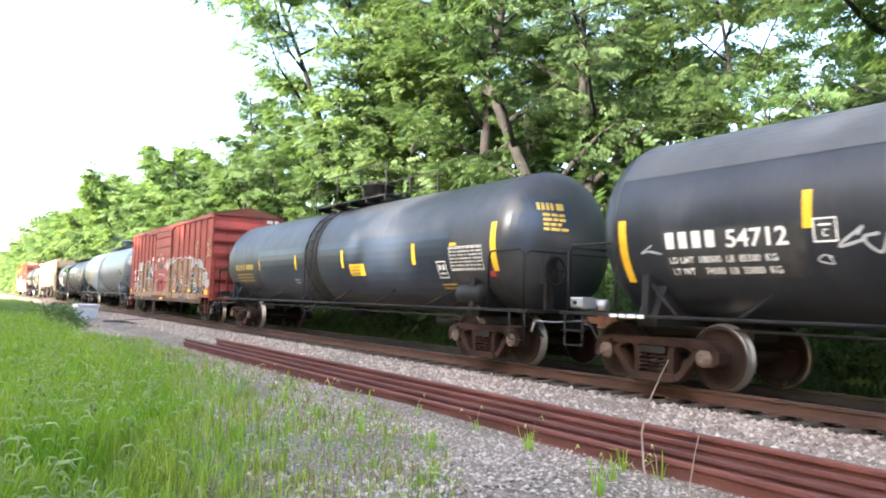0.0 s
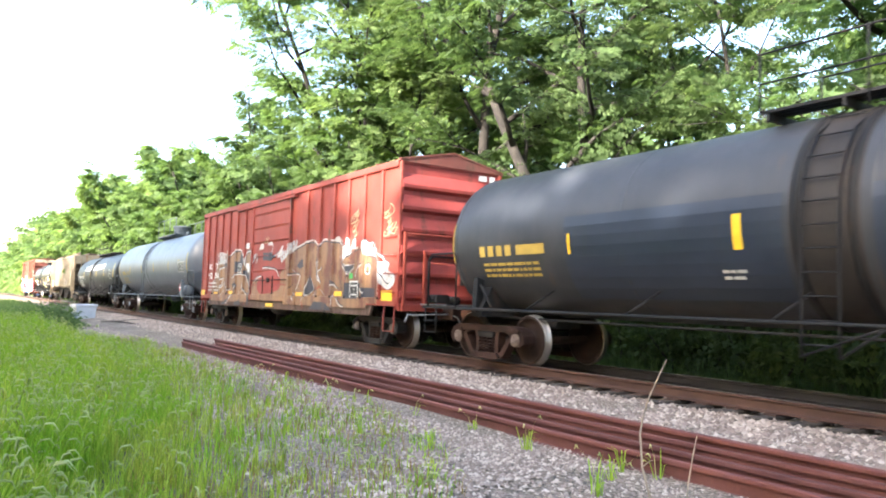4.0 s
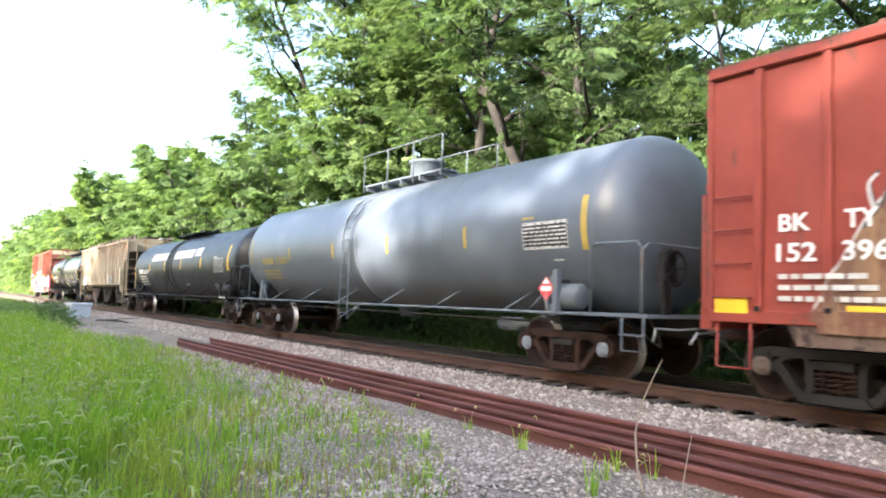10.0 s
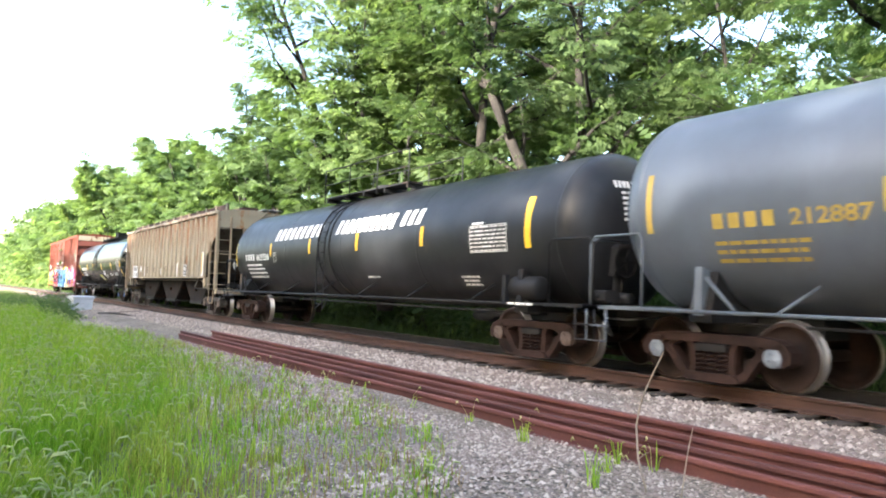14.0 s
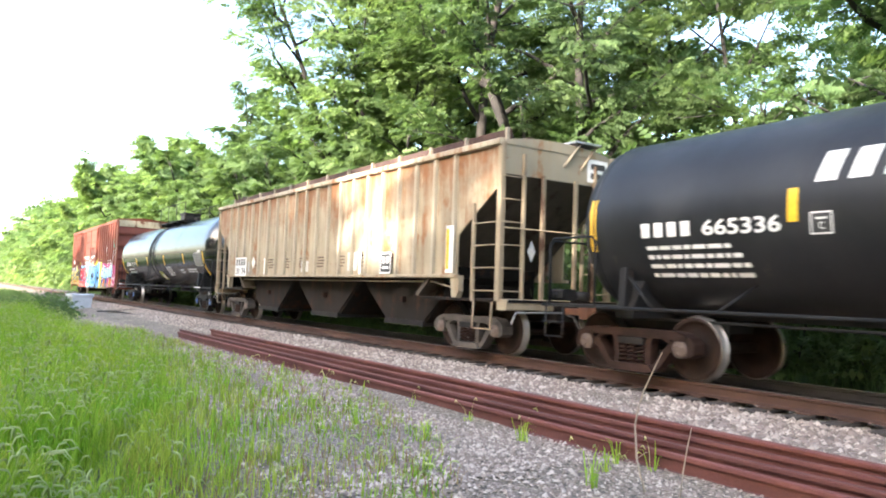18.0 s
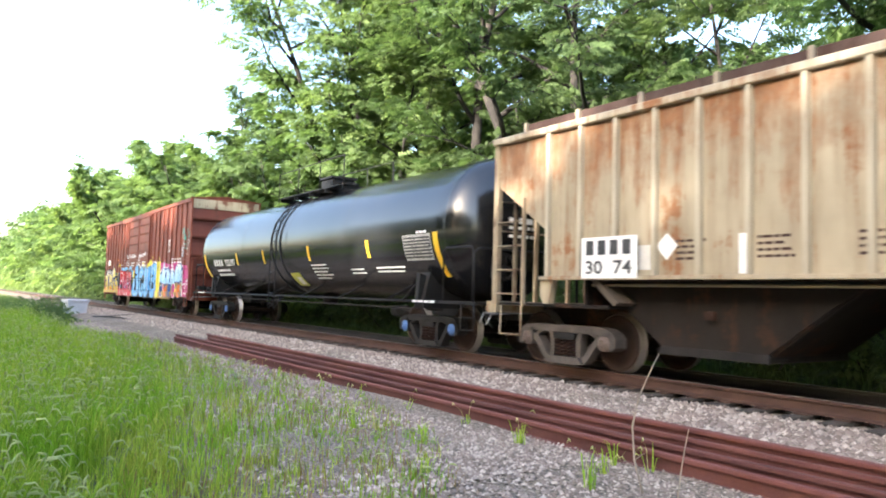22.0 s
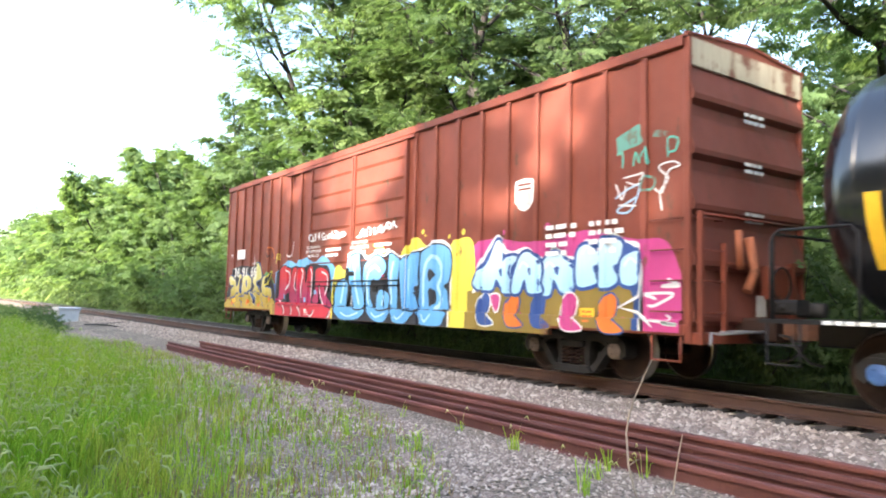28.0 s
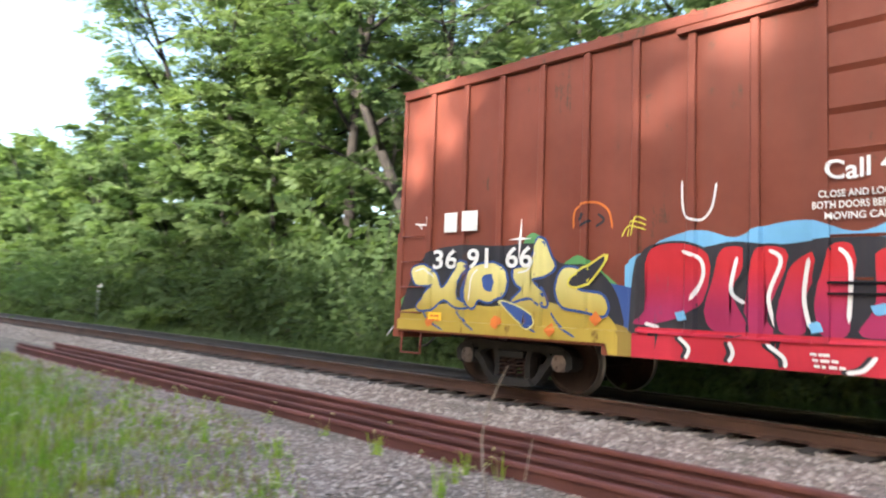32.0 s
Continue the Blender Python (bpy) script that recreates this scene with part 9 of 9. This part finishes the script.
def build_weeds():
    """Single weeds that stand out on the gravel and beside the loose rails."""
    rng = np.random.default_rng(77)
    spots = ((-5.97, 5.17, 0.34, 26), (-4.6, 5.0, 0.28, 20), (-4.75, 5.3, 0.3, 14), (-4.3, 4.5, 0.35, 24), (-4.4, 5.35, 0.3, 10), (-7.1, 5.3, 0.3, 12),
             (-8.3, 5.25, 0.28, 10), (-9.6, 5.2, 0.3, 10), (-11.0, 5.2, 0.26, 10), (-12.7, 5.15, 0.28, 12), (-6.4, 4.2, 0.3, 24), (-7.5, 4.0, 0.34, 26), (-8.6, 3.9, 0.32, 26), (-5.4, 3.6, 0.3, 20), (-10.2, 4.1, 0.34, 30))
    for x, y, h, n in spots:
        w = tagged(new("weed"), "small green grassy weed growing in the gravel", "weed", "weeds on the gravel")
        w.location = (x, y, ground_height(y) - 0.02)
        for kind in ("blade", "stalk"):
            s = Shape()
            for i in range(n * 2 // 3 if kind == "blade" else max(2, n // 7)):
                a = rng.random() * 6.283
                hh = h * (0.25 + 0.85 * rng.random())
                r = hh * (0.15 + 0.8 * rng.random())
                o = rng.normal(size=2) * 0.028
                wd = 0.0065 if kind == "blade" else 0.003
                px, py = -math.sin(a) * wd, math.cos(a) * wd
                c, d = math.cos(a), math.sin(a)
                mid = (o[0] + c * r * 0.35, o[1] + d * r * 0.35, hh * 0.75)
                tip = (o[0] + c * r, o[1] + d * r, hh * (0.6 + 0.4 * rng.random() if kind == "blade" else 1.0))
                s.add([(o[0] - px, o[1] - py, 0), (o[0] + px, o[1] + py, 0), (mid[0] + px * 0.8, mid[1] + py * 0.8, mid[2]), (mid[0] - px * 0.8, mid[1] - py * 0.8, mid[2]), tip], [(0, 1, 2, 3), (3, 2, 4)])
                if kind == "stalk":
                    e = (tip[0] + c * 0.05, tip[1] + d * 0.05, tip[2] - 0.02)
                    s.tube([tip, ((tip[0] + e[0]) / 2, (tip[1] + e[1]) / 2, tip[2] + 0.02), e], [0.004, 0.009, 0.002], 5)
            tagged(part(kind, s, GRASS if kind == "blade" else SEED, w), kind="stuff")


build_sticks()
build_weeds()


def build_verge_plants():
    bush = make_shrub("leafy_weed", 31, 1.0, 0.8, 600, 0.2, LEAF_DARK)
    for x, y, s, turn in ((-33.0, 3.6, 0.9, 0), (-36.0, 3.9, 1.1, 80), (-40.5, 4.1, 1.2, 200), (-42.5, 4.5, 1.1, 300), (-31.0, 3.5, 0.6, 30), (-36.5, 4.45, 0.5, 10), (-34.5, 4.6, 0.4, 50)):
        placed(bush, x, y, turn, s, "low dark green leafy weed clump on the verge", "weed", "weeds on the verge")
    drop(bush)


build_verge_plants()


# ---- movement ----
def travelled(t):
    """Metres that the train has gone, read from its one-second marks."""
    i = min(int(t), 31)
    p = [GONE[max(0, min(32, j))] for j in (i - 1, i, i + 1, i + 2)]
    if i == 0:
        p[0] = 2 * p[1] - p[2]
    if i == 31:
        p[3] = 2 * p[2] - p[1]
    u = t - i
    return 0.5 * (2 * p[1] + (p[2] - p[0]) * u + (2 * p[0] - 5 * p[1] + 4 * p[2] - p[3]) * u * u + (3 * p[1] - p[0] - 3 * p[2] + p[3]) * u ** 3)


GONE = [0.00, 3.56, 7.08, 10.70, 14.45, 18.30, 22.19, 26.10, 30.02, 33.93, 37.86, 41.82, 45.83, 49.90, 54.03, 58.23, 62.45,
        66.70, 70.93, 75.14, 79.29, 83.40, 87.46, 91.49, 95.50, 99.51, 103.53, 107.54, 111.52, 115.46, 119.32, 123.08, 126.82]


def motions():
    for car, x in CARS:
        walk(car, [(t, pose(x + travelled(t), TRACK_Y, 0)) for t in range(33)])
    steps = [k * 4 / 30 for k in range(240)] + [32.0]
    turns = [(t, math.degrees(travelled(t) / 0.459)) for t in steps]
    for w, x, turn in WHEELSETS:
        walk(w, [(t, pose(x, 0, 0.459, 0, a, 0) @ pose(0, 0, 0, 0, 0, turn)) for t, a in turns])


motions()
